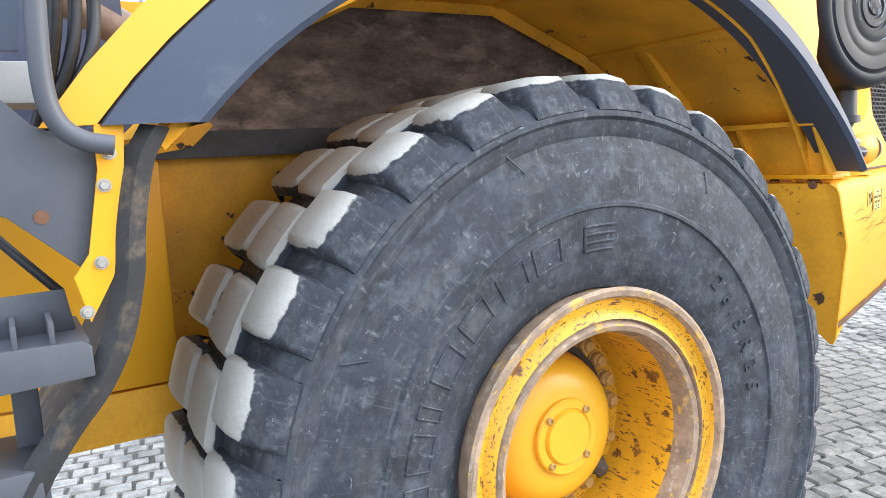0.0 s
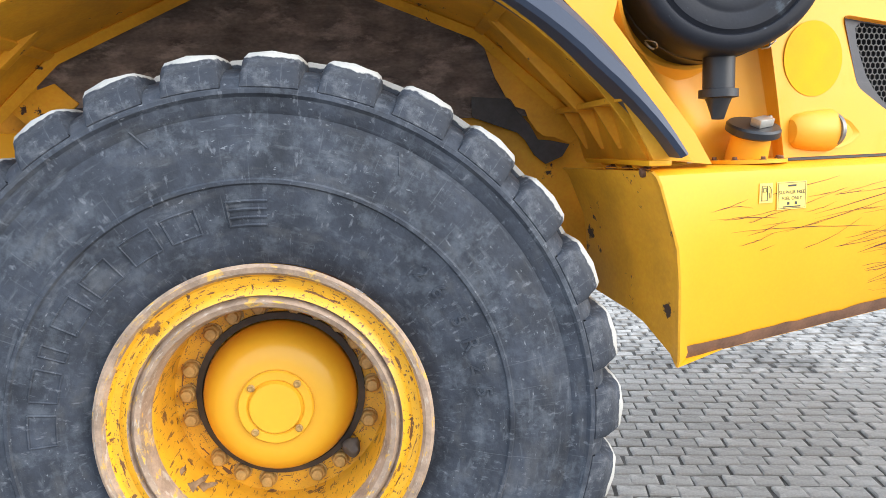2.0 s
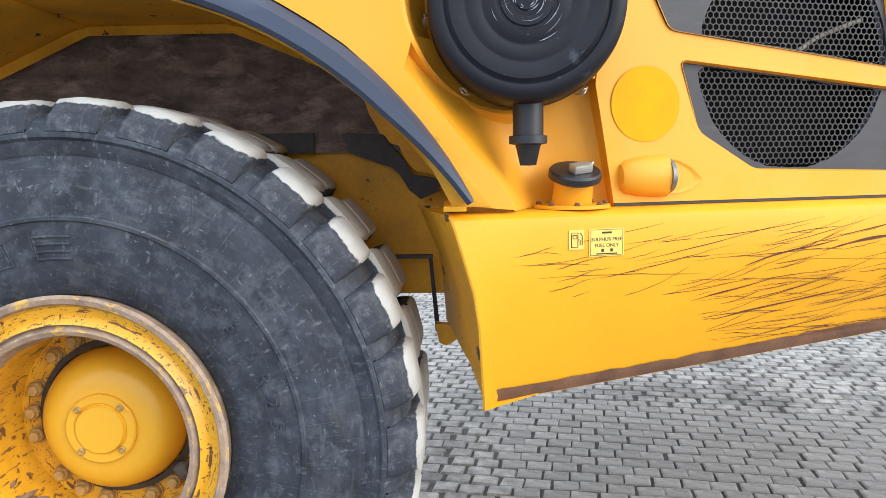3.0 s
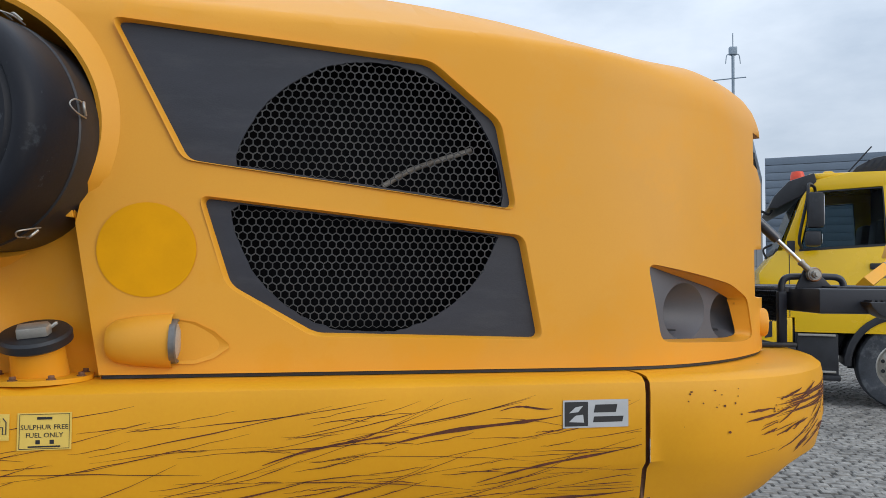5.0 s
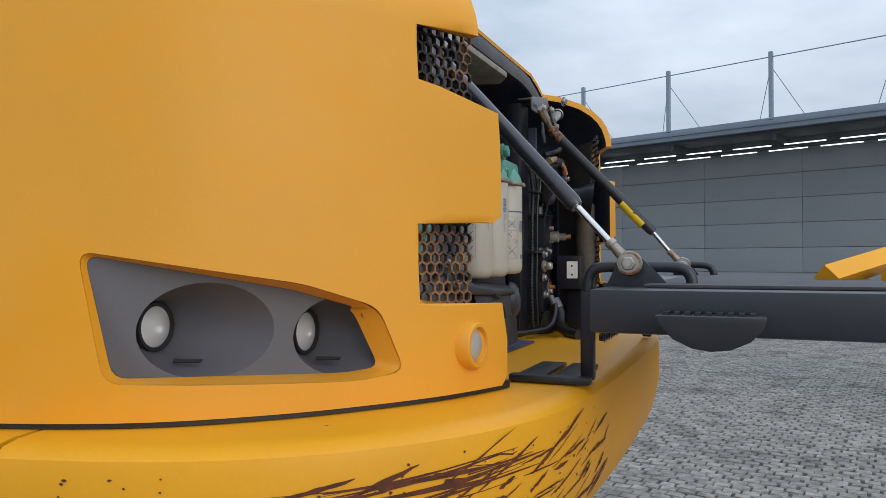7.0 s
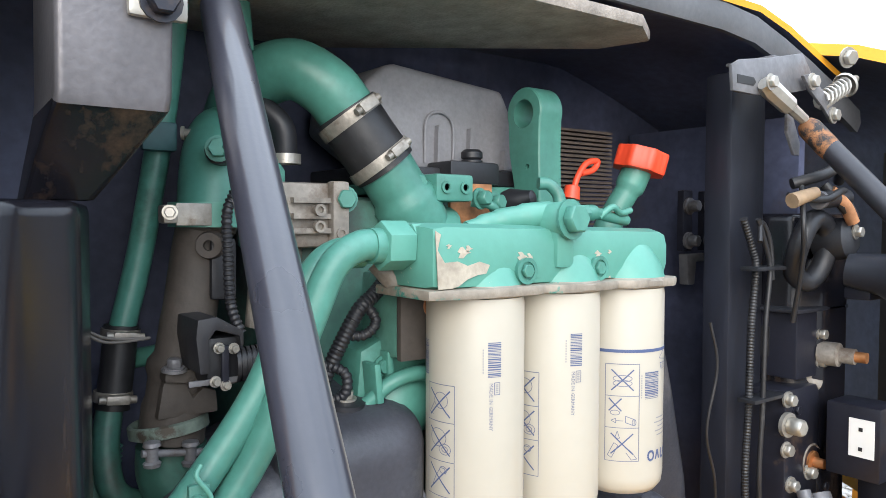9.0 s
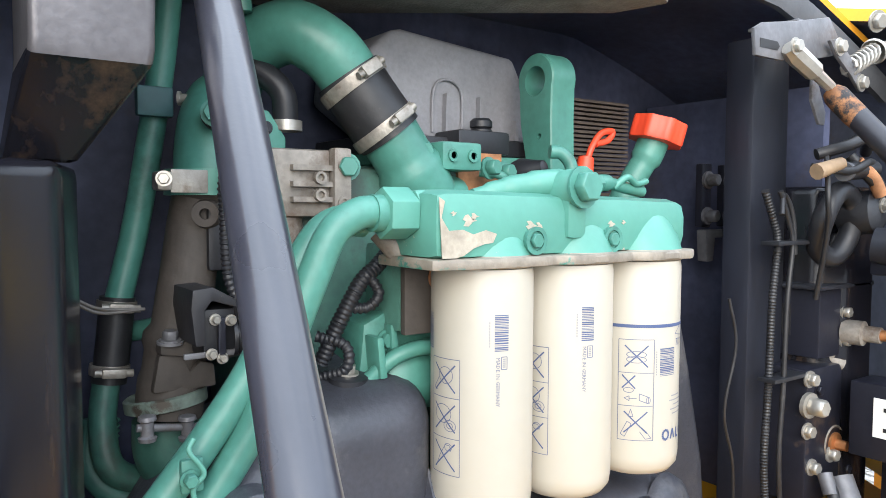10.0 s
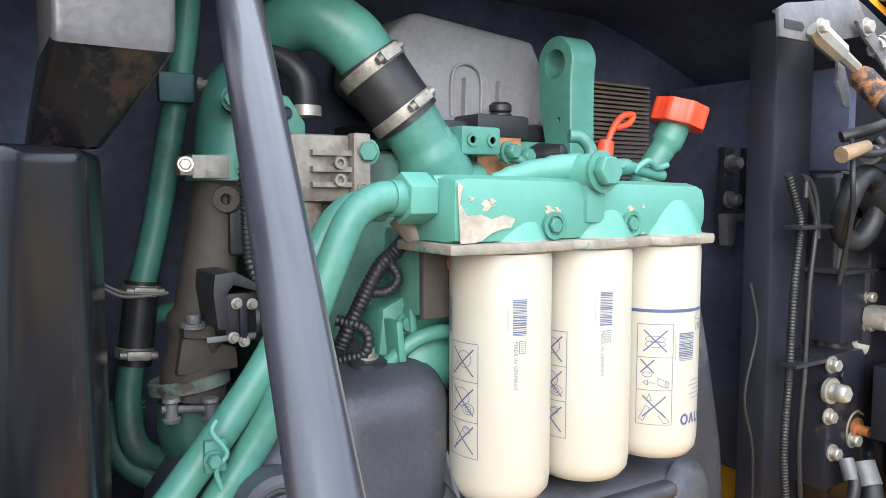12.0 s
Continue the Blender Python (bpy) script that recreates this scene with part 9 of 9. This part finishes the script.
    part("lift_cylinder", cyl((-0.80, 0.55, 1.78), (-1.25, 0.55, 2.05), 0.06, 24), RUSTY3, HAULER, "weathered hydraulic cylinder")
    part("axle", cyl((-1.1, 1.0, 1.01), (0.6, 1.0, 1.01), 0.05, 20), RUST, HAULER)
    part("brake_hose", tube([(-1.20, 0.14, 1.47), (-1.15, 0.12, 1.41), (-1.10, 0.12, 1.35)], 0.008, 10), RUBHOSE, HAULER)


FLAPM = mat("muddy_black_rubber", (0.035, 0.034, 0.035), 0.75, var=0.25, scale=12, bump=0.3, second=(0.20, 0.15, 0.10), sec_scale=7, sec_lo=0.52, sec_hi=0.72, spec=0.3)
RAILM = mat("slate_grey_step_paint", (0.075, 0.08, 0.095), 0.5, var=0.1, scale=8, bump=0.1, second=(0.12, 0.10, 0.08), sec_scale=14, sec_lo=0.66, sec_hi=0.72)
CREAM2 = mat("pale_grey_plastic", (0.45, 0.45, 0.44), 0.5, var=0.05, scale=10, bump=0.05)
RUSTY3 = mat("weathered_brown_steel", (0.16, 0.10, 0.065), 0.45, metal=0.4, var=0.3, scale=12, bump=0.2)
make_steps()


# ---- wear: scratches along tank and bumper ----
def make_scratches():
    rng = random.Random(4)

    def ribbon(bm, pts, w):
        """A shallow gouge along pts, widest in the middle."""
        k = len(pts)
        rows = [[], []]
        for i, (p, n) in enumerate(pts):
            d = (pts[min(i + 1, k - 1)][0] - pts[max(i - 1, 0)][0]).normalized()
            side = d.cross(n).normalized()
            ww = w * (0.15 + math.sin(math.pi * (i + 0.3) / (k - 0.4))) * rng.uniform(0.6, 1.3)
            rows[0].append(p + side * ww)
            rows[1].append(p - side * ww)
        loft(rows, bm)

    nt = Vector((0.264, -1, 0)).normalized()

    def skin(z):
        """How far the tank side lies back at a height."""
        if z > 1.2:
            return 0.001
        mid = (1.402 + 0.95) / 2 - 0.03
        return 0.02 * (1.2 - z) / (1.2 - mid) if z > mid else 0.02 + 0.03 * (mid - z) / (mid - 0.97)
    bm = B()
    for _ in range(200):
        x = 1.13 + 1.47 * rng.random() ** 0.75
        z = 1.34 - 0.36 * rng.random() ** 0.7
        ln = rng.uniform(0.04, 0.20) if rng.random() < 0.6 else rng.uniform(0.2, 0.5)
        sl = rng.uniform(-0.05, 0.20)
        cu = rng.uniform(-0.15, 0.20)
        pts = []
        for i in range(11):
            f = i / 10
            xx = x + ln * f
            zz = z + sl * ln * f + cu * ln * f * f + rng.uniform(-0.0012, 0.0012)
            if xx > 2.632 or zz > 1.365 or zz < 1.0:
                break
            pts.append((Vector((xx, tank_y(xx), zz)) - nt * skin(zz) + nt * 0.0012, nt))
        if len(pts) > 3:
            ribbon(bm, pts, rng.uniform(0.0004, 0.0010))
    for x0, z0, x1, z1, w in ((2.05, 1.262, 2.44, 1.322, 0.0032), (1.80, 1.23, 2.10, 1.30, 0.0018), (2.30, 1.33, 2.42, 1.338, 0.0015), (1.35, 1.06, 1.9, 1.20, 0.0016), (1.5, 1.03, 2.2, 1.16, 0.0018), (2.25, 1.17, 2.63, 1.25, 0.002), (2.2, 1.10, 2.62, 1.14, 0.0022)):
        pts = [(Vector((x0 + (x1 - x0) * f, tank_y(x0 + (x1 - x0) * f), z0 + (z1 - z0) * f + 0.006 * math.sin(5 * f))) - nt * skin(z0 + (z1 - z0) * f) + nt * 0.0014, nt) for f in (i / 14 for i in range(15))]
        ribbon(bm, pts, w * 1.3)
    tagged(part("scratch_mark", bm, SCRATCH, TANK, "dark rust-filled scratches"), kind="stuff")
    # rusty lower edge of the tank
    rows = []
    for i in range(41):
        x = 1.082 + 1.548 * i / 40
        b = 0.886 + 0.088 * (x - 1.1)
        h = 0.045 + 0.012 * noise.noise(Vector((x * 31, 0, 3))) + 0.02 * max(0, x - 1.6)
        rows.append([Vector((x, tank_y(x), z)) - nt * (bk - 0.0014) for z, bk in ((b + 0.002, 0.0590), (b + 0.015, 0.0522), (b + 0.022, 0.0495), (b + 0.016 + h * 0.5, 0.0490 - h * 0.08))])
    tagged(part("rusty_edge", loft(rows), RUST, TANK, "rust-brown scraped lower edge"), kind="stuff")
    bskin = lambda z: 0.0 if z > 1.25 else 0.02 * (1.25 - z) / 0.085  # noqa: E731
    bs = arc_table(BUMP)
    bm = B()
    for _ in range(80):
        s = bs[-1] * (0.15 + 0.55 * rng.random())
        z = 1.33 - 0.15 * rng.random()
        ln = rng.uniform(0.03, 0.16)
        sl = rng.uniform(0.0, 0.45)
        pts = []
        for i in range(9):
            f = i / 8
            p, n = on_curve(BUMP, bs, s + ln * f)
            zz = z + sl * ln * f + rng.uniform(-0.001, 0.001)
            pts.append((Vector((p.x, p.y, zz)) + n * (0.0016 - bskin(zz)), n))
        ribbon(bm, pts, rng.uniform(0.0008, 0.0032))
    for k in range(16):
        s0, z0 = bs[-1] * (0.22 + 0.012 * (k % 5)), 1.288 + 0.0030 * k
        pts = []
        for i in range(12):
            f = i / 11
            p, n = on_curve(BUMP, bs, s0 + 0.42 * f * (0.6 + 0.4 * rng.random() if k % 3 else 1))
            pts.append((Vector((p.x, p.y, z0 + 0.016 * f + 0.003 * math.sin(6 * f + k))) + n * 0.0016, n))
        pts.sort(key=lambda q: q[0].y)
        ribbon(bm, pts, rng.uniform(0.0009, 0.0027))
    for _ in range(70):
        s = bs[-1] * (0.04 + 0.66 * rng.random())
        z, r = 1.365 - 0.11 * rng.random(), rng.uniform(0.0012, 0.0038)
        p, n = on_curve(BUMP, bs, s)
        side = Vector((-n.y, n.x, 0))
        q = [Vector((p.x, p.y, z)) + n * (0.0017 - bskin(z)) + side * (r * rng.uniform(0.5, 1.4) * math.cos(a)) + Vector((0, 0, r * rng.uniform(0.4, 1.2) * math.sin(a))) for a in (0, 1.1, 2.2, 3.3, 4.4, 5.4)]
        bm.faces.new([bm.verts.new(v) for v in q])
    tagged(part("scrape_mark", bm, SCRATCH, BUMPER, "brown scrape marks at the corner"), kind="stuff")


make_scratches()


# ---- raised marks on the tyre wall ----
def make_tyre_marks():
    def on_wall(r, a, w):
        return WF @ Vector((r * math.cos(radians(a)), r * math.sin(radians(a)), w))
    def wall_w(r):
        return 0.004 + (r - 0.50) / 0.05 * 0.009 if r < 0.55 else 0.013 + (r - 0.55) / 0.04 * 0.004
    # maker's name as plain raised blocks
    for k, a in enumerate((177, 165, 156, 145, 132.5, 119.5, 108)):
        bm = B()
        r0, r1, w = 0.492, 0.553, 4.2 if k not in (2,) else 1.4
        for (pa, pr, qa, qr) in ((-w, r0, -w, r1), (w, r0, w, r1), (-w, r1, w, r1), (-w, r0, w, r0)):
            tube([on_wall(pr + (qr - pr) * f, a + pa + (qa - pa) * f, wall_w(pr + (qr - pr) * f) + 0.0002) for f in (0, 0.33, 0.67, 1)], 0.0030, 6, smooth=False, bm=bm)
        part("raised_block", bm, TYRE, WHEEL)
    for k in range(4):
        r = 0.496 + 0.019 * k
        part("raised_bar", tube([on_wall(r, 96.0 - 1.4 * q, wall_w(r)) for q in range(8)], 0.0042, 6, smooth=False), TYRE, WHEEL)
    part("raised_bar", tube([on_wall(0.494 + 0.015 * q, 96.0, wall_w(0.494 + 0.015 * q)) for q in range(5)], 0.0042, 6, smooth=False), TYRE, WHEEL)
    for r, a in ((0.700, 150), (0.705, 171), (0.66, 139), (0.715, 108), (0.69, 60)):
        part("mould_line", tube([on_wall(r + 0.012 * q, a + 0.5 * q, 0.0165 - 0.002 * q) for q in range(5)], 0.0022, 6, smooth=False), TYRE, WHEEL)
    for ch, a in zip("26.5R25", (43, 36.5, 31.8, 27, 20, 13, 6.5)):
        c = on_wall(0.533, a, 0.010)
        u = (on_wall(0.533, a - 1, 0.010) - c).normalized()
        v = (on_wall(0.56, a, 0.015) - c).normalized()
        letters(ch, 0.058, plane_frame(c, u, v), TYRE, WHEEL, "raised_digit", 0.004)


make_tyre_marks()


def make_debris():
    """Dry shards and a clod caught in the bottom of the rim."""
    rng = random.Random(12)
    for x, z, a, ln in ((-0.255, 0.655, 62, 0.075), (-0.215, 0.632, 38, 0.085), (-0.225, 0.620, 105, 0.05), (-0.195, 0.612, 15, 0.06)):
        rows = [[Vector((ln * (f - 0.5), w * (0.012 + 0.006 * math.sin(7 * f)) * (1 - abs(2 * f - 1) ** 3), 0.010 * math.sin(5 * f) + rng.uniform(-0.002, 0.002))) for w in (-1, 0, 1)] for f in (0, 0.2, 0.4, 0.6, 0.8, 1)]
        bm = loft(rows)
        thicken(bm, 0.004)
        bm.transform(Matrix.Translation((x, 0.13 + rng.uniform(-0.03, 0.03), z)) @ pose(0, 0, 0, 60, 0, 0) @ pose(0, 0, 0, 0, 0, a))
        part("debris_shard", bm, SHARDM, WHEEL, "dry brown shard caught in the rim")
    bm = B()
    bmesh.ops.create_icosphere(bm, subdivisions=3, radius=0.026)
    for v in bm.verts:
        v.co *= 1 + 0.35 * noise.noise(v.co * 60)
    bm.transform(Matrix.Translation((0.188, 0.235, 0.655)))
    part("mud_clod", bm, LINERG, WHEEL, "dried grey mud clod on a nut")


SHARDM = mat("dry_brown_shard", (0.20, 0.12, 0.06), 0.85, var=0.4, scale=40, bump=0.4, fine=120)
make_debris()


# ---- paving stones, nearest ones as pieces ----
def make_paving():
    rng = random.Random(7)
    L, W, gap = 0.130, 0.104, 0.010
    u = Vector((0.985, -0.17, 0)).normalized()
    v = Vector((-u.y, u.x, 0))
    stones = []
    shapes = []
    for k in range(6):
        own = B()
        t = [rng.uniform(-0.002, 0.002) for _ in range(4)]
        a, b = L / 2 - gap / 2, W / 2 - gap / 2
        lo = [own.verts.new((x, y, -0.014)) for x, y in ((-a, -b), (a, -b), (a, b), (-a, b))]
        mi = [own.verts.new((x, y, -0.005)) for x, y in ((-a, -b), (a, -b), (a, b), (-a, b))]
        hi = [own.verts.new((x, y, t[i])) for i, (x, y) in enumerate((((-a + 0.007) + rng.uniform(-0.005, 0.005), -b + 0.007 + rng.uniform(-0.004, 0.004)), (a - 0.007 + rng.uniform(-0.005, 0.005), -b + 0.007), (a - 0.007, b - 0.007 + rng.uniform(-0.004, 0.004)), (-a + 0.007 + rng.uniform(-0.005, 0.005), b - 0.007)))]
        for p, q in ((lo, mi), (mi, hi)):
            for i in range(4):
                own.faces.new((p[i], p[(i + 1) % 4], q[(i + 1) % 4], q[i]))
        own.faces.new(hi)
        shapes.append(mesh_of("paving_stone", own, STONE, smooth=False))
    near, far = [], []
    for j in range(-40, 330):
        slip = rng.uniform(0.3, 0.7)
        for i in range(-62, 135):
            c = u * (L * (i + slip * (j % 2)) + rng.uniform(-0.008, 0.008)) + v * (W * j + rng.uniform(-0.003, 0.003))
            if not (-4 < c.x < 16 and -1.5 < c.y < 30.5):
                continue
            if c.x < 0.6 + 0.15 * c.y - 2.4 and c.y > 2.5:
                continue
            if 1.25 < c.x < 3.6 and 0.9 < c.y < 3.9 and len(near) < 300:
                near.append(c)
            elif c.x > -4:
                far.append(c)
    rot = Matrix(((u.x, v.x, 0, 0), (u.y, v.y, 0, 0), (0, 0, 1, 0), (0, 0, 0, 1)))
    for c in near:
        part("paving_stone", rng.choice(shapes), None, GROUND, at=Matrix.Translation(c + Vector((0, 0, rng.uniform(-0.003, 0.003)))) @ rot @ pose(0, 0, 0, 0, 0, rng.uniform(-3.5, 3.5)))
    verts, faces = [], []
    a, b = L / 2 - gap / 2, W / 2 - gap / 2
    corners = ((-a, -b), (a, -b), (a, b), (-a, b))
    tops = ((-a + 0.006, -b + 0.006), (a - 0.006, -b + 0.006), (a - 0.006, b - 0.006), (-a + 0.006, b - 0.006))
    for c in far:
        k = len(verts)
        z = rng.uniform(-0.004, 0.004)
        sx, tw = rng.uniform(0.86, 1.02), rng.uniform(-0.06, 0.06)
        for x, y in corners:
            p = c + u * (x * sx - y * tw + rng.uniform(-0.004, 0.004)) + v * (y + x * tw + rng.uniform(-0.004, 0.004))
            verts.append((p.x, p.y, -0.012))
        for x, y in tops:
            p = c + u * (x * sx - y * tw + rng.uniform(-0.006, 0.006)) + v * (y + x * tw + rng.uniform(-0.005, 0.005))
            verts.append((p.x, p.y, z + rng.uniform(-0.0015, 0.0015)))
        faces += [(k + 4, k + 5, k + 6, k + 7)] + [(k + i, k + (i + 1) % 4, k + 4 + (i + 1) % 4, k + 4 + i) for i in range(4)]
    me = bpy.data.meshes.new("paving_field")
    me.from_pydata(verts, [], faces)
    me.materials.append(STONEF)
    tagged(part("paving_field", me, STONEF, GROUND, "grey stone block paving"), kind="stuff")


STONEF = mat("grey_paving_field", (0.262, 0.246, 0.224), 0.85, var=0.38, scale=14, bump=0.8, fine=70, bump_d=0.004, second=(0.10, 0.093, 0.085), sec_scale=1.9, sec_lo=0.48, sec_hi=0.70)
nn, ll = STONEF.node_tree.nodes, STONEF.node_tree.links
geo = nn.new("ShaderNodeNewGeometry")
hsv = nn.new("ShaderNodeHueSaturation")
mrg = nn.new("ShaderNodeMapRange")
mrg.inputs["To Min"].default_value, mrg.inputs["To Max"].default_value = 0.84, 1.16
src = nn["Principled BSDF"].inputs["Base Color"].links[0].from_socket
ll.new(geo.outputs["Random Per Island"], mrg.inputs["Value"])
ll.new(mrg.outputs["Result"], hsv.inputs["Value"])
ll.new(src, hsv.inputs["Color"])
ll.new(hsv.outputs["Color"], nn["Principled BSDF"].inputs["Base Color"])
make_paving()
